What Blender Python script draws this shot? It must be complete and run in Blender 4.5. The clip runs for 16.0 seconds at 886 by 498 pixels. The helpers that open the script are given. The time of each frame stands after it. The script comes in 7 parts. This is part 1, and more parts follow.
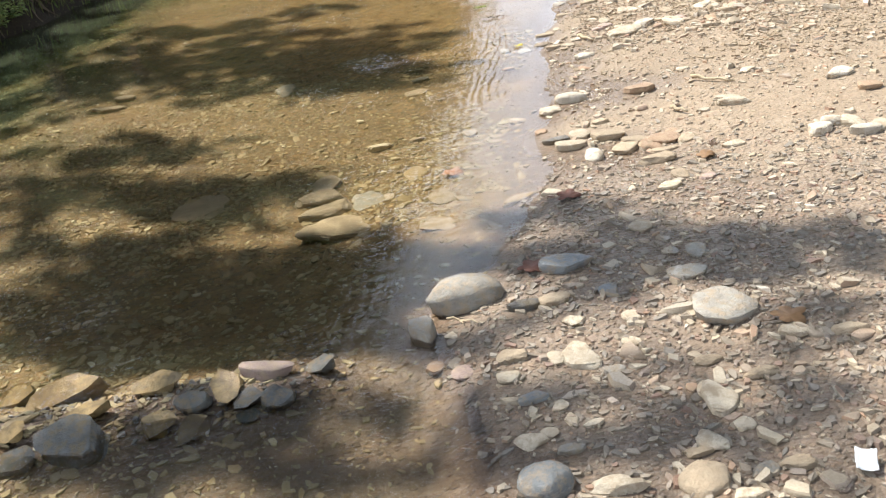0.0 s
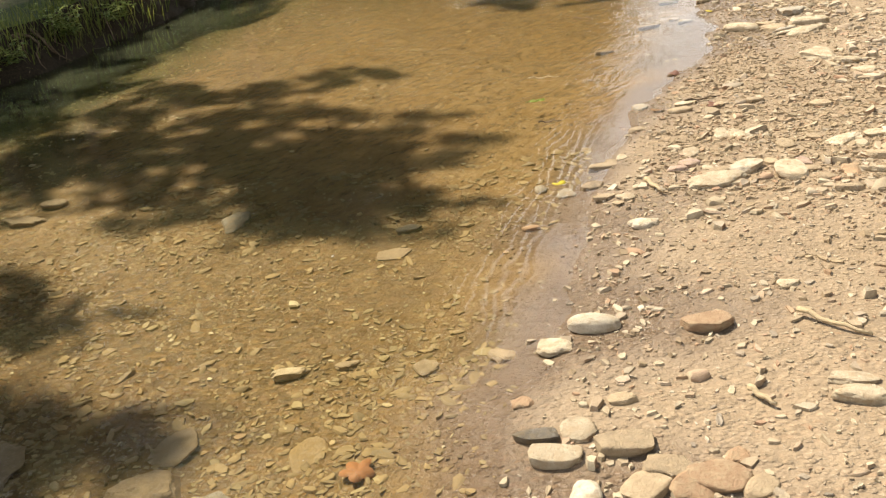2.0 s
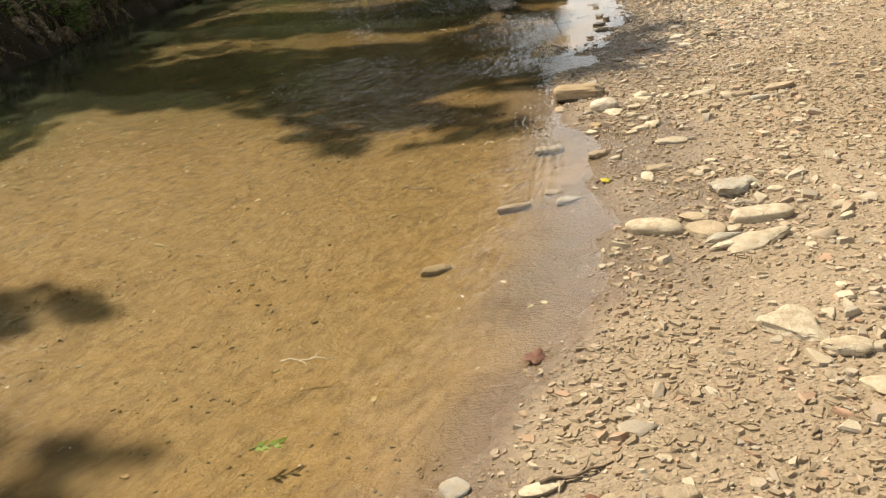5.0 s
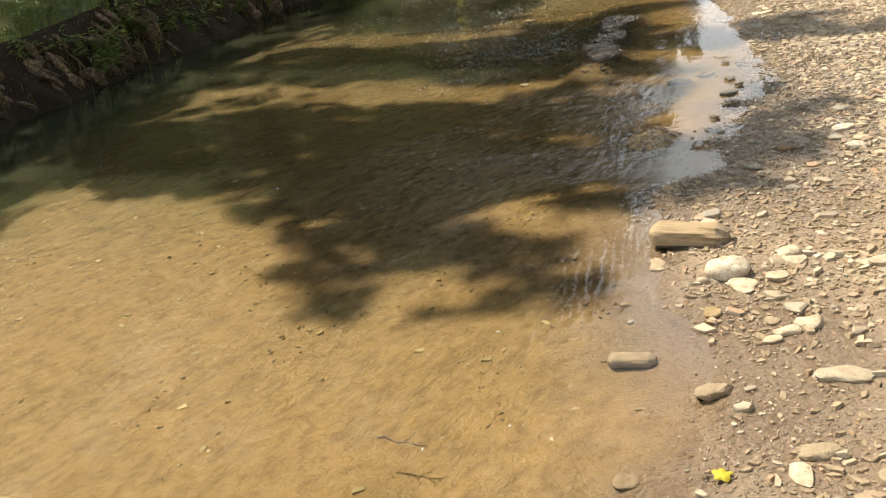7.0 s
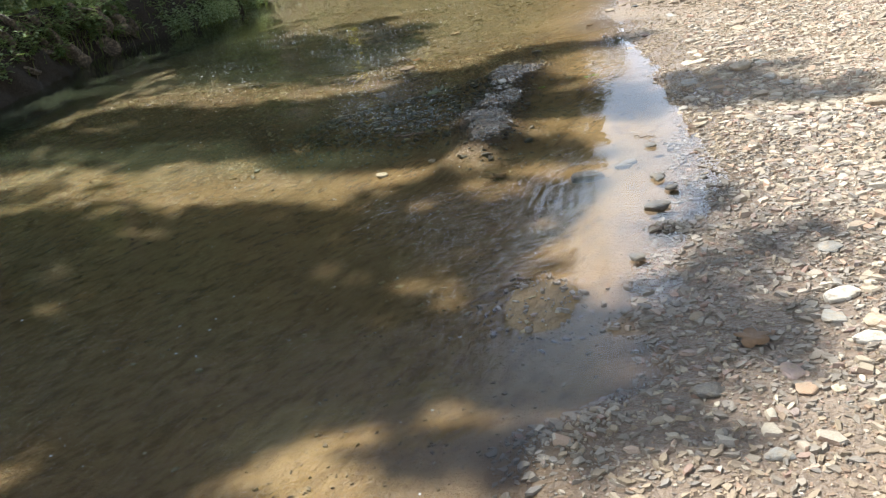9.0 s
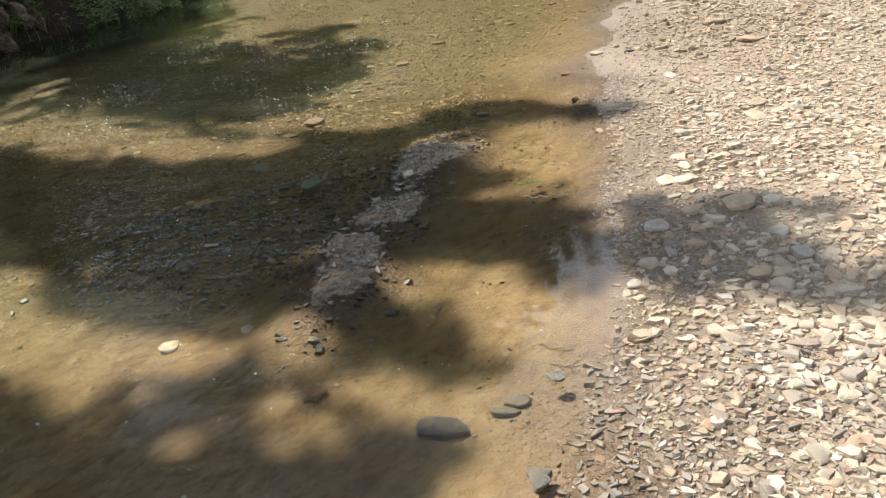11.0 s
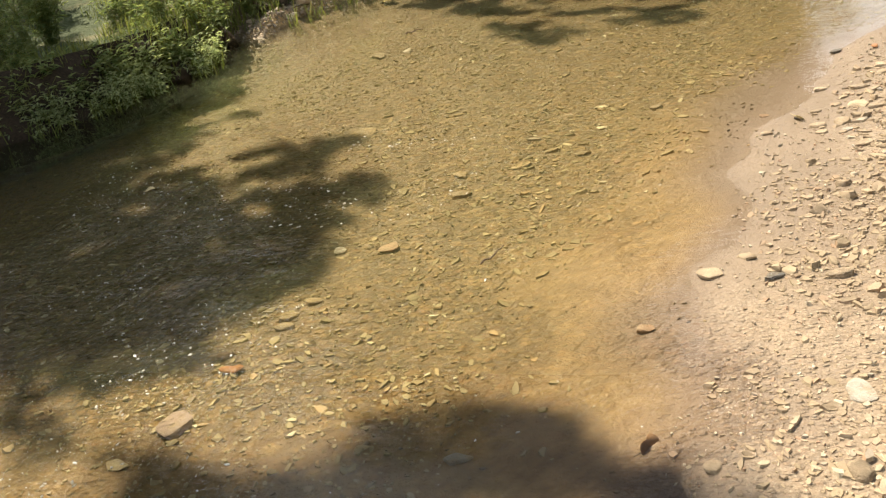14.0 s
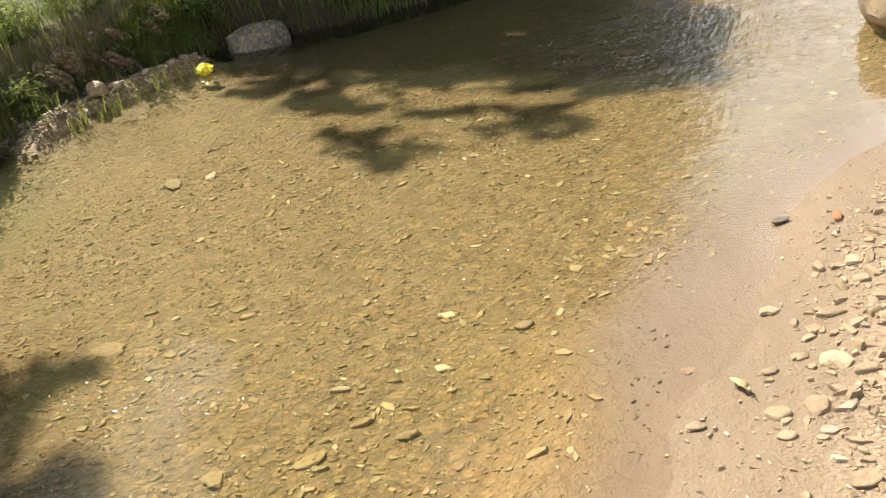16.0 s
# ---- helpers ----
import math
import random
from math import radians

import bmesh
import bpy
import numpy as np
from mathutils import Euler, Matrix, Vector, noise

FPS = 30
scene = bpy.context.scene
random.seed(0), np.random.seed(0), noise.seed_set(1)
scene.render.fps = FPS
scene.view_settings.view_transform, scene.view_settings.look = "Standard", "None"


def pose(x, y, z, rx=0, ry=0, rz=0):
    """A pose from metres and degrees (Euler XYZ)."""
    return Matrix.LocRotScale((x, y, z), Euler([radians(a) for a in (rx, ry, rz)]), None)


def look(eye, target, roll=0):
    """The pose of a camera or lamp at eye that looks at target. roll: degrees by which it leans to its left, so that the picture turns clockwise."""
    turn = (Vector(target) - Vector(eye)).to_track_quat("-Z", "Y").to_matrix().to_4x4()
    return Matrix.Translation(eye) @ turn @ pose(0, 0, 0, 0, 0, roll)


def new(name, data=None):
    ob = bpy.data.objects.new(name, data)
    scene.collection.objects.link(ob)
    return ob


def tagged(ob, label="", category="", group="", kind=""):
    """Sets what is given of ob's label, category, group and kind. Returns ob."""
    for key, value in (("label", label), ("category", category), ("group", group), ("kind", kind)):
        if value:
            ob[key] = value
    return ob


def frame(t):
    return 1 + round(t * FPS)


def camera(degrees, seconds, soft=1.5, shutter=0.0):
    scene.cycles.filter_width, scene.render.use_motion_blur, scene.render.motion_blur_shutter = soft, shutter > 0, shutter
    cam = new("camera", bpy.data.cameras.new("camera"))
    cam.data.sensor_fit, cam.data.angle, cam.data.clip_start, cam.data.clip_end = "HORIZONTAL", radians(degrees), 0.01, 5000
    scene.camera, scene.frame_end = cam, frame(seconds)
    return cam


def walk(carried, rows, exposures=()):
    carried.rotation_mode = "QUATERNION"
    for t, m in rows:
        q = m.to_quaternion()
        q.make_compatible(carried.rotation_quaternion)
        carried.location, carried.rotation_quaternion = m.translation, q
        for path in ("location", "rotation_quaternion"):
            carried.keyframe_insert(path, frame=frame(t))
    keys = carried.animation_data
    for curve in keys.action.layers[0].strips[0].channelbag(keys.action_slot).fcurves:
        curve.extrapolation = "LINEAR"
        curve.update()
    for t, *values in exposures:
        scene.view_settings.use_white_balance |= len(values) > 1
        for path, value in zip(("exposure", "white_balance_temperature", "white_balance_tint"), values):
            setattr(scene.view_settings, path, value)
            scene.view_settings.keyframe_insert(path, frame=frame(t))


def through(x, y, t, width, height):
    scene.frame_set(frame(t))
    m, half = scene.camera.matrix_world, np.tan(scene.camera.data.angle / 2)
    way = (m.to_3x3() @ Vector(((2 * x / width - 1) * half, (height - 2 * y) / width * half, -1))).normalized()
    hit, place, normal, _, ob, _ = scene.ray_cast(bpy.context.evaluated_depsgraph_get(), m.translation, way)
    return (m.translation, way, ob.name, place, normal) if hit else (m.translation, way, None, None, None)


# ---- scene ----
cam = camera(52.4, 16.0, soft=1.3)
PATH = [
    (0, (0.533, -1.266, 1.441), (0.539, 0.519, 0.539), -7.5),
    (0.5, (0.744, -0.78, 1.42), (0.716, 1.011, 0.531), -9.4),
    (1, (0.885, -0.284, 1.424), (0.774, 1.5, 0.525), -7.8),
    (1.5, (1.034, 0.169, 1.452), (0.835, 1.95, 0.564), -6.7),
    (2, (1.219, 0.586, 1.482), (0.932, 2.363, 0.61), -6.8),
    (2.5, (1.312, 1.004, 1.477), (1.023, 2.791, 0.627), -6.9),
    (3, (1.457, 1.451, 1.468), (1.158, 3.244, 0.633), -6.4),
    (3.5, (1.573, 1.856, 1.484), (1.332, 3.66, 0.655), -5.9),
    (4, (1.617, 2.328, 1.511), (1.454, 4.144, 0.689), -7.3),
    (4.2, (1.639, 2.517, 1.5), (1.491, 4.334, 0.677), -7.6),
    (6.3, (2.006, 4.57, 1.534), (1.783, 6.381, 0.714), -6.8),
    (6.5, (2.011, 4.759, 1.558), (1.741, 6.564, 0.742), -7.4),
    (7, (2.054, 5.255, 1.535), (1.641, 7.04, 0.734), -8.6),
    (7.5, (2.032, 5.738, 1.544), (1.585, 7.533, 0.784), -7.6),
    (8, (2.053, 6.209, 1.529), (1.645, 8.012, 0.765), -7.9),
    (8.5, (2.19, 6.706, 1.487), (1.825, 8.506, 0.696), -8.4),
    (9, (2.292, 7.256, 1.444), (2.015, 9.064, 0.634), -9.3),
    (9.2, (2.338, 7.445, 1.454), (2.082, 9.255, 0.643), -9.4),
    (11.3, (2.936, 9.595, 1.514), (2.538, 11.333, 0.608), -6.6),
    (11.5, (2.95, 9.805, 1.507), (2.534, 11.535, 0.594), -6.8),
    (12, (3.05, 10.3, 1.503), (2.595, 12.024, 0.598), -7.8),
    (12.5, (3.113, 10.772, 1.543), (2.612, 12.49, 0.65), -9.0),
    (13, (3.072, 11.27, 1.556), (2.515, 12.971, 0.662), -9.7),
    (13.5, (3.077, 11.759, 1.549), (2.394, 13.423, 0.674), -10.3),
    (14, (3.028, 12.211, 1.535), (2.327, 13.867, 0.66), -11.5),
    (14.5, (3.0, 12.685, 1.541), (2.352, 14.343, 0.629), -12.7),
    (15, (3.002, 13.187, 1.57), (2.412, 14.844, 0.618), -11.5),
    (15.5, (2.957, 13.69, 1.588), (2.398, 15.37, 0.658), -11.7),
    (16, (3.008, 14.202, 1.596), (2.476, 15.91, 0.702), -12.4),
]
EXPOSURES = [(0, 0.98, 5900, 10), (0.5, 0.9, 6600, 10), (1, 0.9, 7100, 10), (2, 0.74, 7200, 10), (4, 0.56, 7300, 8), (6.5, 0.56, 7100, 8), (7.5, 1.18, 6800, 8), (8, 1.28, 5950, 8), (8.5, 1.17, 5700, 8), (9, 1.1, 5600, 8), (12, 0.98, 6100, 10), (12.5, 1.0, 6150, 10), (13.5, 1.05, 7200, 10), (14, 1.1, 7100, 10), (15, 1.08, 6900, 10), (16, 1.2, 6900, 10)]
walk(cam, [(t, look(eye, target, roll)) for t, eye, target, roll in PATH], EXPOSURES)

# ---- light ----
SUN_AZ, SUN_EL = 49.0, 52.0  # degrees to the left of +y, and up
SUN = Vector((-math.sin(radians(SUN_AZ)) * math.cos(radians(SUN_EL)),
              math.cos(radians(SUN_AZ)) * math.cos(radians(SUN_EL)), math.sin(radians(SUN_EL))))
sun_lamp = new("sun", bpy.data.lights.new("sun", "SUN"))
sun_lamp.data.energy, sun_lamp.data.angle, sun_lamp.data.color = 5.0, radians(0.6), (1.0, 0.92, 0.78)
sun_lamp.matrix_world = look(SUN * 60, (0, 0, 0))

world = bpy.data.worlds.new("sky")
scene.world = world
world.use_nodes = True
wn, wl = world.node_tree.nodes, world.node_tree.links
wn.clear()
w_out, w_bg, w_sky = wn.new("ShaderNodeOutputWorld"), wn.new("ShaderNodeBackground"), wn.new("ShaderNodeTexSky")
w_sky.sky_type, w_sky.sun_disc = "NISHITA", False
w_sky.sun_elevation, w_sky.sun_rotation = radians(SUN_EL), radians(-SUN_AZ)
w_co, w_noise, w_ramp, w_mix = wn.new("ShaderNodeTexCoord"), wn.new("ShaderNodeTexNoise"), wn.new("ShaderNodeValToRGB"), wn.new("ShaderNodeMix")
w_noise.inputs["Scale"].default_value, w_noise.inputs["Detail"].default_value = 2.6, 4
w_ramp.color_ramp.elements[0].position, w_ramp.color_ramp.elements[1].position = 0.34, 0.60
w_ramp.color_ramp.elements[0].color = (0.35, 0.35, 0.35, 1)
w_sep, w_low, w_cloud = wn.new("ShaderNodeSeparateXYZ"), wn.new("ShaderNodeMapRange"), wn.new("ShaderNodeMath")
w_low.inputs["From Min"].default_value, w_low.inputs["From Max"].default_value = 0.64, 0.40  # bright clouds low in the sky
w_low.inputs["To Min"].default_value = 0.065
w_cloud.operation = "MULTIPLY"
w_mix.data_type = "RGBA"
w_mix.inputs["B"].default_value = (54.0, 57.5, 63.0, 1)
wl.new(w_co.outputs["Generated"], w_noise.inputs["Vector"])
wl.new(w_co.outputs["Generated"], w_sep.inputs["Vector"])
wl.new(w_sep.outputs["Z"], w_low.inputs["Value"])
wl.new(w_noise.outputs["Fac"], w_ramp.inputs["Fac"])
wl.new(w_ramp.outputs["Color"], w_cloud.inputs[0])
wl.new(w_low.outputs["Result"], w_cloud.inputs[1])
w_dot, w_near, w_most = wn.new("ShaderNodeVectorMath"), wn.new("ShaderNodeMapRange"), wn.new("ShaderNodeMath")
w_dot.operation, w_most.operation = "DOT_PRODUCT", "MAXIMUM"
w_dot.inputs[1].default_value = SUN
w_near.interpolation_type = "SMOOTHSTEP"
w_near.inputs["From Min"].default_value, w_near.inputs["From Max"].default_value, w_near.inputs["To Max"].default_value = 0.91, 0.985, 0.3  # the white haze round the sun
wl.new(w_co.outputs["Generated"], w_dot.inputs[0])
wl.new(w_dot.outputs["Value"], w_near.inputs["Value"])
wl.new(w_cloud.outputs["Value"], w_most.inputs[0])
wl.new(w_near.outputs["Result"], w_most.inputs[1])
wl.new(w_most.outputs["Value"], w_mix.inputs["Factor"])
wl.new(w_sky.outputs["Color"], w_mix.inputs["A"])
wl.new(w_mix.outputs["Result"], w_bg.inputs["Color"])
wl.new(w_bg.outputs["Background"], w_out.inputs["Surface"])
w_bg.inputs["Strength"].default_value = 0.035

# ---- the lie of the land ----
LATTICE = np.random.RandomState(7).rand(256, 256)


def vnoise(x, y, size, seed=0):
    """Smooth noise from 0 to 1 with lumps of that size in metres."""
    u, v = np.asarray(x, float) / size + 17.3 * seed, np.asarray(y, float) / size + 9.1 * seed
    i, j = np.floor(u).astype(int), np.floor(v).astype(int)
    a, b = u - i, v - j
    a, b = a * a * (3 - 2 * a), b * b * (3 - 2 * b)
    g = lambda p, q: LATTICE[(i + p) % 256, (j + q) % 256]
    return (g(0, 0) * (1 - a) + g(1, 0) * a) * (1 - b) + (g(0, 1) * (1 - a) + g(1, 1) * a) * b


def smooth(a, b, v):
    k = np.clip((np.asarray(v, float) - a) / (b - a), 0, 1)
    return k * k * (3 - 2 * k)


def shore(y):
    """x of the water's edge on the gravel bar."""
    return np.interp(y, (-8, 0.4, 0.9, 1.2, 1.4, 1.7, 1.85, 2.2, 3.2, 4.0, 5.0, 5.5, 6.0, 6.7, 7.1, 7.7, 8.2, 9.25, 9.45, 10.2, 10.8, 11.4, 12.9, 13.3, 14.0, 14.6, 14.9, 15.5, 16.1, 16.8, 17.2, 17.7, 18.4, 19.5, 22, 40),
                     (0.6, 0.62, 0.55, 0.64, 0.76, 0.86, 0.86, 1.06, 1.14, 1.3, 1.52, 1.75, 2.02, 2.17, 2.12, 2.27, 2.12, 2.15, 2.55, 2.63, 2.84, 2.93, 2.94, 2.9, 2.74, 2.88, 2.78, 2.88, 3.0, 3.14, 3.34, 3.7, 4.3, 5.0, 6.0, 12))


def cutbank(y):
    """x of the foot of the earth bank across the water."""
    return np.interp(y, (-8, 6.6, 7.3, 8.6, 9.8, 11.7, 12.7, 14.2, 15.7, 16.7, 17.3, 18.1, 19.2, 19.8, 20.8, 21.2, 21.5, 21.9, 24, 40),
                     (-3.1, -2.85, -2.65, -2.42, -2.55, -2.8, -2.55, -2.4, -2.2, -1.95, -1.6, -1.3, -1.45, -1.4, -1.0, -0.8, 0.2, 1.0, 2.6, 9))


def bank_height(y):
    return np.interp(y, (-8, 7.5, 9, 12, 13.5, 15.5, 17, 18.5, 20, 22, 40), (0.3, 0.32, 0.45, 0.58, 0.66, 0.6, 0.42, 0.34, 0.4, 0.5, 0.5))


def wet_strip(x, y):
    """0 to 1 on the strip of wet gravel that lies level with the water."""
    line = np.interp(y, (11.5, 12.3, 12.8, 13.2, 13.6, 14.0), (1.90, 1.91, 2.0, 2.03, 2.1, 2.22)) + 0.16 * (vnoise(x, y, 0.22, 26) - 0.5)
    return np.clip(1.3 * np.exp(-(((x - line) / 0.16) ** 2)) * smooth(11.4, 12.1, y) * (1 - smooth(13.1, 13.9, y)), 0, 1)


def stony_shoal(x, y):
    """0 to 1 where the bed behind the strip comes close to the surface."""
    return smooth(0.35, 0.9, x) * smooth(11.9, 12.3, y) * smooth(13.6, 13.2, y + 0.5 * (1.9 - x)) * (x < 2.05)


def bar_ridge(x, y):
    """The low gravel ridges that just break the water."""
    b = np.exp(-(((y - 0.9 - (x + 0.3) * 0.08) / 0.13) ** 2)) * smooth(-1.7, -1.2, x) * (1 - smooth(0.05, 0.3, x))
    rough = 0.4 + 0.6 * vnoise(x, y, 0.25, 16) + 0.5 * vnoise(x, y, 0.1, 25)
    return 0.075 * b * rough + 0.06 * wet_strip(x, y)


def mud_flat(x, y):
    """Low flats of mud that split the pool by the bar."""
    bump_at = lambda cx, cy, rx, ry: np.exp(-(((x - cx) / rx) ** 2 + ((y - cy) / ry) ** 2) ** 2)
    rough = vnoise(x, y, 0.09, 41) - 0.5 + 0.8 * (vnoise(x, y, 0.2, 42) - 0.5)
    a = np.maximum(bump_at(2.17, 9.93, 0.22, 0.26), np.maximum(0.85 * bump_at(2.46, 9.88, 0.24, 0.24), 0.9 * bump_at(2.66, 10.48, 0.10, 0.06)))
    return a, rough


def land(x, y):
    """Height of the ground; the water stands at 0."""
    x, y = np.asarray(x, float), np.asarray(y, float)
    s = x - shore(y) + 0.14 * (vnoise(x, y, 0.55, 23) - 0.5) + (0.08 + 0.1 * smooth(10.4, 11.0, y) * smooth(15.0, 14.0, y)) * (vnoise(x, y, 0.2, 24) - 0.5)
    up = 0.028 * s + 0.009 * s * s + 0.014 * smooth(0.0, 0.14, s)
    up = np.where(s > 4, 0.27 + 0.05 * (s - 4), up)
    down = -0.022 - 0.085 * (1 - np.exp(np.minimum(s, 0) / 0.9)) + 0.022 * np.exp(np.minimum(s, 0) / 0.12)
    z = np.where(s > 0, up, down)
    z = z + np.maximum(0.0, -0.03 - z) * 0.75 * smooth(0.95, 0.75, y) * smooth(-2.2, -1.4, x) * (s < 0)
    z = z - (0.09 + 0.03 * smooth(11.0, 13.0, y)) * smooth(1.3, 0.1, x - cutbank(y)) * (1 - smooth(18.0, 19.5, y))
    z = z - 0.03 * smooth(8.6, 9.8, y) * smooth(13.4, 12.4, y) * smooth(1.75, 1.1, x)
    z = z + bar_ridge(x, y) * (1 - smooth(-0.02, 0.03, z))
    z = z - 0.026 * np.exp(-(((x - 0.42) / 0.13) ** 2 + ((y - 0.72) / 0.26) ** 2))
    strip, grain = wet_strip(x, y), vnoise(x, y, 0.07, 49) + vnoise(x, y, 0.16, 50) - 1.0
    z = z * (1 - strip) + strip * np.maximum(z, -0.001 + 0.010 * grain)
    z = np.maximum(z, z + stony_shoal(x, y) * (1 - strip) * (-0.028 + 0.02 * grain - z) * 0.8)
    flat, rough = mud_flat(x, y)
    z = z * (1 - flat) + flat * np.maximum(z, 0.004 + 0.016 * rough)
    k = cutbank(y) - x
    shelf = smooth(18.9, 19.5, y) * smooth(21.2, 20.9, y) * smooth(-0.36, -0.2, k + 0.2 * (vnoise(x, y, 0.35, 52) - 0.5))
    z = z + shelf * np.maximum(0.018 + 0.03 * vnoise(x, y, 0.2, 53) - z, 0)
    z = z + (bank_height(y) + 0.16) * smooth(0.0, 0.3, k) + 0.05 * np.clip(k - 0.3, 0, 40)
    z = z + 0.08 * (smooth(-0.75, -0.2, k)) * (1 - smooth(-0.2, 0.1, k)) * smooth(18.3, 19.2, y) * (1 - smooth(20.7, 21.1, y))
    calm = smooth(-0.3, 0.8, s) * 0.7 + 0.3
    z = z + 0.03 * calm * (vnoise(x, y, 1.1) - 0.5) + 0.022 * (vnoise(x, y, 0.37, 1) - 0.5) + 0.008 * (vnoise(x, y, 0.15, 2) - 0.5)
    return z

# ---- materials ----


def material(name):
    """A new node material: its nodes, its links and its Principled shader."""
    m = bpy.data.materials.new(name)
    m.use_nodes = True
    return m, m.node_tree.nodes, m.node_tree.links, m.node_tree.nodes["Principled BSDF"]


def tex_noise(n, l, size, detail=5, rough=0.6, coords=None, stretch=(1, 1, 1), turn=0.0):
    """Noise in world metres, with lumps of that size."""
    t, mp, g = n.new("ShaderNodeTexNoise"), n.new("ShaderNodeMapping"), n.new("ShaderNodeNewGeometry")
    l.new(coords or g.outputs["Position"], mp.inputs["Vector"])
    mp.vector_type = "TEXTURE"
    mp.inputs["Scale"].default_value, mp.inputs["Rotation"].default_value = [size / k for k in stretch], (0, 0, turn)
    l.new(mp.outputs["Vector"], t.inputs["Vector"])
    t.inputs["Scale"].default_value, t.inputs["Detail"].default_value, t.inputs["Roughness"].default_value = 1, detail, rough
    return t.outputs["Fac"]


def ramp(n, l, fac, *stops):
    r = n.new("ShaderNodeValToRGB")
    e = r.color_ramp.elements
    while len(e) < len(stops):
        e.new(0.5)
    for k, (at, c) in zip(e, stops):
        k.position, k.color = at, (*c, 1) if not isinstance(c, (int, float)) else (c, c, c, 1)
    l.new(fac, r.inputs["Fac"])
    return r.outputs["Color"]


def mix(n, l, fac, a, b, mode="MIX"):
    m = n.new("ShaderNodeMix")
    m.data_type, m.blend_type = "RGBA", mode
    for key, v in (("Factor", fac), ("A", a), ("B", b)):
        if isinstance(v, bpy.types.NodeSocket):
            l.new(v, m.inputs[key])
        elif isinstance(v, (int, float)):
            m.inputs[key].default_value = v
        else:
            m.inputs[key].default_value = (*v, 1)
    return m.outputs["Result"]


def maths(n, l, op, a, b=0.0, clamp=False):
    m = n.new("ShaderNodeMath")
    m.operation, m.use_clamp = op, clamp
    for i, v in enumerate((a, b)):
        if isinstance(v, bpy.types.NodeSocket):
            l.new(v, m.inputs[i])
        else:
            m.inputs[i].default_value = v
    return m.outputs[0]


def bump(n, l, p, height, strength, distance):
    b = n.new("ShaderNodeBump")
    b.inputs["Strength"].default_value, b.inputs["Distance"].default_value = strength, distance
    l.new(height, b.inputs["Height"])
    l.new(b.outputs["Normal"], p.inputs["Normal"])
    return b


def attribute(n, name):
    a = n.new("ShaderNodeAttribute")
    a.attribute_name = name
    return a.outputs["Fac"]


def chip_cells(n, l, size):
    """A tint for every chip of fine shale gravel, and the chips' height."""
    g, wob, add, mp, v = n.new("ShaderNodeNewGeometry"), n.new("ShaderNodeTexNoise"), n.new("ShaderNodeVectorMath"), n.new("ShaderNodeMapping"), n.new("ShaderNodeTexVoronoi")
    wob.inputs["Scale"].default_value, wob.inputs["Detail"].default_value = 1 / size, 2
    add.operation = "MULTIPLY_ADD"
    add.inputs[1].default_value = (size * 0.7,) * 3
    l.new(g.outputs["Position"], wob.inputs["Vector"])
    l.new(wob.outputs["Color"], add.inputs[0])
    l.new(g.outputs["Position"], add.inputs[2])
    l.new(add.outputs["Vector"], mp.inputs["Vector"])
    mp.inputs["Scale"].default_value, mp.inputs["Rotation"].default_value = (0.75, 1.15, 0.6), (0, 0, 0.5)
    v.feature, v.inputs["Scale"].default_value, v.inputs["Randomness"].default_value = "F1", 1 / size, 1.0
    l.new(mp.outputs["Vector"], v.inputs["Vector"])
    sep = n.new("ShaderNodeSeparateColor")
    l.new(v.outputs["Color"], sep.inputs["Color"])
    tint = ramp(n, l, sep.outputs["Red"], (0.0, (0.55, 0.53, 0.51)), (0.35, (0.85, 0.83, 0.80)), (0.6, (1.06, 1.03, 0.98)), (0.85, (1.38, 1.34, 1.28)), (1.0, (1.0, 0.78, 0.66)))
    edge = ramp(n, l, v.outputs["Distance"], (0.25, 1.0), (0.62, 0.0))
    tint = mix(n, l, edge, mix(n, l, 1.0, tint, (0.66, 0.64, 0.62), "MULTIPLY"), tint)
    return tint, maths(n, l, "MULTIPLY", edge, sep.outputs["Green"])


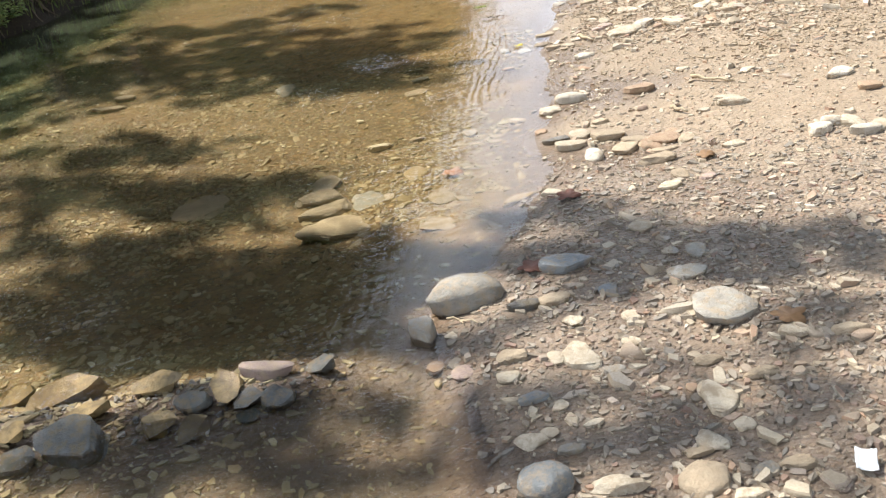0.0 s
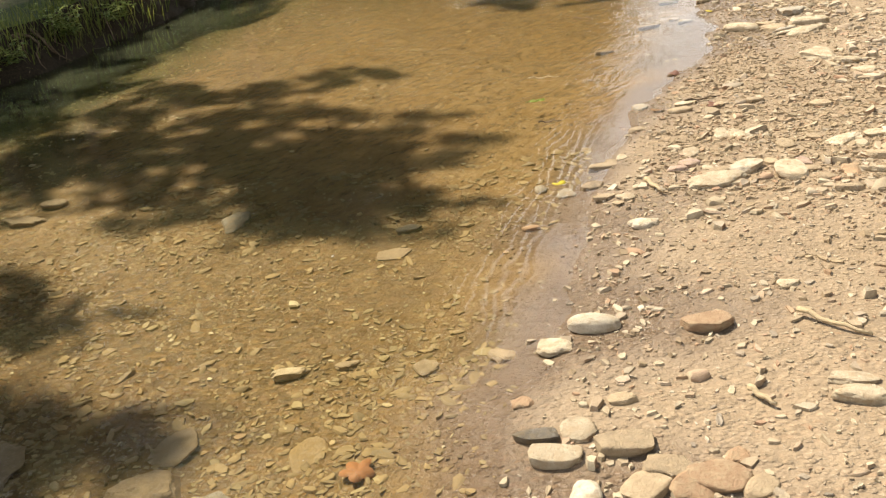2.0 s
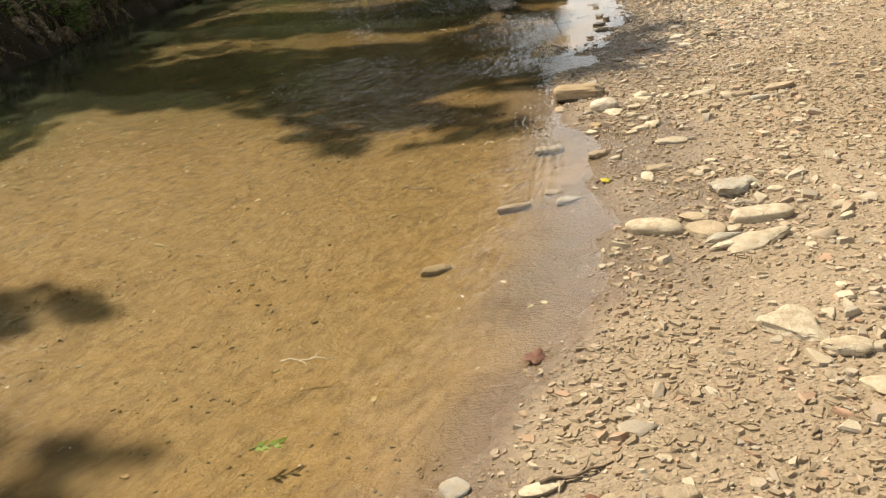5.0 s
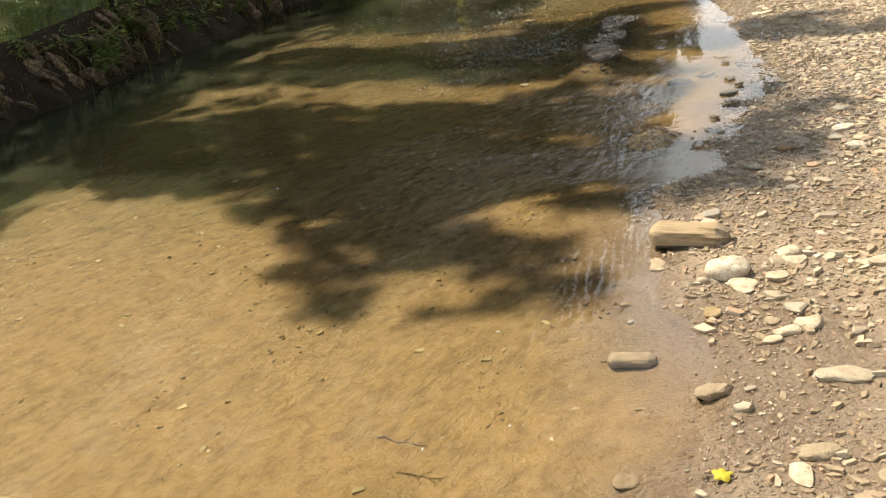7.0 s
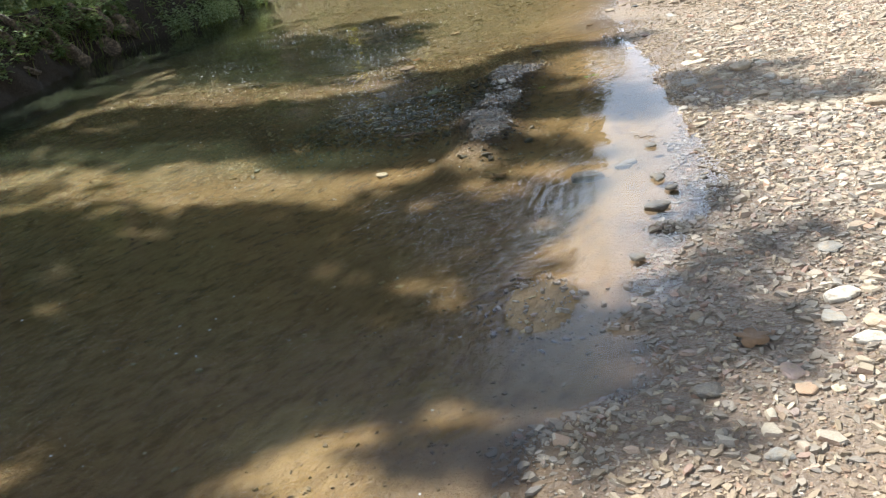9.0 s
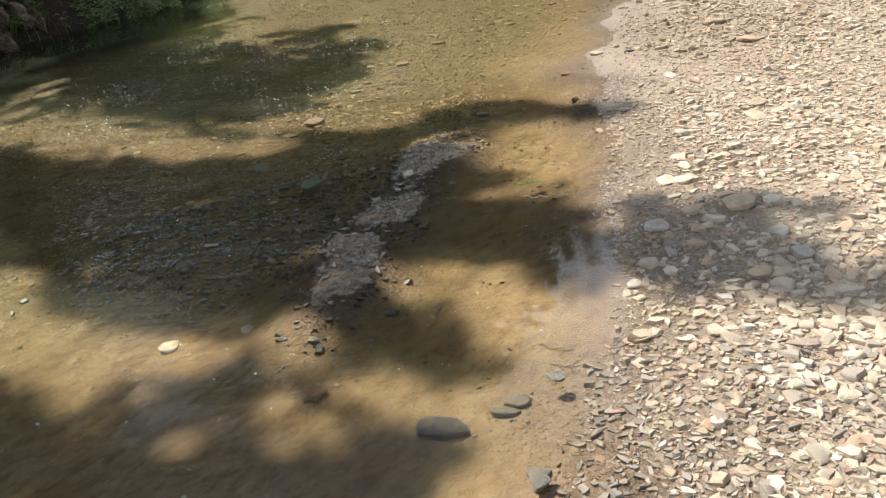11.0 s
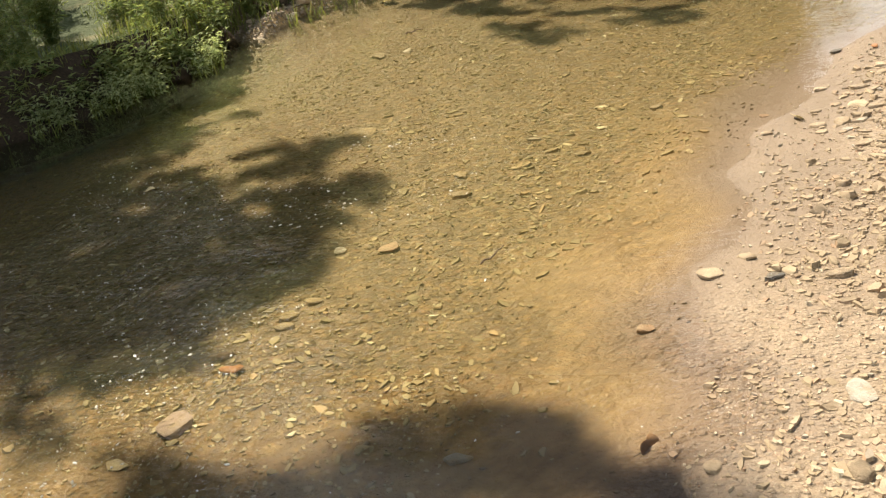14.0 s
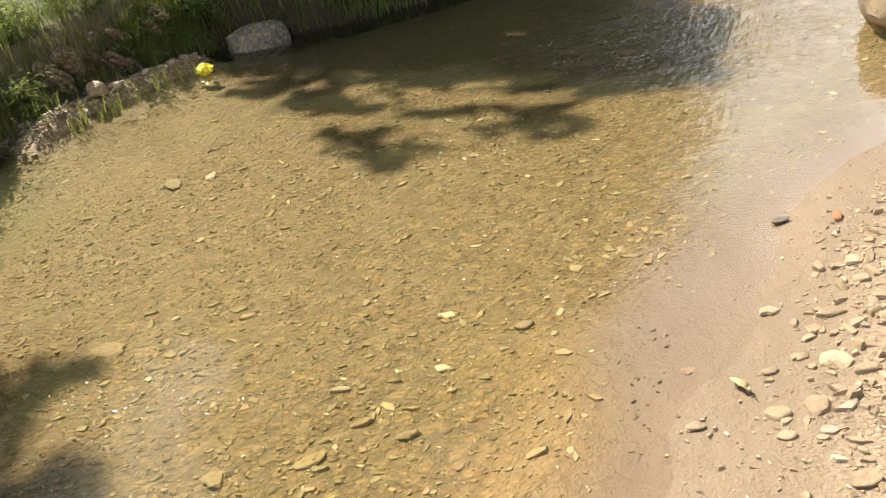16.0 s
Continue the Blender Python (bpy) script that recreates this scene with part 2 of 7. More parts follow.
def ground_material():
    m, n, l, p = material("creek_ground")
    grit = tex_noise(n, l, 0.012, 4, 0.7)
    mid = tex_noise(n, l, 0.09, 6, 0.65)
    big = tex_noise(n, l, 0.7, 5, 0.6)
    dry = mix(n, l, ramp(n, l, big, (0.35, 0.0), (0.65, 1.0)), (0.385, 0.297, 0.208), (0.315, 0.243, 0.168))
    dry = mix(n, l, ramp(n, l, mid, (0.4, 0.0), (0.7, 0.8)), dry, (0.30, 0.23, 0.155))
    dry = mix(n, l, ramp(n, l, grit, (0.56, 0.0), (0.66, 0.75)), dry, (0.55, 0.47, 0.36))
    dry = mix(n, l, ramp(n, l, grit, (0.30, 0.5), (0.40, 0.0)), dry, (0.19, 0.145, 0.10))
    chips, chip_h = chip_cells(n, l, 0.016)
    chips2, chip_h2 = chip_cells(n, l, 0.03)
    patch = ramp(n, l, tex_noise(n, l, 0.3, 4, 0.6), (0.40, 0.15), (0.64, 0.7))
    mud = attribute(n, "mud")
    dry = mix(n, l, maths(n, l, "MULTIPLY", mud, 0.5), dry, mix(n, l, mid, (0.355, 0.27, 0.18), (0.26, 0.195, 0.128)))
    patch = maths(n, l, "MULTIPLY", patch, maths(n, l, "SUBTRACT", 1.0, maths(n, l, "MAXIMUM", attribute(n, "sandy"), maths(n, l, "MULTIPLY", mud, 0.35))))
    dry = mix(n, l, patch, dry, mix(n, l, 1.0, dry, chips, "MULTIPLY"))
    dry = mix(n, l, maths(n, l, "MULTIPLY", attribute(n, "sandy"), 0.75), dry, mix(n, l, big, (0.255, 0.186, 0.12), (0.20, 0.146, 0.094)))
    silt = mix(n, l, ramp(n, l, mid, (0.35, 0.0), (0.65, 1.0)), (0.55, 0.388, 0.174), (0.465, 0.321, 0.136))
    silt = mix(n, l, ramp(n, l, big, (0.3, 0.0), (0.7, 0.6)), silt, (0.46, 0.34, 0.175))
    silt = mix(n, l, attribute(n, "stony"), silt, (0.43, 0.322, 0.148))
    silt = mix(n, l, ramp(n, l, grit, (0.60, 0.0), (0.7, 0.6)), silt, (0.16, 0.11, 0.05))
    drift = tex_noise(n, l, 0.13, 5, 0.65, None, (1.0, 0.42, 1), -0.62)
    silt = mix(n, l, ramp(n, l, drift, (0.52, 0.0), (0.66, 0.55)), silt, (0.33, 0.225, 0.095))
    streak = tex_noise(n, l, 0.045, 5, 0.65, None, (1.0, 0.5, 1), -0.6)
    silt = mix(n, l, maths(n, l, "MULTIPLY", attribute(n, "stony"), 0.75), silt, mix(n, l, 1.0, mix(n, l, 0.8, silt, chips, "MULTIPLY"), chips2, "MULTIPLY"))
    silt = mix(n, l, ramp(n, l, streak, (0.38, 0.6), (0.5, 0.0)), silt, (0.27, 0.18, 0.075))
    silt = mix(n, l, ramp(n, l, streak, (0.55, 0.0), (0.66, 0.45)), silt, (0.60, 0.45, 0.23))
    algae = mix(n, l, ramp(n, l, mid, (0.35, 0.0), (0.6, 1.0)), (0.14, 0.125, 0.045), (0.24, 0.20, 0.09))
    soil = mix(n, l, mid, (0.10, 0.075, 0.05), (0.20, 0.155, 0.10))
    turf = mix(n, l, ramp(n, l, big, (0.5, 0.0), (0.6, 1.0)), (0.045, 0.065, 0.02), (0.15, 0.135, 0.065))
    c = mix(n, l, attribute(n, "silt"), dry, silt)
    c = mix(n, l, attribute(n, "algae"), c, algae)
    c = mix(n, l, attribute(n, "soil"), c, soil)
    c = mix(n, l, attribute(n, "turf"), c, turf)
    wet = attribute(n, "wet")
    c = mix(n, l, wet, c, mix(n, l, 1.0, c, (0.56, 0.51, 0.48), "MULTIPLY"))
    l.new(c, p.inputs["Base Color"])
    l.new(mix(n, l, wet, (0.92, 0.92, 0.92), (0.27, 0.27, 0.27)), p.inputs["Roughness"])
    relief = maths(n, l, "ADD", maths(n, l, "ADD", maths(n, l, "MULTIPLY", grit, 0.35), mid), maths(n, l, "MULTIPLY", attribute(n, "silt"), maths(n, l, "ADD", maths(n, l, "MULTIPLY", streak, 0.5), maths(n, l, "MULTIPLY", drift, 2.0))))
    stony = maths(n, l, "ADD", maths(n, l, "MULTIPLY", maths(n, l, "MULTIPLY", chip_h, maths(n, l, "SUBTRACT", 1.0, maths(n, l, "MAXIMUM", maths(n, l, "MAXIMUM", attribute(n, "sandy"), maths(n, l, "MULTIPLY", mud, 0.35)), attribute(n, "silt")))), 0.45), maths(n, l, "MULTIPLY", maths(n, l, "MULTIPLY", chip_h2, attribute(n, "stony")), 0.5))
    relief = maths(n, l, "ADD", relief, stony)
    bump(n, l, p, relief, 1.0, 0.019)
    return m


def pebble_material(name, stops, silted, size=0.02, rough=0.8):
    """Small stones, each of its own shade; silted: how much of the tan mud lies on them."""
    m, n, l, p = material(name)
    g = n.new("ShaderNodeNewGeometry")
    c = ramp(n, l, g.outputs["Random Per Island"], *stops)
    fine = tex_noise(n, l, size * 0.25, 5, 0.7)
    c = mix(n, l, ramp(n, l, fine, (0.35, 0.55), (0.6, 0.0)), c, mix(n, l, 1.0, c, (0.55, 0.5, 0.45), "MULTIPLY"))
    c = mix(n, l, maths(n, l, "MULTIPLY", ramp(n, l, tex_noise(n, l, 0.35, 4), (0.35, 0.2), (0.7, 1.0)), silted), c, (0.37, 0.29, 0.16))
    l.new(c, p.inputs["Base Color"])
    p.inputs["Roughness"].default_value = rough
    bump(n, l, p, fine, 0.5, size * 0.12)
    return m


def stone_material(name, light, dark, rough=0.75, vein=None):
    m, n, l, p = material(name)
    co, info = n.new("ShaderNodeTexCoord"), n.new("ShaderNodeObjectInfo")
    fine = tex_noise(n, l, 0.008, 5, 0.7, co.outputs["Object"])
    mid = tex_noise(n, l, 0.05, 6, 0.6)
    c = mix(n, l, ramp(n, l, mid, (0.35, 0.0), (0.68, 1.0)), light, dark)
    c = mix(n, l, ramp(n, l, fine, (0.30, 0.6), (0.46, 0.0)), c, mix(n, l, 1.0, c, (0.55, 0.5, 0.44), "MULTIPLY"))
    if vein:
        bands = tex_noise(n, l, 0.02, 4, 0.6, co.outputs["Object"], (0.4, 1.0, 3.0))
        c = mix(n, l, ramp(n, l, bands, (0.56, 0.0), (0.64, 0.7)), c, vein)
    tone = maths(n, l, "ADD", maths(n, l, "MULTIPLY", info.outputs["Random"], 0.4), 0.8)
    hsv = n.new("ShaderNodeHueSaturation")
    l.new(c, hsv.inputs["Color"])
    l.new(tone, hsv.inputs["Value"])
    mud = ramp(n, l, tex_noise(n, l, 0.03, 5, 0.65), (0.46, 0.0), (0.64, 0.8))
    l.new(mix(n, l, mud, hsv.outputs["Color"], (0.37, 0.28, 0.18) if rough > 0.45 else (0.17, 0.125, 0.065)), p.inputs["Base Color"])
    p.inputs["Roughness"].default_value = rough
    bump(n, l, p, maths(n, l, "ADD", maths(n, l, "MULTIPLY", fine, 0.6), mid), 0.9, 0.010)
    return m


def water_material():
    m, n, l, p = material("creek_water")
    n.remove(p)
    out = n["Material Output"]
    clear, gloss, fr, both = n.new("ShaderNodeBsdfTransparent"), n.new("ShaderNodeBsdfGlossy"), n.new("ShaderNodeFresnel"), n.new("ShaderNodeMixShader")
    depth = attribute(n, "depth")
    film = attribute(n, "film")
    l.new(mix(n, l, depth, mix(n, l, film, (0.995, 0.99, 0.98), (0.95, 0.935, 0.85)), (0.575, 0.67, 0.485)), clear.inputs["Color"])
    gloss.inputs["Roughness"].default_value = 0.015
    fr.inputs["IOR"].default_value = 1.33
    small = mix(n, l, ramp(n, l, tex_noise(n, l, 0.6, 3), (0.30, 0.0), (0.70, 1.0)), tex_noise(n, l, 0.06, 3, 0.5, None, (1.7, 0.32, 1), -0.12), tex_noise(n, l, 0.06, 2, 0.5, None, (0.8, 2.2, 1), 0.25))
    wide = tex_noise(n, l, 0.3, 2, 0.45, None, (1.0, 1.5, 1), 0.25)
    riffle = attribute(n, "riffle")
    h = maths(n, l, "ADD", maths(n, l, "MULTIPLY", small, maths(n, l, "ADD", maths(n, l, "MULTIPLY", riffle, 0.72), 0.003)), maths(n, l, "MULTIPLY", wide, maths(n, l, "ADD", maths(n, l, "MULTIPLY", riffle, 0.9), 0.012)))
    crest = maths(n, l, "SINE", maths(n, l, "ADD", maths(n, l, "MULTIPLY", attribute(n, "reach"), 140.0), maths(n, l, "MULTIPLY", tex_noise(n, l, 0.22, 3, 0.55, None, (1.0, 0.6, 1), 0.0), 24.0)))
    h = maths(n, l, "ADD", h, maths(n, l, "MULTIPLY", crest, maths(n, l, "MULTIPLY", attribute(n, "lap"), 0.020)))
    b = n.new("ShaderNodeBump")
    b.inputs["Strength"].default_value, b.inputs["Distance"].default_value = 1.0, 0.02
    l.new(h, b.inputs["Height"])
    l.new(b.outputs["Normal"], gloss.inputs["Normal"])
    l.new(b.outputs["Normal"], fr.inputs["Normal"])
    l.new(fr.outputs["Fac"], both.inputs["Fac"])
    l.new(gloss.outputs["BSDF"], both.inputs[2])
    murk, cloud = n.new("ShaderNodeBsdfDiffuse"), n.new("ShaderNodeMixShader")
    murk.inputs["Color"].default_value = (0.22, 0.255, 0.147, 1)
    l.new(maths(n, l, "ADD", maths(n, l, "MULTIPLY", depth, 0.2), maths(n, l, "MULTIPLY", film, 0.035)), cloud.inputs["Fac"])
    l.new(clear.outputs["BSDF"], cloud.inputs[1])
    l.new(murk.outputs["BSDF"], cloud.inputs[2])
    l.new(cloud.outputs["Shader"], both.inputs[1])
    l.new(both.outputs["Shader"], out.inputs["Surface"])
    return m


def leaf_material(name, a, b, through=0.25):
    m, n, l, p = material(name)
    p.inputs["Specular IOR Level"].default_value = 0.2
    g = n.new("ShaderNodeNewGeometry")
    c = mix(n, l, g.outputs["Random Per Island"], a, b)
    c = mix(n, l, ramp(n, l, tex_noise(n, l, 0.02, 3), (0.4, 0.0), (0.7, 0.5)), c, mix(n, l, 1.0, c, (0.6, 0.6, 0.5), "MULTIPLY"))
    l.new(c, p.inputs["Base Color"])
    p.inputs["Roughness"].default_value = 0.55
    if through:
        tr, add, out = n.new("ShaderNodeBsdfTranslucent"), n.new("ShaderNodeMixShader"), n["Material Output"]
        l.new(mix(n, l, 1.0, c, (1.9, 1.8, 1.0), "MULTIPLY"), tr.inputs["Color"])
        add.inputs["Fac"].default_value = through
        l.new(p.outputs["BSDF"], add.inputs[1])
        l.new(tr.outputs["BSDF"], add.inputs[2])
        l.new(add.outputs["Shader"], out.inputs["Surface"])
    return m


def wood_material(name, light, dark):
    m, n, l, p = material(name)
    co = n.new("ShaderNodeTexCoord")
    grain = tex_noise(n, l, 0.012, 6, 0.65, co.outputs["Object"], (0.12, 1.0, 1.0))
    mid = tex_noise(n, l, 0.06, 5, 0.6, co.outputs["Object"])
    c = mix(n, l, ramp(n, l, grain, (0.35, 0.0), (0.62, 1.0)), dark, light)
    c = mix(n, l, ramp(n, l, mid, (0.5, 0.0), (0.75, 0.5)), c, dark)
    l.new(c, p.inputs["Base Color"])
    p.inputs["Roughness"].default_value, p.inputs["Specular IOR Level"].default_value = 0.9, 0.15
    bump(n, l, p, grain, 0.8, 0.008)
    return m


GROUND, WATER = ground_material(), water_material()
PEBBLE_DRY = pebble_material("dry_gravel", ((0.0, (0.50, 0.43, 0.33)), (0.25, (0.36, 0.29, 0.21)), (0.45, (0.58, 0.50, 0.38)), (0.62, (0.30, 0.26, 0.22)), (0.78, (0.44, 0.33, 0.24)), (0.9, (0.40, 0.24, 0.16)), (1.0, (0.62, 0.56, 0.47))), 0.35)
PEBBLE_BED = pebble_material("bed_gravel", ((0.0, (0.37, 0.30, 0.16)), (0.2, (0.24, 0.19, 0.095)), (0.38, (0.34, 0.275, 0.15)), (0.55, (0.44, 0.36, 0.20)), (0.72, (0.25, 0.20, 0.10)), (0.86, (0.44, 0.30, 0.15)), (0.94, (0.52, 0.44, 0.26)), (1.0, (0.72, 0.65, 0.48))), 0.22)
PEBBLE_SAND = pebble_material("sand_coated_gravel", ((0.0, (0.33, 0.25, 0.17)), (0.3, (0.26, 0.195, 0.13)), (0.6, (0.38, 0.295, 0.20)), (0.85, (0.22, 0.165, 0.11)), (0.96, (0.36, 0.23, 0.15)), (1.0, (0.48, 0.42, 0.33))), 0.3)
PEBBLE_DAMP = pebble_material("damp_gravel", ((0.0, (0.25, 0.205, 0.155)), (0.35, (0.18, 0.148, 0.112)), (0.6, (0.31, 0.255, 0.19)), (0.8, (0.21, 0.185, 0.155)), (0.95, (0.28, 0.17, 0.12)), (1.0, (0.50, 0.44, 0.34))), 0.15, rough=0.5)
PEBBLE_NEAR = pebble_material("near_bed_gravel", ((0.0, (0.30, 0.215, 0.10)), (0.3, (0.23, 0.17, 0.085)), (0.55, (0.35, 0.255, 0.12)), (0.8, (0.19, 0.145, 0.08)), (1.0, (0.36, 0.27, 0.14))), 0.3)
FLECK = pebble_material("pale_fleck", ((0.0, (0.70, 0.68, 0.62)), (0.5, (0.55, 0.50, 0.40)), (1.0, (0.78, 0.77, 0.74))), 0.0)
PEBBLE_WET = pebble_material("wet_gravel", ((0.0, (0.16, 0.145, 0.12)), (0.3, (0.10, 0.092, 0.08)), (0.55, (0.20, 0.17, 0.13)), (0.8, (0.13, 0.115, 0.095)), (0.96, (0.17, 0.15, 0.12)), (1.0, (0.30, 0.27, 0.22))), 0.15, rough=0.42)
DEBRIS = pebble_material("debris", ((0.0, (0.10, 0.07, 0.035)), (0.5, (0.17, 0.12, 0.06)), (0.8, (0.25, 0.185, 0.09)), (0.93, (0.13, 0.09, 0.045)), (1.0, (0.55, 0.46, 0.30))), 0.15)
STONES = {
    "c": stone_material("cream_stone", (0.58, 0.50, 0.375), (0.42, 0.335, 0.23)),
    "w": stone_material("white_stone", (0.64, 0.575, 0.47), (0.48, 0.41, 0.31)),
    "t": stone_material("tan_stone", (0.44, 0.345, 0.23), (0.30, 0.23, 0.15)),
    "g": stone_material("grey_stone", (0.38, 0.35, 0.295), (0.27, 0.24, 0.195), 0.7, (0.42, 0.385, 0.33)),
    "b": stone_material("blue_grey_stone", (0.26, 0.265, 0.26), (0.20, 0.205, 0.20), 0.6, (0.36, 0.36, 0.34)),
    "d": stone_material("dark_wet_stone", (0.12, 0.105, 0.085), (0.075, 0.065, 0.052), 0.35),
    "n": stone_material("brown_stone", (0.31, 0.23, 0.145), (0.21, 0.155, 0.095), 0.6),
    "o": stone_material("rust_stone", (0.41, 0.27, 0.165), (0.32, 0.205, 0.125)),
    "k": stone_material("wet_slate", (0.14, 0.135, 0.12), (0.085, 0.08, 0.07), 0.14),
    "m": stone_material("wet_ochre_stone", (0.36, 0.25, 0.11), (0.20, 0.145, 0.07), 0.14),
    "p": stone_material("pink_stone", (0.40, 0.29, 0.235), (0.31, 0.225, 0.19)),
    "y": stone_material("ochre_stone", (0.33, 0.23, 0.10), (0.23, 0.155, 0.065), 0.5),
}
STONE_WORDS = {"k": "wet dark slate-grey", "m": "wet ochre-brown", "c": "pale cream", "w": "off-white", "t": "tan", "g": "grey", "b": "blue-grey", "d": "dark wet", "n": "brown", "o": "rust-coloured", "p": "pinkish", "y": "ochre silt-coated"}
LEAF_CROWN = leaf_material("crown_leaf", (0.045, 0.085, 0.02), (0.09, 0.13, 0.035))
LEAF_FAR = leaf_material("far_leaf", (0.03, 0.055, 0.016), (0.07, 0.10, 0.032), 0.35)
GRASS = leaf_material("grass_blade", (0.075, 0.112, 0.034), (0.185, 0.205, 0.075), 0.38)
PLANT = leaf_material("plant_leaf", (0.085, 0.14, 0.055), (0.25, 0.30, 0.15), 0.40)
PALE_PLANT = leaf_material("pale_plant_leaf", (0.24, 0.31, 0.19), (0.40, 0.46, 0.32), 0.45)
BARK = wood_material("bark", (0.16, 0.125, 0.09), (0.07, 0.055, 0.04))
DRIFT = wood_material("driftwood", (0.42, 0.32, 0.20), (0.25, 0.18, 0.11))
GREY_WOOD = wood_material("grey_wood", (0.42, 0.34, 0.24), (0.20, 0.155, 0.105))
ROOT = wood_material("root", (0.20, 0.15, 0.105), (0.09, 0.065, 0.045))

# ---- small builders ----


def mesh_of(name, verts, faces, mat, smooth_faces=False):
    me = bpy.data.meshes.new(name)
    me.from_pydata(verts, [], faces)
    me.materials.append(mat)
    if smooth_faces:
        me.polygons.foreach_set("use_smooth", [True] * len(me.polygons))
    me.update()
    return me


def tri_mesh(name, verts, tris, mat, smooth_faces=False):
    """A mesh straight from numpy arrays of corners and triangles."""
    me = bpy.data.meshes.new(name)
    me.vertices.add(len(verts))
    me.vertices.foreach_set("co", np.asarray(verts, np.float32).ravel())
    me.loops.add(tris.size)
    me.loops.foreach_set("vertex_index", tris.ravel().astype(np.int32))
    me.polygons.add(len(tris))
    me.polygons.foreach_set("loop_start", np.arange(0, tris.size, tris.shape[1], dtype=np.int32))
    me.polygons.foreach_set("use_smooth", np.full(len(tris), smooth_faces))
    me.materials.append(mat)
    me.update(calc_edges=True)
    return me


def part(name, me, parent, label=""):
    ob = new(name, me)
    ob.parent = parent
    return tagged(ob, label) if label else ob


def tube(path, radii, sides=8, flat=1.0):
    """Corners and faces of a tapered tube along a path."""
    verts, faces = [], []
    for i, (p, r) in enumerate(zip(path, radii)):
        p = Vector(p)
        way = (Vector(path[min(i + 1, len(path) - 1)]) - Vector(path[max(i - 1, 0)])).normalized()
        side = way.cross(Vector((0, 0, 1)))
        side = side.normalized() if side.length > 1e-3 else Vector((1, 0, 0))
        over = side.cross(way)
        for k in range(sides):
            a = 2 * math.pi * k / sides
            verts.append(p + side * (r * math.cos(a)) + over * (r * flat * math.sin(a)))
    for i in range(len(path) - 1):
        for k in range(sides):
            q = (k + 1) % sides
            faces.append((i * sides + k, i * sides + q, (i + 1) * sides + q, (i + 1) * sides + k))
    faces.append(tuple(range(sides))[::-1])
    faces.append(tuple((len(path) - 1) * sides + k for k in range(sides)))
    return verts, faces


def ico(sub):
    bm = bmesh.new()
    bmesh.ops.create_icosphere(bm, subdivisions=sub, radius=1)
    v = np.array([q.co[:] for q in bm.verts])
    f = np.array([[k.index for k in q.verts] for q in bm.faces])
    bm.free()
    return v, f


ICO = {k: ico(k) for k in (1, 2, 3, 4)}


def chipped(sub, rnd, cuts, keep):
    """A ball knocked flat along a few planes: a broken, worn stone of radius about 1."""
    v = ICO[sub][0].copy()
    for _ in range(cuts):
        d = rnd.normal(size=3)
        d /= np.linalg.norm(d)
        far = np.maximum(v @ d - rnd.uniform(keep, 0.92), 0)
        v -= far[:, None] * d * 0.93
    return v


# ---- ground, water ----


def spread(lo, hi, step, far):
    """Grid lines: even between lo and hi, then wider and wider out to far."""
    mid = np.arange(lo, hi + step / 2, step)
    out, k, d = [], 0.0, step
    while k < far:
        d *= 1.18
        k += d
        out.append(k)
    out = np.array(out)
    return np.concatenate([(lo - out)[::-1], mid, mid[-1] + out])


def grid_mesh(name, xs, ys, z, mat):
    X, Y = np.meshgrid(xs, ys)
    v = np.stack([X, Y, z(X, Y)], -1).reshape(-1, 3)
    nx, ny = len(xs), len(ys)
    i = (np.arange(ny - 1)[:, None] * nx + np.arange(nx - 1)[None]).ravel()
    q = np.stack([i, i + 1, i + nx + 1, i + nx], 1)
    return tri_mesh(name, v, q, mat, True), v


def float_layer(me, name, values):
    a = me.attributes.new(name, "FLOAT", "POINT")
    a.data.foreach_set("value", np.asarray(values, np.float32))


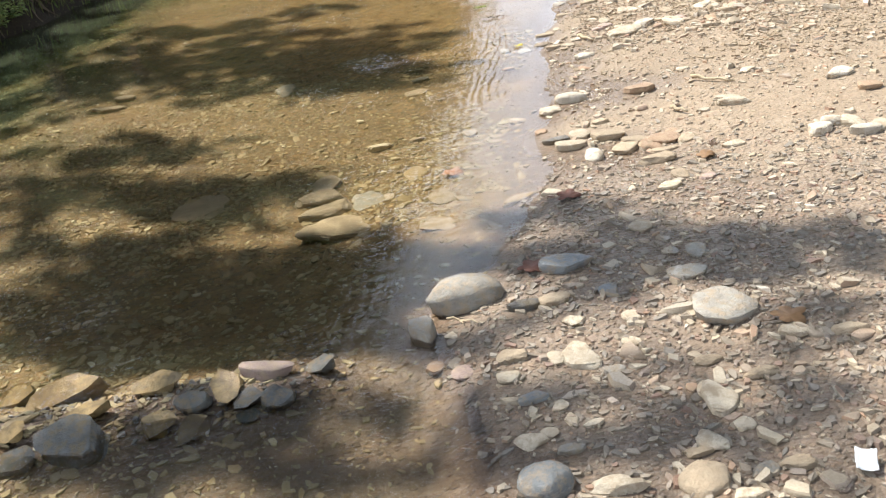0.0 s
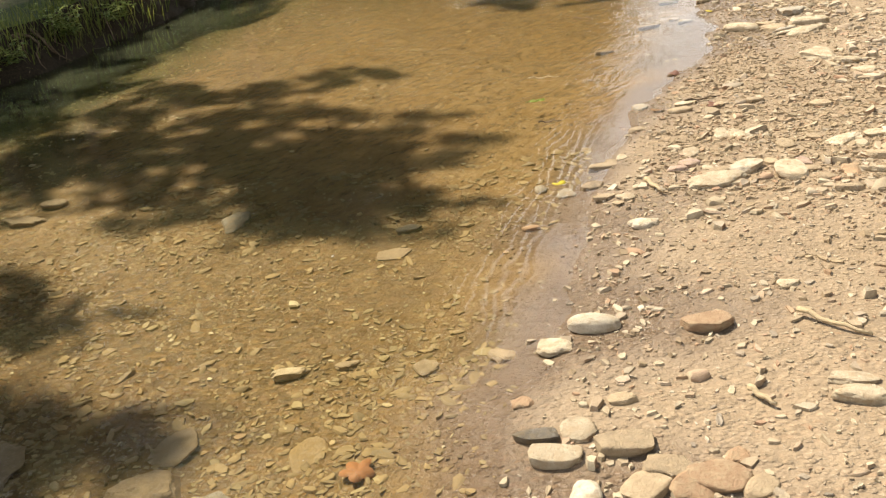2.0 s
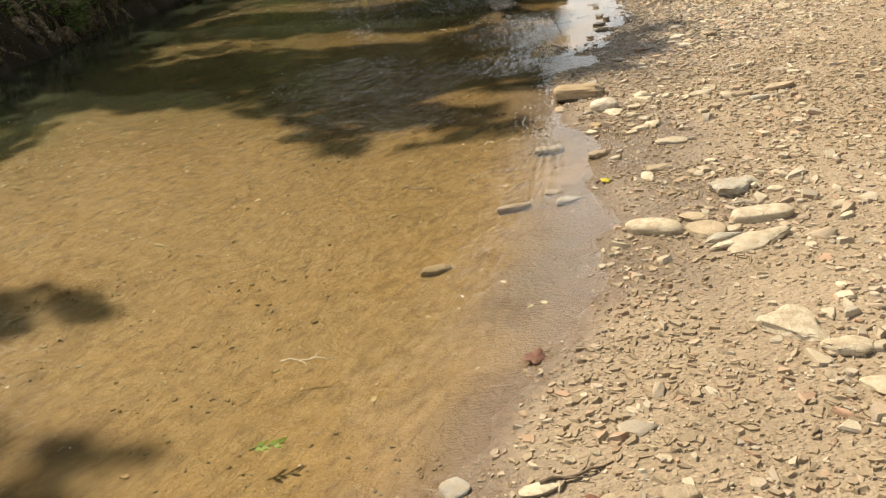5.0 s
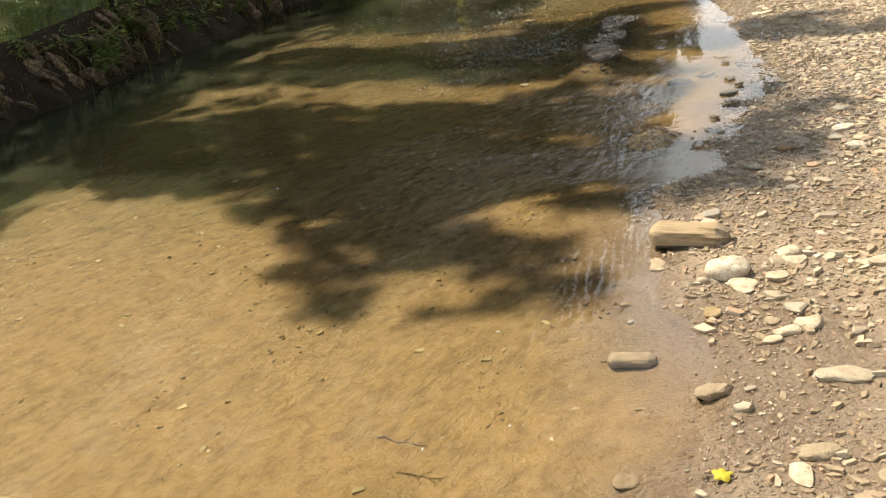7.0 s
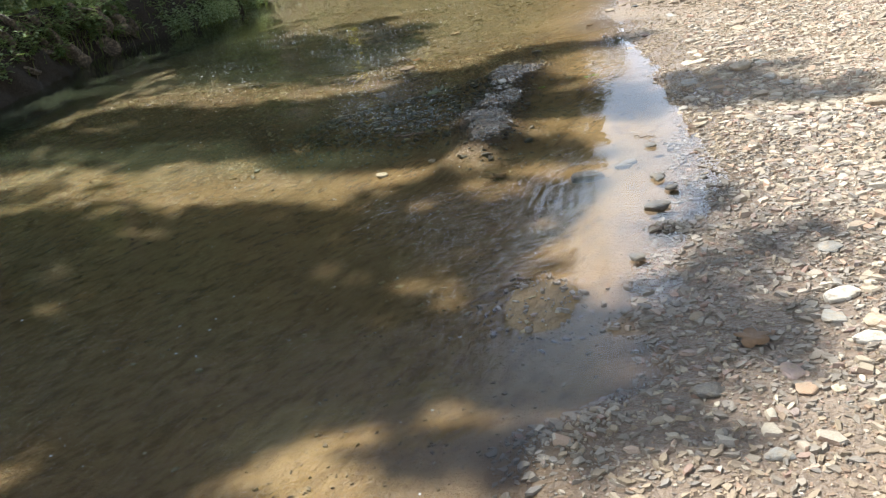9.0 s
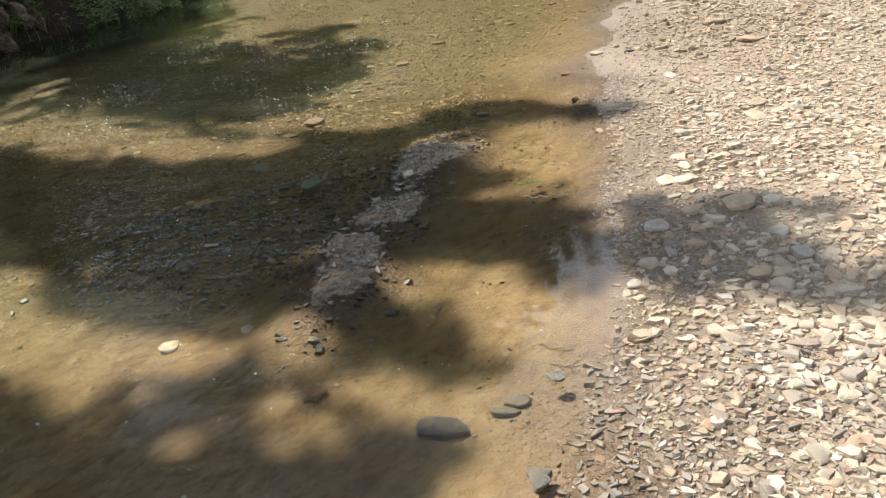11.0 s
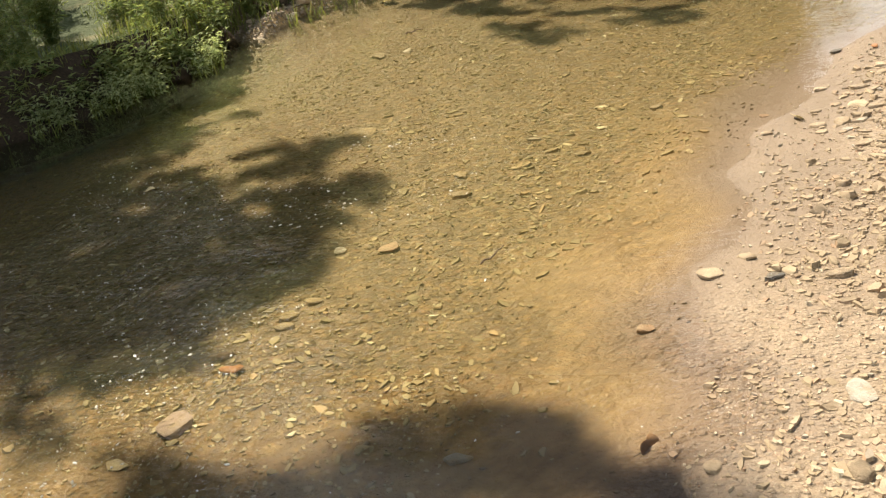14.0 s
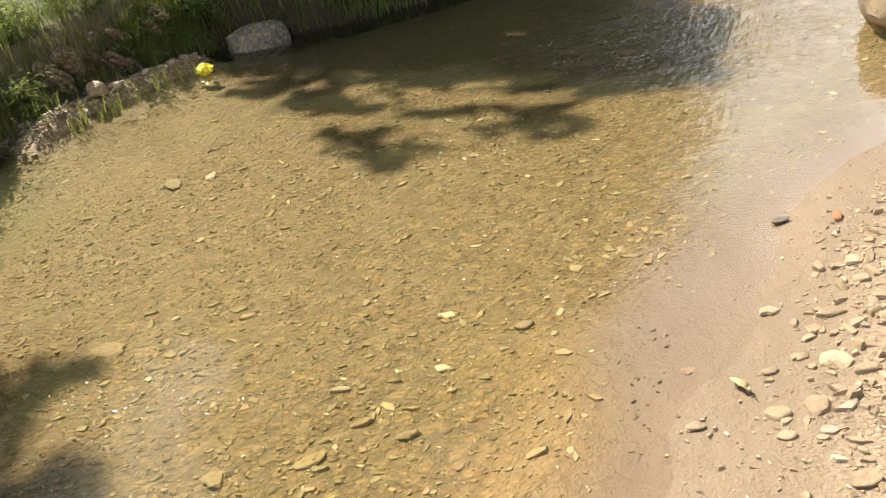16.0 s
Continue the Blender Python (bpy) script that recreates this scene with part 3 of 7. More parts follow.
def build_ground():
    me, v = grid_mesh("ground", spread(-4.5, 6.5, 0.06, 400), spread(-2.0, 22.5, 0.06, 400), land, GROUND)
    x, y, z = v.T
    s, k = x - shore(y), cutbank(y) - x
    wob = vnoise(x, y, 0.4, 5) - 0.5
    ridge = np.clip(bar_ridge(x, y) * 16, 0, 1)
    far = smooth(16.0, 17.2, y)
    flow = smooth(1.1, 0.85, y + wob * 0.4) * smooth(-1.8, -1.2, x)
    float_layer(me, "silt", smooth(-0.25 * far, -0.45 - 0.3 * far, s + wob * 0.4) * (k < 0) * (1 - 0.8 * ridge) * (1 - 0.85 * flow))
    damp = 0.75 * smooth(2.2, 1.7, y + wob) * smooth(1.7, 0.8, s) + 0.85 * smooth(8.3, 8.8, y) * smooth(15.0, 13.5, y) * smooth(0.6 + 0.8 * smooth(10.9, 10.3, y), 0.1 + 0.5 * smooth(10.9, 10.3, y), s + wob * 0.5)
    lim = 0.6 * smooth(15.2, 16.0, y)
    sandy = smooth(14.3, 15.2, y) * smooth(1.0 - lim, 0.4 - 0.6 * lim, s - 0.3 * vnoise(x, y, 0.6, 12))
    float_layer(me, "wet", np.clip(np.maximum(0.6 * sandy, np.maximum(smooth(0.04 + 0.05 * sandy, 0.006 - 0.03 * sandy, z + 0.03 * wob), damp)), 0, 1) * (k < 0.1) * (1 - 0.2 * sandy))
    float_layer(me, "sandy", sandy)
    float_layer(me, "mud", smooth(1.8, 2.4, y + wob) * smooth(9.4, 8.6, y + wob) * (0.6 + 0.4 * smooth(0.3, 0.6, vnoise(x, y, 0.5, 35))))
    float_layer(me, "algae", 0.8 * smooth(1.9, 0.6, -k + wob * 1.2 + 1.2 * smooth(6.0, 8.0, y)) * (k < 0) * (1 - smooth(13.5, 15.5, y)) * smooth(0.3, 0.6, vnoise(x, y, 0.5, 6) + 0.15))
    float_layer(me, "stony", np.clip(0.7 * smooth(11.7, 12.4, y) * smooth(13.7, 13.1, y) * smooth(1.95, 1.5, x) * smooth(-0.4, 0.4, x) + 0.4 * smooth(13.2, 14.2, y) * smooth(0.0, -0.3, s) * smooth(-1.0, -0.6, s) + smooth(13.0, 14.4, y) * smooth(-0.4 + 0.15 * far, -0.9 + 0.25 * far, s + wob * 0.6) + 0.8 * smooth(4.8, 3.2, y) * smooth(0.0, -0.8, s) + ridge, 0, 1))
    float_layer(me, "soil", smooth(-0.15, 0.05, k))
    float_layer(me, "turf", smooth(0.25, 0.45, k + wob * 0.2))
    tagged(new("ground", me), "tan silty creek bed and gravel bar, wet along the water", "ground", kind="structure")


def build_water():
    xs, ys = spread(-3.6, 6.0, 0.08, 60), spread(-2.0, 22.5, 0.08, 60)
    me, v = grid_mesh("water", xs, ys, lambda X, Y: X * 0, WATER)
    x, y, z = v.T
    blob = lambda cx, cy, rx, ry: np.exp(-(((x - cx) / rx) ** 2 + ((y - cy) / ry) ** 2))
    rif = 0.45 * blob(2.0, 10.7, 0.5, 0.7) + 0.7 * blob(0.9, 8.4, 0.5, 0.6) + 0.9 * blob(0.0, 0.4, 1.2, 0.5) + 0.9 * blob(0.9, 13.6, 0.6, 1.0) + 0.8 * blob(0.3, 14.8, 0.6, 0.8) + 1.0 * blob(2.6, 20.0, 1.5, 1.3) + 0.5 * blob(-0.6, 2.4, 0.8, 0.7)
    rif = rif + 0.06 + 0.2 * smooth(0.5, 0.8, vnoise(x, y, 0.9, 3)) + 0.1 * np.exp(-(((x - shore(y) + 0.55) / 0.2) ** 2)) * (y < 9)
    rif = rif * (1 - 0.93 * smooth(8.9, 9.6, y) * smooth(13.2, 12.2, y) * smooth(-0.75, -0.45, x - shore(y)))
    rif = rif + 1.4 * blob(0.7, 9.6, 0.45, 0.6) + 1.2 * blob(1.4, 12.6, 0.35, 0.4) + 1.1 * blob(0.8, 13.0, 0.4, 0.3) + 0.6 * blob(-0.1, 3.5, 0.4, 0.3) + 0.5 * blob(1.8, 9.8, 0.5, 0.3) + 1.2 * blob(0.1, 15.2, 0.7, 0.7) + 0.6 * blob(1.2, 13.2, 0.5, 0.3) + 0.9 * blob(0.9, 9.2, 0.5, 0.4) + 1.0 * blob(1.9, 10.8, 0.35, 0.3) + 0.7 * blob(1.6, 9.7, 0.3, 0.2) + 0.8 * blob(1.5, 14.6, 0.4, 0.3) + 0.7 * blob(0.3, 4.2, 0.25, 0.2)
    float_layer(me, "riffle", np.clip(rif, 0, 1))
    deep = smooth(-0.10, -0.21, land(x, y)) * (0.8 - 0.62 * smooth(13.5, 15.5, y)) + 0.1 * smooth(13.0, 15.0, y) * smooth(-0.3, -0.9, x - shore(y))
    reach = x - shore(y)
    float_layer(me, "reach", reach)
    float_layer(me, "lap", smooth(-0.46, -0.30, reach + 0.2 * (vnoise(x, y, 0.7, 37) - 0.5)) * smooth(-0.05, -0.22, reach) * (smooth(1.6, 2.6, y) * smooth(9.0, 8.4, y) + 0.45 * smooth(14.5, 15.5, y) + 0.8 * blob(1.75, 9.4, 0.3, 0.4)) * (0.15 + 0.85 * smooth(0.4, 0.65, vnoise(x, y, 0.35, 36))))
    float_layer(me, "film", smooth(-0.005, -0.07, land(x, y)))
    float_layer(me, "depth", np.clip(deep, 0, 1))
    tagged(new("water", me), "clear shallow creek water rippling over tan silt", "water", kind="structure")


build_ground()
build_water()

# ---- trees that shade the creek ----


def leaf_cloud(points, rnd, size, droop=0.5):
    """One folded leaf of four corners at every point."""
    n = len(points)
    a = rnd.uniform(0, 2 * np.pi, n)
    tip = np.stack([np.cos(a), np.sin(a), rnd.uniform(-droop, 0.3, n)], 1)
    tip /= np.linalg.norm(tip, axis=1)[:, None]
    side = np.cross(tip, rnd.normal(size=(n, 3)) * 0.5 + (0, 0, 1))
    side /= np.linalg.norm(side, axis=1)[:, None]
    s = (size * rnd.uniform(0.6, 1.35, n))[:, None]
    v = np.stack([points - tip * s * 0.5, points + side * s * 0.3, points + tip * s * 0.5, points - side * s * 0.3], 1).reshape(-1, 3)
    return v, np.arange(n * 4).reshape(-1, 4)


def limb_path(a, b, rnd, n=7, sway=0.25):
    a, b = np.array(a), np.array(b)
    out = []
    for i in range(n + 1):
        k = i / n
        bow = np.array((0, 0, 1.0)) * 0.18 * np.linalg.norm(b - a) * math.sin(math.pi * k)
        out.append(tuple(a + (b - a) * k + bow + rnd.normal(size=3) * sway * (0.0 if i in (0, n) else 1.0) * 0.5))
    return out


SLANT = np.array((SUN.x / SUN.z, SUN.y / SUN.z, 1.0))


BOUGHS = []


def spray(x, y, rx, ry, turn, thick):
    """One leafy bough of the next tree: where its shade meets the ground, its half-lengths, turn and thickness."""
    BOUGHS.append((x, y, rx, ry, turn, thick))


def shade_tree(foot, height, label, seed, gaps=()):
    """A tree with the boughs named before it; gaps in the leaves let light through."""
    sprays = list(BOUGHS)
    BOUGHS.clear()
    rnd = np.random.RandomState(seed)
    base = Vector((foot[0], foot[1], float(land(*foot)) - 0.05))
    tree = tagged(new("tree"), label, "tree", "trees on the earth bank")
    tree.location = base
    top = (foot[0] + rnd.uniform(-0.4, 0.4), foot[1] + rnd.uniform(-0.4, 0.4), height + 0.4)
    path = limb_path((foot[0], foot[1], base.z), top, rnd, 9, 0.12)
    v, f = tube([Vector(p) - base for p in path], np.linspace(0.2, 0.05, 10), 10)
    part("trunk", mesh_of("trunk", v, f, BARK, True), tree)
    pts, forks = [], [Vector(p) for p in path[4:8]]
    for (x, y, rx, ry, turn, thick) in sprays:
        h = height + rnd.uniform(-0.7, 0.7)
        mid = np.array((x, y, 0)) + SLANT * h
        start = min(forks, key=lambda q: (q - Vector(mid)).length)
        forks.append(Vector(mid))
        bough = limb_path(start, mid, rnd, 7, 0.2)
        v, f = tube([Vector(p) - base for p in bough], np.linspace(0.014, 0.004, 8), 6)
        part("limb", mesh_of("limb", v, f, BARK, True), tree)
        c, s = math.cos(radians(turn)), math.sin(radians(turn))
        n = int(thick * 3.1416 * rx * ry / 0.0017)
        twigs = max(9, int(rx * ry * 190))
        away, way = np.sqrt(rnd.rand(twigs)), rnd.uniform(0, 2 * np.pi, twigs)
        hub = np.stack([away * np.cos(way), away * np.sin(way)], 1)
        q = hub[rnd.randint(0, twigs, n)] + rnd.normal(size=(n, 2)) * np.minimum(0.25, 0.055 / np.array((rx, ry)))
        g = np.stack([x + c * q[:, 0] * rx - s * q[:, 1] * ry, y + s * q[:, 0] * rx + c * q[:, 1] * ry], 1)
        for gx, gy, gr, gs, lie in gaps:
            gc, gn = math.cos(radians(lie)), math.sin(radians(lie))
            u, w = g[:, 0] - gx, g[:, 1] - gy
            away = ((gc * u + gn * w) / gr) ** 2 + ((gc * w - gn * u) / gs) ** 2
            g = g[rnd.rand(len(g)) > 0.97 * np.exp(-0.8 * away ** 2)]
        hh = h + rnd.normal(size=len(g)) * 0.3
        pts.append(np.concatenate([g, np.zeros((len(g), 1))], 1) + SLANT * hh[:, None])
    v, f = leaf_cloud(np.concatenate(pts), rnd, 0.135)
    part("crown", tri_mesh("crown", v - np.array(base), f, LEAF_CROWN), tree)
    return tree


spray(-0.38, 2.65, 0.36, 0.15, -25, 1)
spray(-0.77, 2.85, 0.30, 0.13, -28, 0.8)
spray(-0.08, 2.63, 0.18, 0.10, -31, 0.8)
spray(-1.26, 2.92, 0.45, 0.18, -27, 0.8)
spray(-0.59, 2.50, 0.35, 0.12, -22, 0.8)
spray(-1.34, 2.61, 0.22, 0.11, -39, 0.6)
spray(-0.24, 2.26, 0.19, 0.08, -22, 0.5)
spray(0.19, 1.87, 0.35, 0.13, -20, 1)
spray(0.33, 1.71, 0.16, 0.12, -37, 1)
spray(-0.02, 1.78, 0.35, 0.15, -21, 1)
spray(-0.05, 1.58, 0.48, 0.20, -19, 1)
spray(-0.56, 1.83, 0.40, 0.17, -22, 1)
spray(-0.52, 1.56, 0.57, 0.21, -19, 1)
spray(0.18, 1.32, 0.28, 0.17, -25, 1)
spray(-0.89, 1.67, 0.35, 0.19, -35, 1)
spray(-0.86, 1.46, 0.26, 0.12, -24, 1)
spray(-0.19, 1.27, 0.44, 0.12, -15, 1)
spray(0.23, 1.14, 0.17, 0.07, -17, 0.7)
spray(0.37, 1.59, 0.22, 0.08, -89, 1)
spray(1.04, 1.71, 0.23, 0.10, -19, 0.9)
spray(0.79, 1.83, 0.13, 0.10, -30, 0.9)
spray(1.27, 1.44, 0.21, 0.10, -18, 0.9)
spray(1.11, 1.34, 0.22, 0.11, -18, 1)
spray(1.41, 1.27, 0.21, 0.11, -16, 1)
spray(1.60, 1.11, 0.20, 0.11, -14, 1)
spray(0.87, 1.31, 0.23, 0.11, -18, 0.9)
spray(1.24, 1.13, 0.22, 0.09, -16, 0.9)
spray(1.47, 1.00, 0.18, 0.08, -15, 0.6)
spray(1.83, 1.21, 0.12, 0.07, -13, 0.7)
spray(1.87, 1.05, 0.10, 0.09, 22, 0.8)
spray(1.77, 0.93, 0.08, 0.06, -0, 0.5)
spray(0.98, 1.07, 0.17, 0.06, -16, 0.8)
spray(0.66, 1.60, 0.18, 0.12, -87, 0.8)
spray(0.96, 0.48, 0.17, 0.10, -11, 0.7)
spray(0.84, 0.41, 0.13, 0.07, -11, 0.7)
spray(1.34, 0.35, 0.13, 0.06, -9, 0.7)
spray(1.36, 0.18, 0.08, 0.06, 20, 0.6)
spray(0.63, 0.41, 0.15, 0.08, -13, 0.6)
spray(0.98, 0.29, 0.08, 0.05, 71, 0.7)
spray(1.21, 0.24, 0.06, 0.05, 20, 0.5)
spray(0.76, 0.62, 0.09, 0.05, -14, 0.6)
spray(0.52, 0.59, 0.10, 0.07, -18, 0.6)
spray(0.18, 0.54, 0.22, 0.07, -13, 0.6)
spray(-0.46, 0.63, 0.25, 0.06, -13, 0.6)
spray(-0.12, 0.66, 0.16, 0.06, -14, 0.5)
spray(0.25, 0.80, 0.15, 0.06, -15, 0.5)
spray(-1.12, 3.47, 0.28, 0.14, -25, 0.8)
spray(-0.74, 3.40, 0.24, 0.10, -15, 0.7)
spray(-0.84, 3.24, 0.29, 0.08, -11, 0.5)
spray(-0.59, 2.70, 0.27, 0.12, -14, 0.9)
spray(-0.16, 2.63, 0.21, 0.08, -10, 0.9)
spray(0.01, 2.76, 0.09, 0.03, -9, 0.8)
spray(-0.56, 2.45, 0.21, 0.10, -16, 0.9)
spray(-0.29, 2.52, 0.26, 0.08, -8, 0.9)
spray(-0.52, 2.20, 0.14, 0.08, -38, 0.8)
spray(-1.63, 3.41, 0.53, 0.22, -31, 0.5)
spray(-1.11, 3.65, 0.47, 0.14, -25, 0.6)
spray(-1.54, 3.63, 0.45, 0.15, -27, 0.7)
spray(-1.24, 2.32, 0.27, 0.13, -37, 0.7)
spray(-0.87, 2.21, 0.36, 0.12, -21, 0.6)
spray(-1.54, 3.01, 0.30, 0.14, -53, 0.5)
spray(1.18, 0.38, 0.32, 0.13, -11, 0.2)
spray(0.72, 0.50, 0.31, 0.16, -13, 0.3)
spray(0.01, 0.74, 0.66, 0.15, -13, 0.35)
spray(1.11, 0.68, 0.15, 0.05, -13, 0.3)
spray(1.56, 0.74, 0.16, 0.09, -10, 0.3)
spray(0.33, 0.99, 0.21, 0.07, -15, 0.6)
spray(0.57, 0.97, 0.11, 0.09, -38, 0.5)
spray(-0.42, 0.65, 0.33, 0.11, -15, 0.5)
spray(0.21, 0.50, 0.18, 0.06, -13, 0.5)
spray(1.43, 0.45, 0.13, 0.07, -8, 0.5)
spray(1.01, 1.26, 0.40, 0.15, -17, 0.2)
spray(-0.62, 2.13, 0.43, 0.12, -19, 0.5)
spray(-1.06, 1.90, 0.27, 0.15, -40, 0.7)
spray(-0.29, 0.71, 0.41, 0.09, -13, 0.4)
spray(-0.76, 1.16, 0.24, 0.07, -16, 0.25)
spray(0.04, 0.83, 0.26, 0.08, -15, 0.25)
spray(0.89, 0.96, 0.20, 0.06, -15, 0.3)
spray(1.43, 0.63, 0.21, 0.08, -12, 0.25)
spray(-0.52, 1.60, 0.38, 0.14, -20, 0.8)
spray(-0.52, 1.36, 0.25, 0.09, -20, 0.8)
spray(-0.06, 1.35, 0.36, 0.11, -17, 0.7)
spray(-0.15, 1.19, 0.34, 0.07, -14, 0.5)
spray(0.25, 1.41, 0.18, 0.11, -25, 0.6)
spray(-0.54, 1.67, 0.47, 0.17, -21, 0.7)
spray(-0.48, 1.32, 0.34, 0.12, -18, 0.7)
spray(-0.01, 1.45, 0.37, 0.13, -18, 0.6)
spray(-0.07, 1.19, 0.34, 0.09, -15, 0.5)
spray(0.30, 1.58, 0.23, 0.09, -19, 0.6)
spray(-0.54, 1.67, 0.44, 0.20, -25, 0.9)
spray(-0.14, 1.49, 0.39, 0.16, -21, 0.9)
spray(-0.34, 1.28, 0.45, 0.14, -17, 0.9)
spray(0.01, 1.69, 0.25, 0.12, -24, 0.7)
spray(0.19, 1.14, 0.18, 0.11, -26, 0.8)
spray(-0.59, 1.46, 0.37, 0.20, -38, 1.2)
spray(-0.17, 1.28, 0.36, 0.16, -21, 1.2)
spray(-0.65, 1.84, 0.38, 0.18, -28, 1)
shade_tree((-8.4, 5.2), 7.4, "green-leaved tree shading the creek from the bank", 11)
spray(-1.9, 5, 0.8, 0.8, 0, 0.7)
spray(-2.9, 7.8, 0.5, 1, 0, 1.1)
spray(-3.4, 8.1, 0.8, 1.4, 0, 1.2)
spray(-3.2, 6.4, 0.7, 0.8, 0, 1)
spray(-4, 9.3, 0.9, 1.2, 0, 1)
spray(-0.25, 6.68, 0.39, 0.15, -25, 0.75)
spray(-0.76, 6.64, 0.50, 0.19, -25, 0.75)
spray(-1.44, 6.47, 0.71, 0.19, -21, 0.8)
spray(-1.63, 6.05, 0.92, 0.25, -19, 0.9)
spray(-0.67, 5.93, 0.49, 0.19, -23, 0.75)
spray(-0.03, 5.73, 0.36, 0.11, -19, 0.9)
spray(0.35, 5.62, 0.23, 0.07, -19, 0.7)
spray(0.06, 5.28, 0.70, 0.15, -16, 0.75)
spray(0.65, 5.11, 0.17, 0.06, -18, 0.9)
spray(-0.75, 5.31, 0.87, 0.25, -17, 0.75)
spray(-0.96, 5.00, 0.92, 0.26, -16, 0.75)
spray(-0.17, 4.91, 0.64, 0.22, -17, 0.75)
spray(0.28, 4.90, 0.44, 0.13, -16, 0.75)
spray(-0.36, 4.60, 0.87, 0.21, -14, 0.75)
spray(0.23, 4.43, 0.35, 0.19, -21, 0.75)
spray(0.54, 4.17, 0.17, 0.10, -21, 0.8)
spray(0.79, 4.18, 0.11, 0.07, -20, 0.8)
spray(-0.85, 4.44, 0.35, 0.16, -22, 0.75)
spray(-0.27, 4.28, 0.47, 0.13, -14, 0.75)
spray(0.16, 4.08, 0.29, 0.11, -15, 0.8)
spray(-1.76, 5.45, 0.56, 0.22, -23, 0.7)
spray(-1.97, 5.20, 0.39, 0.18, -32, 0.5)
spray(-0.88, 4.24, 0.18, 0.09, -26, 0.7)
spray(-0.19, 6.67, 0.26, 0.11, -17, 0.75)
spray(-0.79, 6.40, 0.37, 0.13, -15, 0.75)
spray(-1.31, 6.49, 0.35, 0.17, -27, 0.8)
spray(0.31, 5.56, 0.14, 0.06, -13, 0.9)
spray(-0.07, 5.45, 0.42, 0.09, -8, 0.9)
spray(-0.76, 5.38, 0.38, 0.19, -20, 0.75)
spray(0.60, 5.08, 0.15, 0.06, -9, 0.75)
spray(-0.16, 5.03, 0.52, 0.17, -9, 0.75)
spray(-0.54, 4.87, 0.32, 0.16, -23, 0.9)
spray(0.40, 4.78, 0.21, 0.08, -8, 0.75)
spray(-0.03, 4.64, 0.36, 0.16, -12, 0.75)
spray(0.74, 5.00, 0.07, 0.05, -19, 0.7)
spray(0.22, 4.28, 0.31, 0.18, -22, 0.9)
spray(-0.14, 4.34, 0.28, 0.16, -22, 0.8)
spray(0.38, 4.45, 0.20, 0.09, -65, 0.7)
spray(0.16, 4.08, 0.25, 0.07, -5, 0.6)
spray(0.77, 4.13, 0.16, 0.04, -4, 0.4)
spray(-0.03, 4.08, 0.26, 0.11, -10, 0.6)
spray(0.45, 3.93, 0.20, 0.09, -8, 0.5)
spray(-0.34, 4.52, 0.22, 0.13, -32, 0.6)
spray(-2.25, 7.11, 1.15, 0.23, -32, 0.5)
spray(-2.60, 6.05, 0.63, 0.24, -39, 0.6)
spray(-1.83, 5.42, 0.69, 0.24, -33, 0.5)
spray(-0.46, 4.86, 0.33, 0.17, -20, 0.7)
shade_tree((-8.8, 8.8), 7.8, "green-leaved tree with long boughs over the creek", 12)
spray(-2.2, 9.6, 0.5, 0.7, 0, 1)
spray(-2, 10.9, 0.7, 0.7, 0, 1)
spray(-3.6, 10.4, 1, 1.5, 0, 1.2)
spray(-2.2, 11.2, 1, 0.7, 0, 1)
spray(0.02, 11.31, 1.72, 0.46, -13, 1.2)
spray(-1.17, 11.04, 1.07, 0.47, -23, 1.2)
spray(-0.03, 10.41, 1.48, 0.45, -11, 1.3)
spray(1.17, 10.92, 0.79, 0.40, -18, 1.1)
spray(1.42, 10.13, 0.62, 0.34, -14, 1.1)
spray(1.92, 10.68, 0.52, 0.31, -84, 1)
spray(0.22, 9.68, 0.48, 0.24, -16, 1)
spray(0.56, 9.80, 0.75, 0.29, -10, 1.2)
spray(0.96, 9.25, 0.37, 0.20, -12, 1)
spray(1.21, 8.88, 0.24, 0.18, -23, 1)
spray(0.97, 8.98, 0.25, 0.15, -15, 1)
spray(0.74, 9.31, 0.31, 0.18, -17, 1)
spray(0.56, 9.26, 0.26, 0.17, -30, 0.9)
spray(1.49, 9.67, 0.40, 0.14, -7, 0.9)
spray(1.88, 9.79, 0.30, 0.26, -32, 0.9)
spray(1.52, 8.79, 0.16, 0.10, -10, 0.9)
spray(1.40, 8.64, 0.14, 0.12, -41, 0.8)
spray(0.79, 8.39, 0.19, 0.12, -20, 0.9)
spray(0.49, 8.76, 0.17, 0.10, -20, 0.8)
spray(1.52, 8.36, 0.15, 0.11, -8, 0.9)
spray(0.80, 8.74, 0.13, 0.08, -18, 0.7)
spray(2.14, 9.82, 0.25, 0.16, -88, 0.7)
spray(-0.48, 10.12, 0.40, 0.16, -15, 0.8)
spray(0.73, 10.16, 0.77, 0.34, -12, 1.1)
spray(2.77, 9.96, 0.20, 0.20, -81, 0.6)
spray(2.67, 9.61, 0.28, 0.11, -9, 0.7)
spray(2.44, 9.41, 0.19, 0.08, -8, 0.7)
spray(2.75, 9.34, 0.16, 0.08, -7, 0.5)
spray(2.86, 10.78, 0.28, 0.11, 81, 0.5)
spray(2.67, 10.49, 0.11, 0.10, -59, 0.5)
spray(0.55, 10.18, 0.78, 0.43, -33, 1)
spray(1.41, 9.90, 0.51, 0.31, -23, 0.9)
spray(0.82, 9.56, 0.42, 0.24, -28, 0.9)
spray(1.74, 9.27, 0.15, 0.11, -43, 0.8)
spray(2.04, 9.67, 0.23, 0.19, -35, 0.6)
spray(2.17, 9.20, 0.14, 0.10, -13, 0.5)
spray(3.11, 10.20, 0.15, 0.14, -3, 0.3)
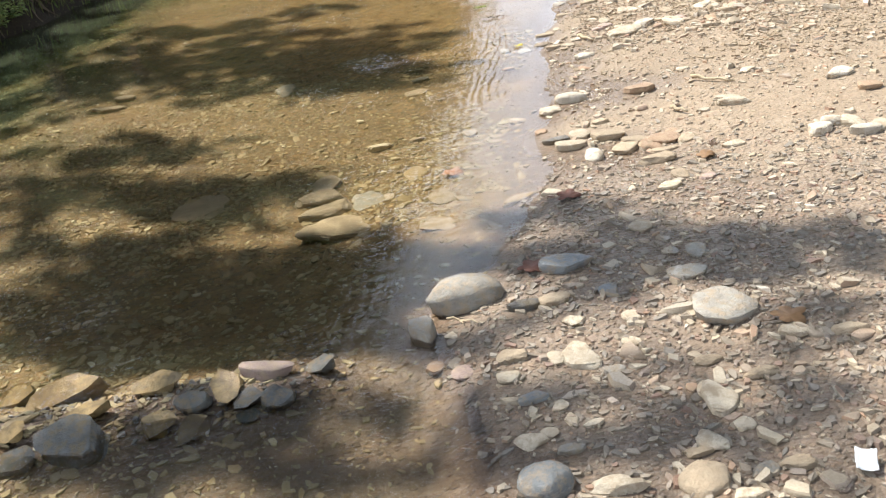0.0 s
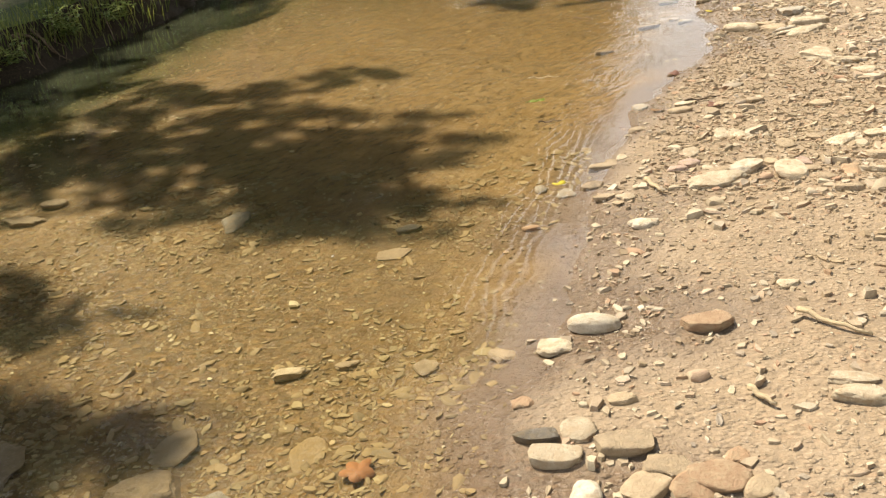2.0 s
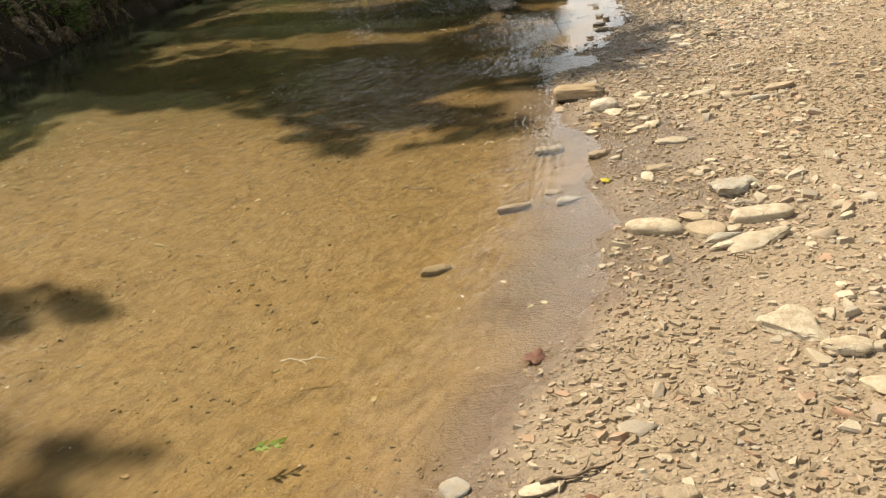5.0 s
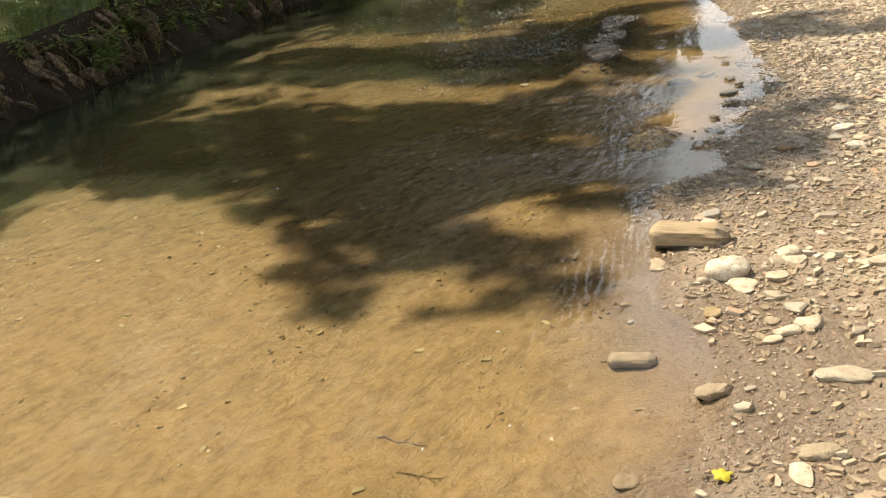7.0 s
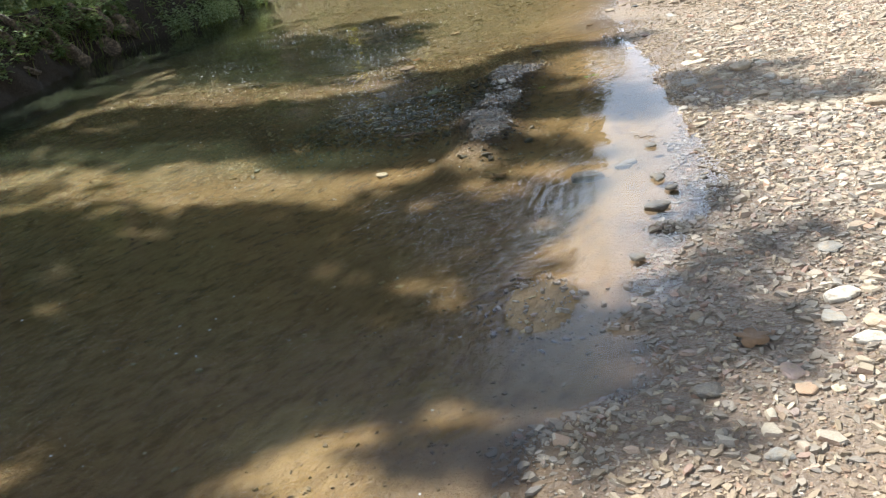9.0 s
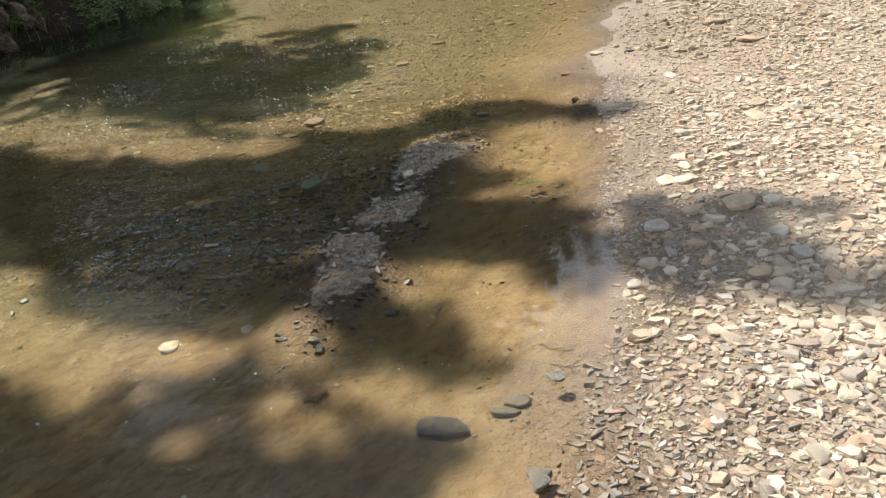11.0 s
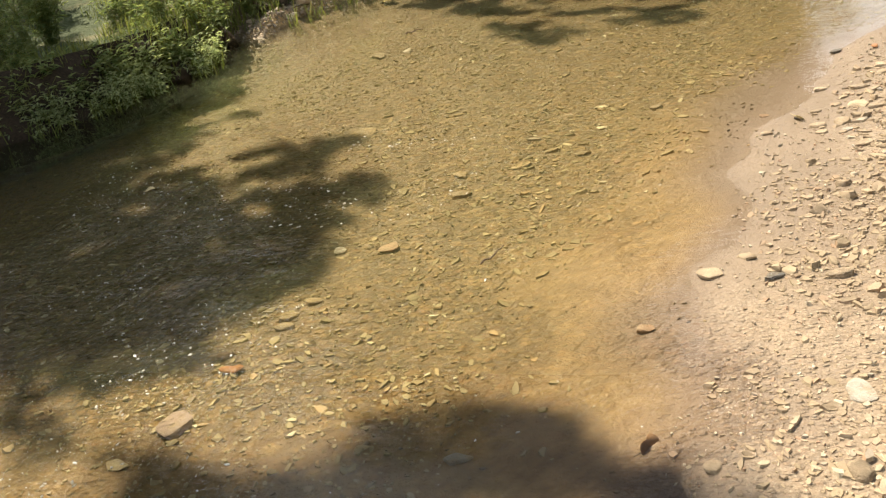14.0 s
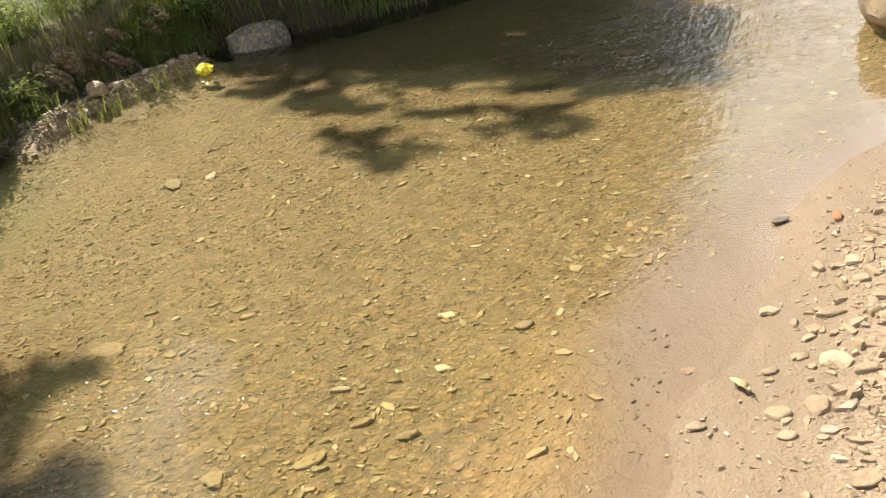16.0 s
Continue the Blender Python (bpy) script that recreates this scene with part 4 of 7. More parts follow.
spray(1.30, 11.17, 0.90, 0.14, -12, 0.8)
spray(0.20, 11.40, 1.02, 0.13, -12, 0.9)
spray(-1.27, 11.58, 1.21, 0.20, -12, 1)
spray(-1.48, 10.70, 0.79, 0.34, -42, 1)
spray(-0.94, 10.36, 0.56, 0.22, -16, 0.9)
spray(1.88, 10.18, 0.43, 0.31, -79, 0.9)
spray(1.68, 9.79, 0.40, 0.23, -12, 0.8)
spray(2.75, 9.71, 0.24, 0.23, 39, 0.7)
spray(2.47, 9.17, 0.32, 0.11, -5, 0.7)
spray(2.98, 10.24, 0.22, 0.16, 77, 0.6)
spray(2.21, 9.09, 0.19, 0.09, -4, 0.6)
spray(2.54, 9.49, 0.25, 0.16, -5, 0.6)
spray(0.97, 9.67, 0.69, 0.28, -9, 1)
spray(1.29, 10.06, 0.57, 0.38, -20, 0.9)
spray(0.30, 9.30, 0.24, 0.15, -44, 0.8)
spray(-2.62, 12.37, 0.62, 0.26, -34, 1)
spray(1.62, 9.29, 0.13, 0.07, -7, 0.6)
spray(2.13, 11.01, 0.29, 0.18, -86, 0.7)
spray(2.85, 10.69, 0.27, 0.11, 81, 0.5)
spray(1.81, 8.35, 0.16, 0.11, -2, 0.7)
spray(1.32, 8.28, 0.17, 0.05, -1, 0.6)
spray(2.22, 9.65, 0.28, 0.18, -13, 0.8)
spray(2.36, 9.25, 0.25, 0.09, -7, 0.7)
spray(2.57, 9.80, 0.25, 0.22, -20, 0.6)
spray(2.04, 9.47, 0.17, 0.11, -14, 0.6)
spray(2.83, 9.58, 0.16, 0.13, -3, 0.4)
spray(2.70, 9.14, 0.18, 0.05, -6, 0.4)
spray(1.32, 10.63, 0.40, 0.18, -19, 0.8)
spray(0.56, 10.80, 0.67, 0.22, -16, 0.9)
spray(0.78, 10.39, 0.54, 0.22, -17, 0.9)
spray(0.74, 8.41, 0.16, 0.10, -23, 0.8)
spray(0.63, 8.87, 0.30, 0.19, -49, 0.8)
spray(0.92, 8.87, 0.37, 0.15, -12, 0.8)
spray(1.44, 8.76, 0.18, 0.12, -20, 0.9)
spray(1.66, 8.50, 0.23, 0.14, -12, 0.9)
spray(1.83, 8.36, 0.13, 0.07, -8, 0.7)
spray(1.11, 9.00, 0.34, 0.16, -13, 0.9)
spray(0.52, 8.71, 0.17, 0.10, -56, 0.7)
spray(0.89, 8.54, 0.14, 0.10, -30, 0.6)
spray(1.85, 9.18, 0.14, 0.10, -19, 0.8)
spray(2.07, 9.10, 0.13, 0.09, -11, 0.5)
spray(0.06, 10.79, 0.32, 0.15, -27, 0.9)
spray(0.37, 11.14, 0.32, 0.15, -26, 0.8)
spray(-0.08, 10.36, 0.32, 0.12, -51, 0.8)
spray(1.38, 9.70, 0.26, 0.18, -32, 0.7)
spray(1.02, 9.32, 0.19, 0.11, -29, 0.8)
spray(1.56, 8.80, 0.25, 0.13, -12, 0.7)
spray(1.36, 8.98, 0.17, 0.11, -21, 0.7)
spray(1.93, 9.24, 0.19, 0.14, -14, 0.6)
spray(2.10, 9.51, 0.18, 0.14, -15, 0.6)
spray(1.67, 9.62, 0.28, 0.12, -12, 0.6)
spray(1.44, 9.48, 0.19, 0.06, -9, 0.5)
spray(0.48, 9.87, 0.39, 0.19, -23, 0.6)
spray(-0.17, 11.15, 0.24, 0.11, -30, 0.8)
spray(0.39, 11.01, 0.19, 0.10, -37, 0.8)
spray(2.26, 9.91, 0.18, 0.15, -38, 0.6)
shade_tree((-8.6, 14.6), 8.4, "large green-leaved tree shading the dark pool", 13, [(0.34, 12.09, 0.86, 0.21, -20), (-0.65, 12.15, 0.59, 0.26, -35), (1.15, 12.04, 0.23, 0.10, -26), (1.70, 11.73, 0.24, 0.11, -26), (2.08, 11.58, 0.24, 0.07, -21), (1.75, 10.33, 0.17, 0.12, -34), (1.42, 9.25, 0.21, 0.13, -19), (1.87, 9.46, 0.11, 0.08, -26), (0.12, 10.01, 0.13, 0.06, -32), (1.50, 9.14, 0.20, 0.16, -24), (1.71, 8.92, 0.12, 0.10, -26), (1.15, 8.57, 0.21, 0.12, -9), (-0.72, 9.64, 0.52, 0.25, -23), (0.17, 8.91, 0.33, 0.19, -34)])
spray(-2, 11.9, 0.6, 0.6, 0, 1)
spray(-2, 13.6, 0.5, 0.5, 0, 1)
spray(-2.6, 13.2, 0.5, 1.2, 0, 1)
spray(-3.5, 12.9, 1, 1.6, 0, 1.2)
spray(0.80, 12.90, 1.42, 0.52, -29, 1.1)
spray(-0.56, 13.35, 1.42, 0.48, -29, 1.1)
spray(1.79, 13.08, 0.63, 0.37, -57, 1.1)
spray(2.18, 12.77, 0.33, 0.20, -42, 1)
spray(1.20, 13.48, 0.83, 0.39, -37, 1.1)
spray(-1.17, 13.12, 0.95, 0.28, -26, 1)
spray(3.24, 12.19, 0.44, 0.22, -31, 0.6)
spray(3.56, 11.90, 0.24, 0.20, -68, 0.5)
spray(3.79, 11.92, 0.21, 0.16, 85, 0.6)
spray(2.24, 12.34, 0.21, 0.08, -27, 0.9)
spray(2.23, 11.85, 0.20, 0.12, -33, 1)
spray(2.16, 14.11, 0.33, 0.14, -9, 1)
spray(2.59, 13.91, 0.21, 0.11, -10, 0.9)
spray(2.93, 13.71, 0.14, 0.10, -12, 0.9)
spray(1.84, 13.88, 0.30, 0.15, -11, 1)
spray(1.49, 13.75, 0.34, 0.14, -9, 1)
spray(1.19, 13.52, 0.45, 0.16, -7, 1)
spray(1.14, 13.29, 0.54, 0.17, -5, 1)
spray(0.57, 13.16, 0.69, 0.25, -8, 0.9)
spray(2.30, 13.13, 0.22, 0.07, -4, 0.7)
spray(2.58, 12.95, 0.13, 0.04, -3, 0.5)
spray(2.30, 12.82, 0.29, 0.10, -3, 0.9)
spray(2.64, 12.78, 0.11, 0.06, -4, 0.8)
spray(2.17, 12.65, 0.24, 0.17, -12, 1)
spray(2.48, 12.54, 0.24, 0.18, -8, 1)
spray(2.01, 12.51, 0.19, 0.15, -39, 1)
spray(2.67, 12.36, 0.14, 0.11, -80, 0.8)
spray(1.07, 12.53, 0.61, 0.21, -5, 0.8)
spray(1.67, 12.09, 0.22, 0.11, -6, 1)
spray(1.13, 12.19, 0.38, 0.14, -4, 1)
spray(2.01, 11.88, 0.19, 0.14, -25, 1)
spray(1.93, 11.93, 0.14, 0.10, -22, 1)
spray(1.40, 12.05, 0.30, 0.08, 0, 0.9)
spray(2.07, 11.66, 0.15, 0.11, -18, 1)
spray(2.32, 11.76, 0.10, 0.09, -57, 0.9)
spray(2.39, 11.57, 0.18, 0.08, 2, 0.9)
spray(1.25, 11.94, 0.20, 0.04, 1, 0.6)
spray(3.18, 12.32, 0.26, 0.16, 2, 0.55)
spray(3.41, 12.16, 0.22, 0.14, 7, 0.5)
spray(3.08, 12.09, 0.15, 0.08, 2, 0.7)
spray(3.37, 12.44, 0.19, 0.09, 1, 0.9)
spray(3.54, 12.04, 0.15, 0.09, 72, 0.8)
spray(3.01, 12.60, 0.10, 0.07, -1, 0.6)
spray(3.23, 12.03, 0.17, 0.06, 2, 0.6)
spray(3.65, 12.39, 0.09, 0.07, 24, 0.6)
spray(2.14, 14.21, 0.14, 0.06, 2, 0.6)
spray(2.11, 14.03, 0.18, 0.08, 2, 0.6)
spray(2.42, 13.99, 0.15, 0.07, 4, 0.6)
spray(2.76, 13.90, 0.07, 0.04, 7, 0.6)
spray(1.73, 13.91, 0.16, 0.05, 4, 0.5)
spray(-1.10, 13.15, 2.00, 0.30, -18, 1)
spray(0.74, 12.63, 1.26, 0.34, -20, 1)
spray(-2.50, 15.33, 1.67, 0.36, -26, 0.8)
spray(-2.72, 13.00, 0.90, 0.28, -23, 1)
spray(2.05, 12.62, 0.54, 0.34, -75, 1)
spray(2.17, 13.21, 0.45, 0.30, -63, 0.9)
spray(3.29, 12.22, 0.42, 0.32, -37, 0.3)
spray(1.61, 12.65, 0.65, 0.38, -33, 1)
spray(-0.44, 13.71, 1.01, 0.26, -23, 0.9)
spray(-2.46, 13.41, 1.08, 0.24, -20, 0.9)
spray(0.58, 12.71, 0.44, 0.24, -25, 1)
spray(1.33, 12.26, 0.31, 0.11, -3, 0.9)
spray(0.95, 12.11, 0.29, 0.11, -5, 0.9)
spray(1.59, 11.89, 0.23, 0.05, 1, 0.7)
spray(1.15, 12.79, 0.47, 0.19, -7, 0.9)
spray(2.07, 12.24, 0.10, 0.07, -13, 0.5)
spray(3.14, 11.82, 0.22, 0.08, 3, 0.25)
spray(3.43, 11.84, 0.16, 0.07, 6, 0.3)
spray(1.91, 11.56, 0.10, 0.06, -11, 0.6)
spray(-0.42, 11.74, 0.54, 0.11, -17, 0.6)
spray(-1.34, 12.87, 0.52, 0.14, -24, 0.6)
spray(1.68, 11.49, 0.47, 0.15, -20, 0.8)
spray(1.42, 11.31, 0.37, 0.13, -19, 0.9)
spray(2.07, 11.29, 0.32, 0.18, -25, 0.8)
spray(0.15, 11.50, 0.95, 0.07, -15, 0.7)
spray(2.13, 11.80, 0.26, 0.10, -24, 0.8)
spray(1.63, 11.69, 0.13, 0.06, -26, 0.5)
spray(0.84, 11.51, 0.41, 0.07, -17, 0.6)
spray(0.85, 12.10, 0.23, 0.05, -20, 0.5)
spray(-0.42, 12.54, 0.29, 0.08, -22, 0.4)
spray(0.82, 12.19, 0.26, 0.10, -6, 0.9)
spray(1.27, 12.10, 0.34, 0.11, -2, 0.8)
spray(1.06, 12.02, 0.13, 0.04, -2, 0.6)
spray(1.66, 11.65, 0.09, 0.06, -15, 0.6)
spray(1.29, 11.56, 0.14, 0.05, -0, 0.4)
spray(-0.81, 12.16, 0.63, 0.19, -22, 0.45)
spray(-0.83, 11.74, 0.28, 0.10, -25, 0.6)
spray(2.61, 12.52, 0.16, 0.14, -71, 0.9)
spray(2.68, 12.21, 0.08, 0.08, -55, 0.6)
spray(2.42, 12.72, 0.26, 0.13, -4, 0.6)
spray(2.20, 14.15, 0.21, 0.07, 2, 0.8)
spray(2.47, 13.98, 0.26, 0.09, 4, 0.8)
spray(2.80, 13.84, 0.14, 0.07, 5, 0.8)
spray(1.93, 13.90, 0.34, 0.09, 4, 0.7)
spray(1.45, 13.80, 0.37, 0.09, 4, 0.7)
spray(2.32, 13.83, 0.31, 0.08, 5, 0.6)
spray(1.27, 12.33, 0.41, 0.14, -3, 0.7)
spray(1.29, 12.10, 0.26, 0.10, -2, 0.6)
spray(2.58, 12.37, 0.20, 0.12, -2, 0.8)
spray(2.33, 12.57, 0.27, 0.11, -1, 0.7)
spray(2.70, 12.53, 0.12, 0.10, -73, 0.7)
spray(1.55, 12.50, 0.23, 0.09, -5, 0.5)
spray(2.75, 12.11, 0.12, 0.12, -61, 0.8)
spray(2.79, 12.29, 0.09, 0.08, -78, 0.7)
spray(-1.47, 16.68, 1.67, 0.72, -33, 0.7)
spray(-0.32, 15.18, 1.27, 0.55, -21, 0.7)
spray(1.29, 12.28, 0.51, 0.19, -4, 0.5)
spray(1.39, 12.08, 0.45, 0.12, 1, 0.5)
spray(2.48, 12.43, 0.34, 0.14, -0, 0.7)
spray(2.69, 12.61, 0.14, 0.09, -3, 0.6)
spray(2.65, 12.16, 0.18, 0.09, 1, 0.6)
spray(3.10, 12.46, 0.16, 0.14, 11, 0.3)
spray(3.19, 12.26, 0.22, 0.12, 4, 0.4)
spray(-3.42, 18.24, 1.53, 0.37, -43, 0.6)
spray(-3.02, 18.47, 1.27, 0.37, -42, 0.5)
shade_tree((-9.0, 18.2), 8.6, "tall green-leaved tree with ragged boughs", 14, [(2.24, 12.16, 0.24, 0.14, -4), (2.50, 11.86, 0.20, 0.12, -1), (1.68, 12.31, 0.13, 0.08, -13), (2.37, 13.44, 0.33, 0.15, -6), (2.66, 13.42, 0.13, 0.11, -27), (2.32, 12.94, 0.27, 0.06, -2), (0.98, 11.90, 0.17, 0.10, -26), (1.45, 11.73, 0.26, 0.09, -1), (0.75, 12.32, 0.13, 0.06, -10), (0.16, 14.28, 0.77, 0.19, -8), (0.93, 13.82, 0.21, 0.11, -18), (2.24, 12.14, 0.24, 0.10, -26), (2.32, 13.35, 0.23, 0.12, -41), (-0.75, 14.61, 0.79, 0.23, -31), (0.30, 14.55, 0.76, 0.18, -30), (0.34, 14.02, 0.33, 0.15, -12), (0.84, 13.77, 0.29, 0.12, -3)])
spray(-2.2, 15.8, 0.5, 1.2, 0, 1)
spray(-3, 15.4, 0.9, 1.2, 0, 1.1)
spray(0.46, 16.63, 0.34, 0.15, -18, 0.95)
spray(0.29, 16.46, 0.36, 0.17, -21, 0.95)
spray(1.01, 16.09, 0.24, 0.12, -54, 0.95)
spray(0.74, 16.04, 0.34, 0.18, -21, 0.95)
spray(0.59, 15.76, 0.49, 0.26, -22, 0.95)
spray(0.16, 15.68, 0.60, 0.28, -19, 0.95)
spray(1.03, 15.44, 0.25, 0.15, -39, 0.95)
spray(-0.13, 15.45, 0.71, 0.30, -14, 0.95)
spray(0.75, 15.19, 0.43, 0.19, -10, 0.95)
spray(0.41, 14.97, 0.56, 0.20, -6, 0.95)
spray(0.07, 14.84, 0.46, 0.22, -23, 0.95)
spray(0.84, 14.85, 0.25, 0.11, -9, 0.9)
spray(0.66, 14.59, 0.36, 0.15, -6, 0.95)
spray(0.46, 14.32, 0.29, 0.14, -13, 0.9)
spray(0.14, 14.58, 0.33, 0.16, -24, 0.9)
spray(-1.71, 16.75, 0.86, 0.33, -32, 0.8)
spray(-0.47, 17.41, 0.25, 0.07, -17, 0.7)
spray(-1.26, 18.15, 0.34, 0.11, -20, 0.5)
spray(-0.98, 17.29, 0.46, 0.14, -16, 0.7)
spray(-1.85, 17.11, 0.64, 0.19, -16, 0.7)
spray(0.55, 14.08, 0.16, 0.08, -14, 0.7)
spray(0.79, 15.57, 0.35, 0.21, -34, 0.9)
spray(-0.32, 16.05, 0.87, 0.31, -17, 0.95)
spray(0.42, 15.14, 0.59, 0.27, -19, 0.95)
spray(-0.35, 15.23, 0.82, 0.38, -23, 0.95)
spray(0.80, 15.06, 0.29, 0.17, -36, 0.95)
spray(0.31, 14.68, 0.45, 0.14, -11, 0.9)
spray(-1.88, 16.56, 1.13, 0.50, -35, 1)
spray(-0.90, 14.83, 0.50, 0.20, -18, 0.9)
spray(-1.67, 17.02, 0.93, 0.40, -30, 1)
spray(-1.47, 17.29, 1.10, 0.45, -28, 0.6)
spray(-1.05, 15.98, 0.89, 0.38, -30, 0.7)
spray(-0.49, 15.07, 0.45, 0.20, -27, 0.6)
spray(-0.38, 15.10, 0.72, 0.31, -16, 0.8)
spray(0.47, 14.76, 0.45, 0.20, -9, 0.6)
spray(-1.13, 15.81, 0.65, 0.26, -18, 0.7)
spray(0.27, 14.41, 0.45, 0.11, -1, 0.5)
shade_tree((-8.5, 21.6), 8.2, "green-leaved tree leaning over the far pool", 15, [(0.54, 15.79, 0.15, 0.08, -34), (-0.38, 15.89, 0.24, 0.09, -14)])
spray(-0.6, 22.3, 1.2, 0.6, 0, 1.2)
spray(0.5, 22.2, 2, 0.9, 0, 1.3)
spray(2.6, 22.3, 2, 1, 0, 1.3)
spray(1.04, 19.06, 0.26, 0.13, -33, 1)
spray(1.42, 18.57, 0.17, 0.10, -45, 1)
spray(1.23, 18.79, 0.23, 0.11, -27, 1)
spray(1.57, 18.70, 0.15, 0.07, -24, 0.8)
spray(2.12, 18.83, 0.33, 0.13, -21, 1)
spray(2.35, 18.88, 0.13, 0.06, -26, 0.9)
spray(0.75, 19.71, 0.42, 0.18, -30, 1)
spray(0.27, 20.11, 0.50, 0.21, -34, 1)
spray(1.84, 19.20, 0.54, 0.10, -20, 1)
spray(1.41, 19.29, 0.38, 0.09, -20, 0.9)
spray(1.65, 20.80, 1.78, 0.59, -31, 1.3)
spray(0.94, 20.43, 0.89, 0.30, -29, 1.1)
spray(2.44, 19.54, 0.54, 0.22, -27, 1.1)
spray(-0.16, 20.74, 0.59, 0.23, -36, 1)
spray(2.04, 19.92, 0.88, 0.30, -27, 1.2)
spray(2.89, 19.89, 0.63, 0.33, -80, 1.1)
spray(0.07, 21.22, 0.73, 0.31, -43, 1)
spray(0.91, 22.02, 2.44, 0.42, -31, 1.3)
spray(2.76, 20.81, 0.74, 0.38, -43, 1.2)
spray(-0.20, 20.30, 0.33, 0.14, -47, 0.7)
spray(1.75, 20.34, 1.50, 0.59, -31, 1)
spray(2.58, 20.48, 0.87, 0.52, -59, 1)
spray(0.50, 20.73, 0.97, 0.37, -33, 0.8)
spray(0.99, 21.67, 2.33, 0.62, -32, 1)
spray(2.89, 19.44, 0.35, 0.23, -66, 0.7)
spray(2.69, 19.54, 0.43, 0.26, -40, 0.6)
spray(2.78, 20.34, 0.62, 0.37, -68, 0.7)
spray(1.45, 21.09, 1.22, 0.53, -39, 0.5)
spray(1.44, 19.97, 1.04, 0.26, -24, 0.6)
spray(2.28, 19.52, 0.44, 0.23, -32, 0.5)
spray(0.89, 20.59, 1.02, 0.28, -27, 0.5)
spray(2.19, 20.24, 1.06, 0.42, -31, 0.7)
shade_tree((-7.8, 26.2), 8.0, "green-leaved tree beyond the bend of the creek", 16, [(1.75, 19.74, 0.35, 0.12, -26), (1.84, 20.84, 0.29, 0.07, -29), (2.65, 19.92, 0.18, 0.06, -27), (0.73, 20.34, 0.22, 0.06, -26), (2.16, 19.40, 0.19, 0.07, -24), (1.24, 19.81, 0.14, 0.05, -26)])

# ---- wooded hills round the creek ----


def hill_top(az):
    """How high the woods stand in the sky, in degrees, by the degrees to the right of +y."""
    # from 34 to 140 degrees: unseen woods, added to hold back low sky light
    return np.interp(az, (-180, -120, -75, -50, -40, -37, -30, -27, -12, -8, -6, -3, 0, 4, 7, 16, 34, 60, 140, 180), (16, 16, 24, 30, 31, 26, 26, 31, 35, 34, 30, 27, 25, 12, 7, 8, 24, 30, 28, 16))


def build_hills():
    rnd = np.random.RandomState(5)
    azs = np.linspace(-180, 180, 181)
    rs = np.linspace(48, 96, 13)
    A, R = np.meshgrid(azs, rs)
    k = ((R - 48) / 48) ** 0.8
    X, Y = R * np.sin(np.radians(A)) + 1, R * np.cos(np.radians(A)) + 8
    Z = 2.0 + k * np.maximum(np.tan(np.radians(hill_top(A))) * 96 - 9, 0) + vnoise(A, R, 9, 4) * 3
    v = np.stack([X, Y, Z], -1).reshape(-1, 3)
    i = (np.arange(12)[:, None] * 181 + np.arange(180)[None]).ravel()
    me = tri_mesh("hillside", v, np.stack([i, i + 1, i + 182, i + 181], 1), LEAF_FAR, True)
    tagged(new("backdrop", me), "wooded green hills round the creek, the unseen right side added to block sky", "hill", kind="structure")
    n = 2600
    az, r = rnd.uniform(-180, 180, n), rnd.uniform(48, 96, n)
    kk = ((r - 48) / 48) ** 0.8
    tall = rnd.uniform(5, 10, n) * (0.4 + 0.6 * smooth(10, 20, hill_top(az)))
    z = 2.0 + kk * np.maximum(np.tan(np.radians(hill_top(az))) * 96 - 9, 0)
    pts = []
    for a, q, h, zz in zip(np.radians(az), r, tall, z):
        c = rnd.normal(size=(26, 3)) * (h * 0.22, h * 0.22, h * 0.26) + (q * math.sin(a) + 1, q * math.cos(a) + 8, zz + h * 0.62)
        pts.append(c)
    v, f = leaf_cloud(np.concatenate(pts), rnd, 2.0)
    tagged(new("far_woods", tri_mesh("far_woods", v, f, LEAF_FAR)), "dense green woods on the far hillside", "woods", kind="stuff")


build_hills()

# ---- gravel ----


def plate(rnd, worn):
    """A broken, six-cornered chip of shale: 12 corners, radius about 1."""
    a = np.sort(rnd.uniform(0, 2 * np.pi, 6) * 0.12 + np.arange(6) * np.pi / 3)
    r = rnd.uniform(0.55, 1.2, 6)
    low = np.stack([np.cos(a) * r, np.sin(a) * r, np.full(6, -1.0)], 1)
    high = low * (worn, worn, -1) + rnd.normal(size=(6, 3)) * (0.05, 0.05, 0.16)
    return np.concatenate([low, high])


PLATE_TRIS = np.array([(k, (k + 1) % 6, 6 + (k + 1) % 6) for k in range(6)] + [(k, 6 + (k + 1) % 6, 6 + k) for k in range(6)] + [(6, 6 + k, 7 + k) for k in range(1, 5)])


def cobble(rnd):
    """A worn, broken stone in three rings of six corners: bottom, waist and top."""
    a = np.arange(6) * np.pi / 3 + rnd.uniform(-0.42, 0.42, 6)
    r = rnd.uniform(0.55, 1.18, 6)
    rings = []
    for k, z in ((0.9, -1.0), (1.0, 0.3), (0.8, 1.0)):
        q = r * k * rnd.uniform(0.92, 1.08, 6)
        rings.append(np.stack([np.cos(a) * q, np.sin(a) * q, z + rnd.normal(size=6) * 0.14], 1))
    return np.concatenate(rings)


COBBLE_TRIS = np.array([t for m in range(2) for k in range(6) for t in ((m * 6 + k, m * 6 + (k + 1) % 6, m * 6 + 6 + (k + 1) % 6), (m * 6 + k, m * 6 + 6 + (k + 1) % 6, m * 6 + 6 + k))] + [(12, 12 + k, 13 + k) for k in range(1, 5)])


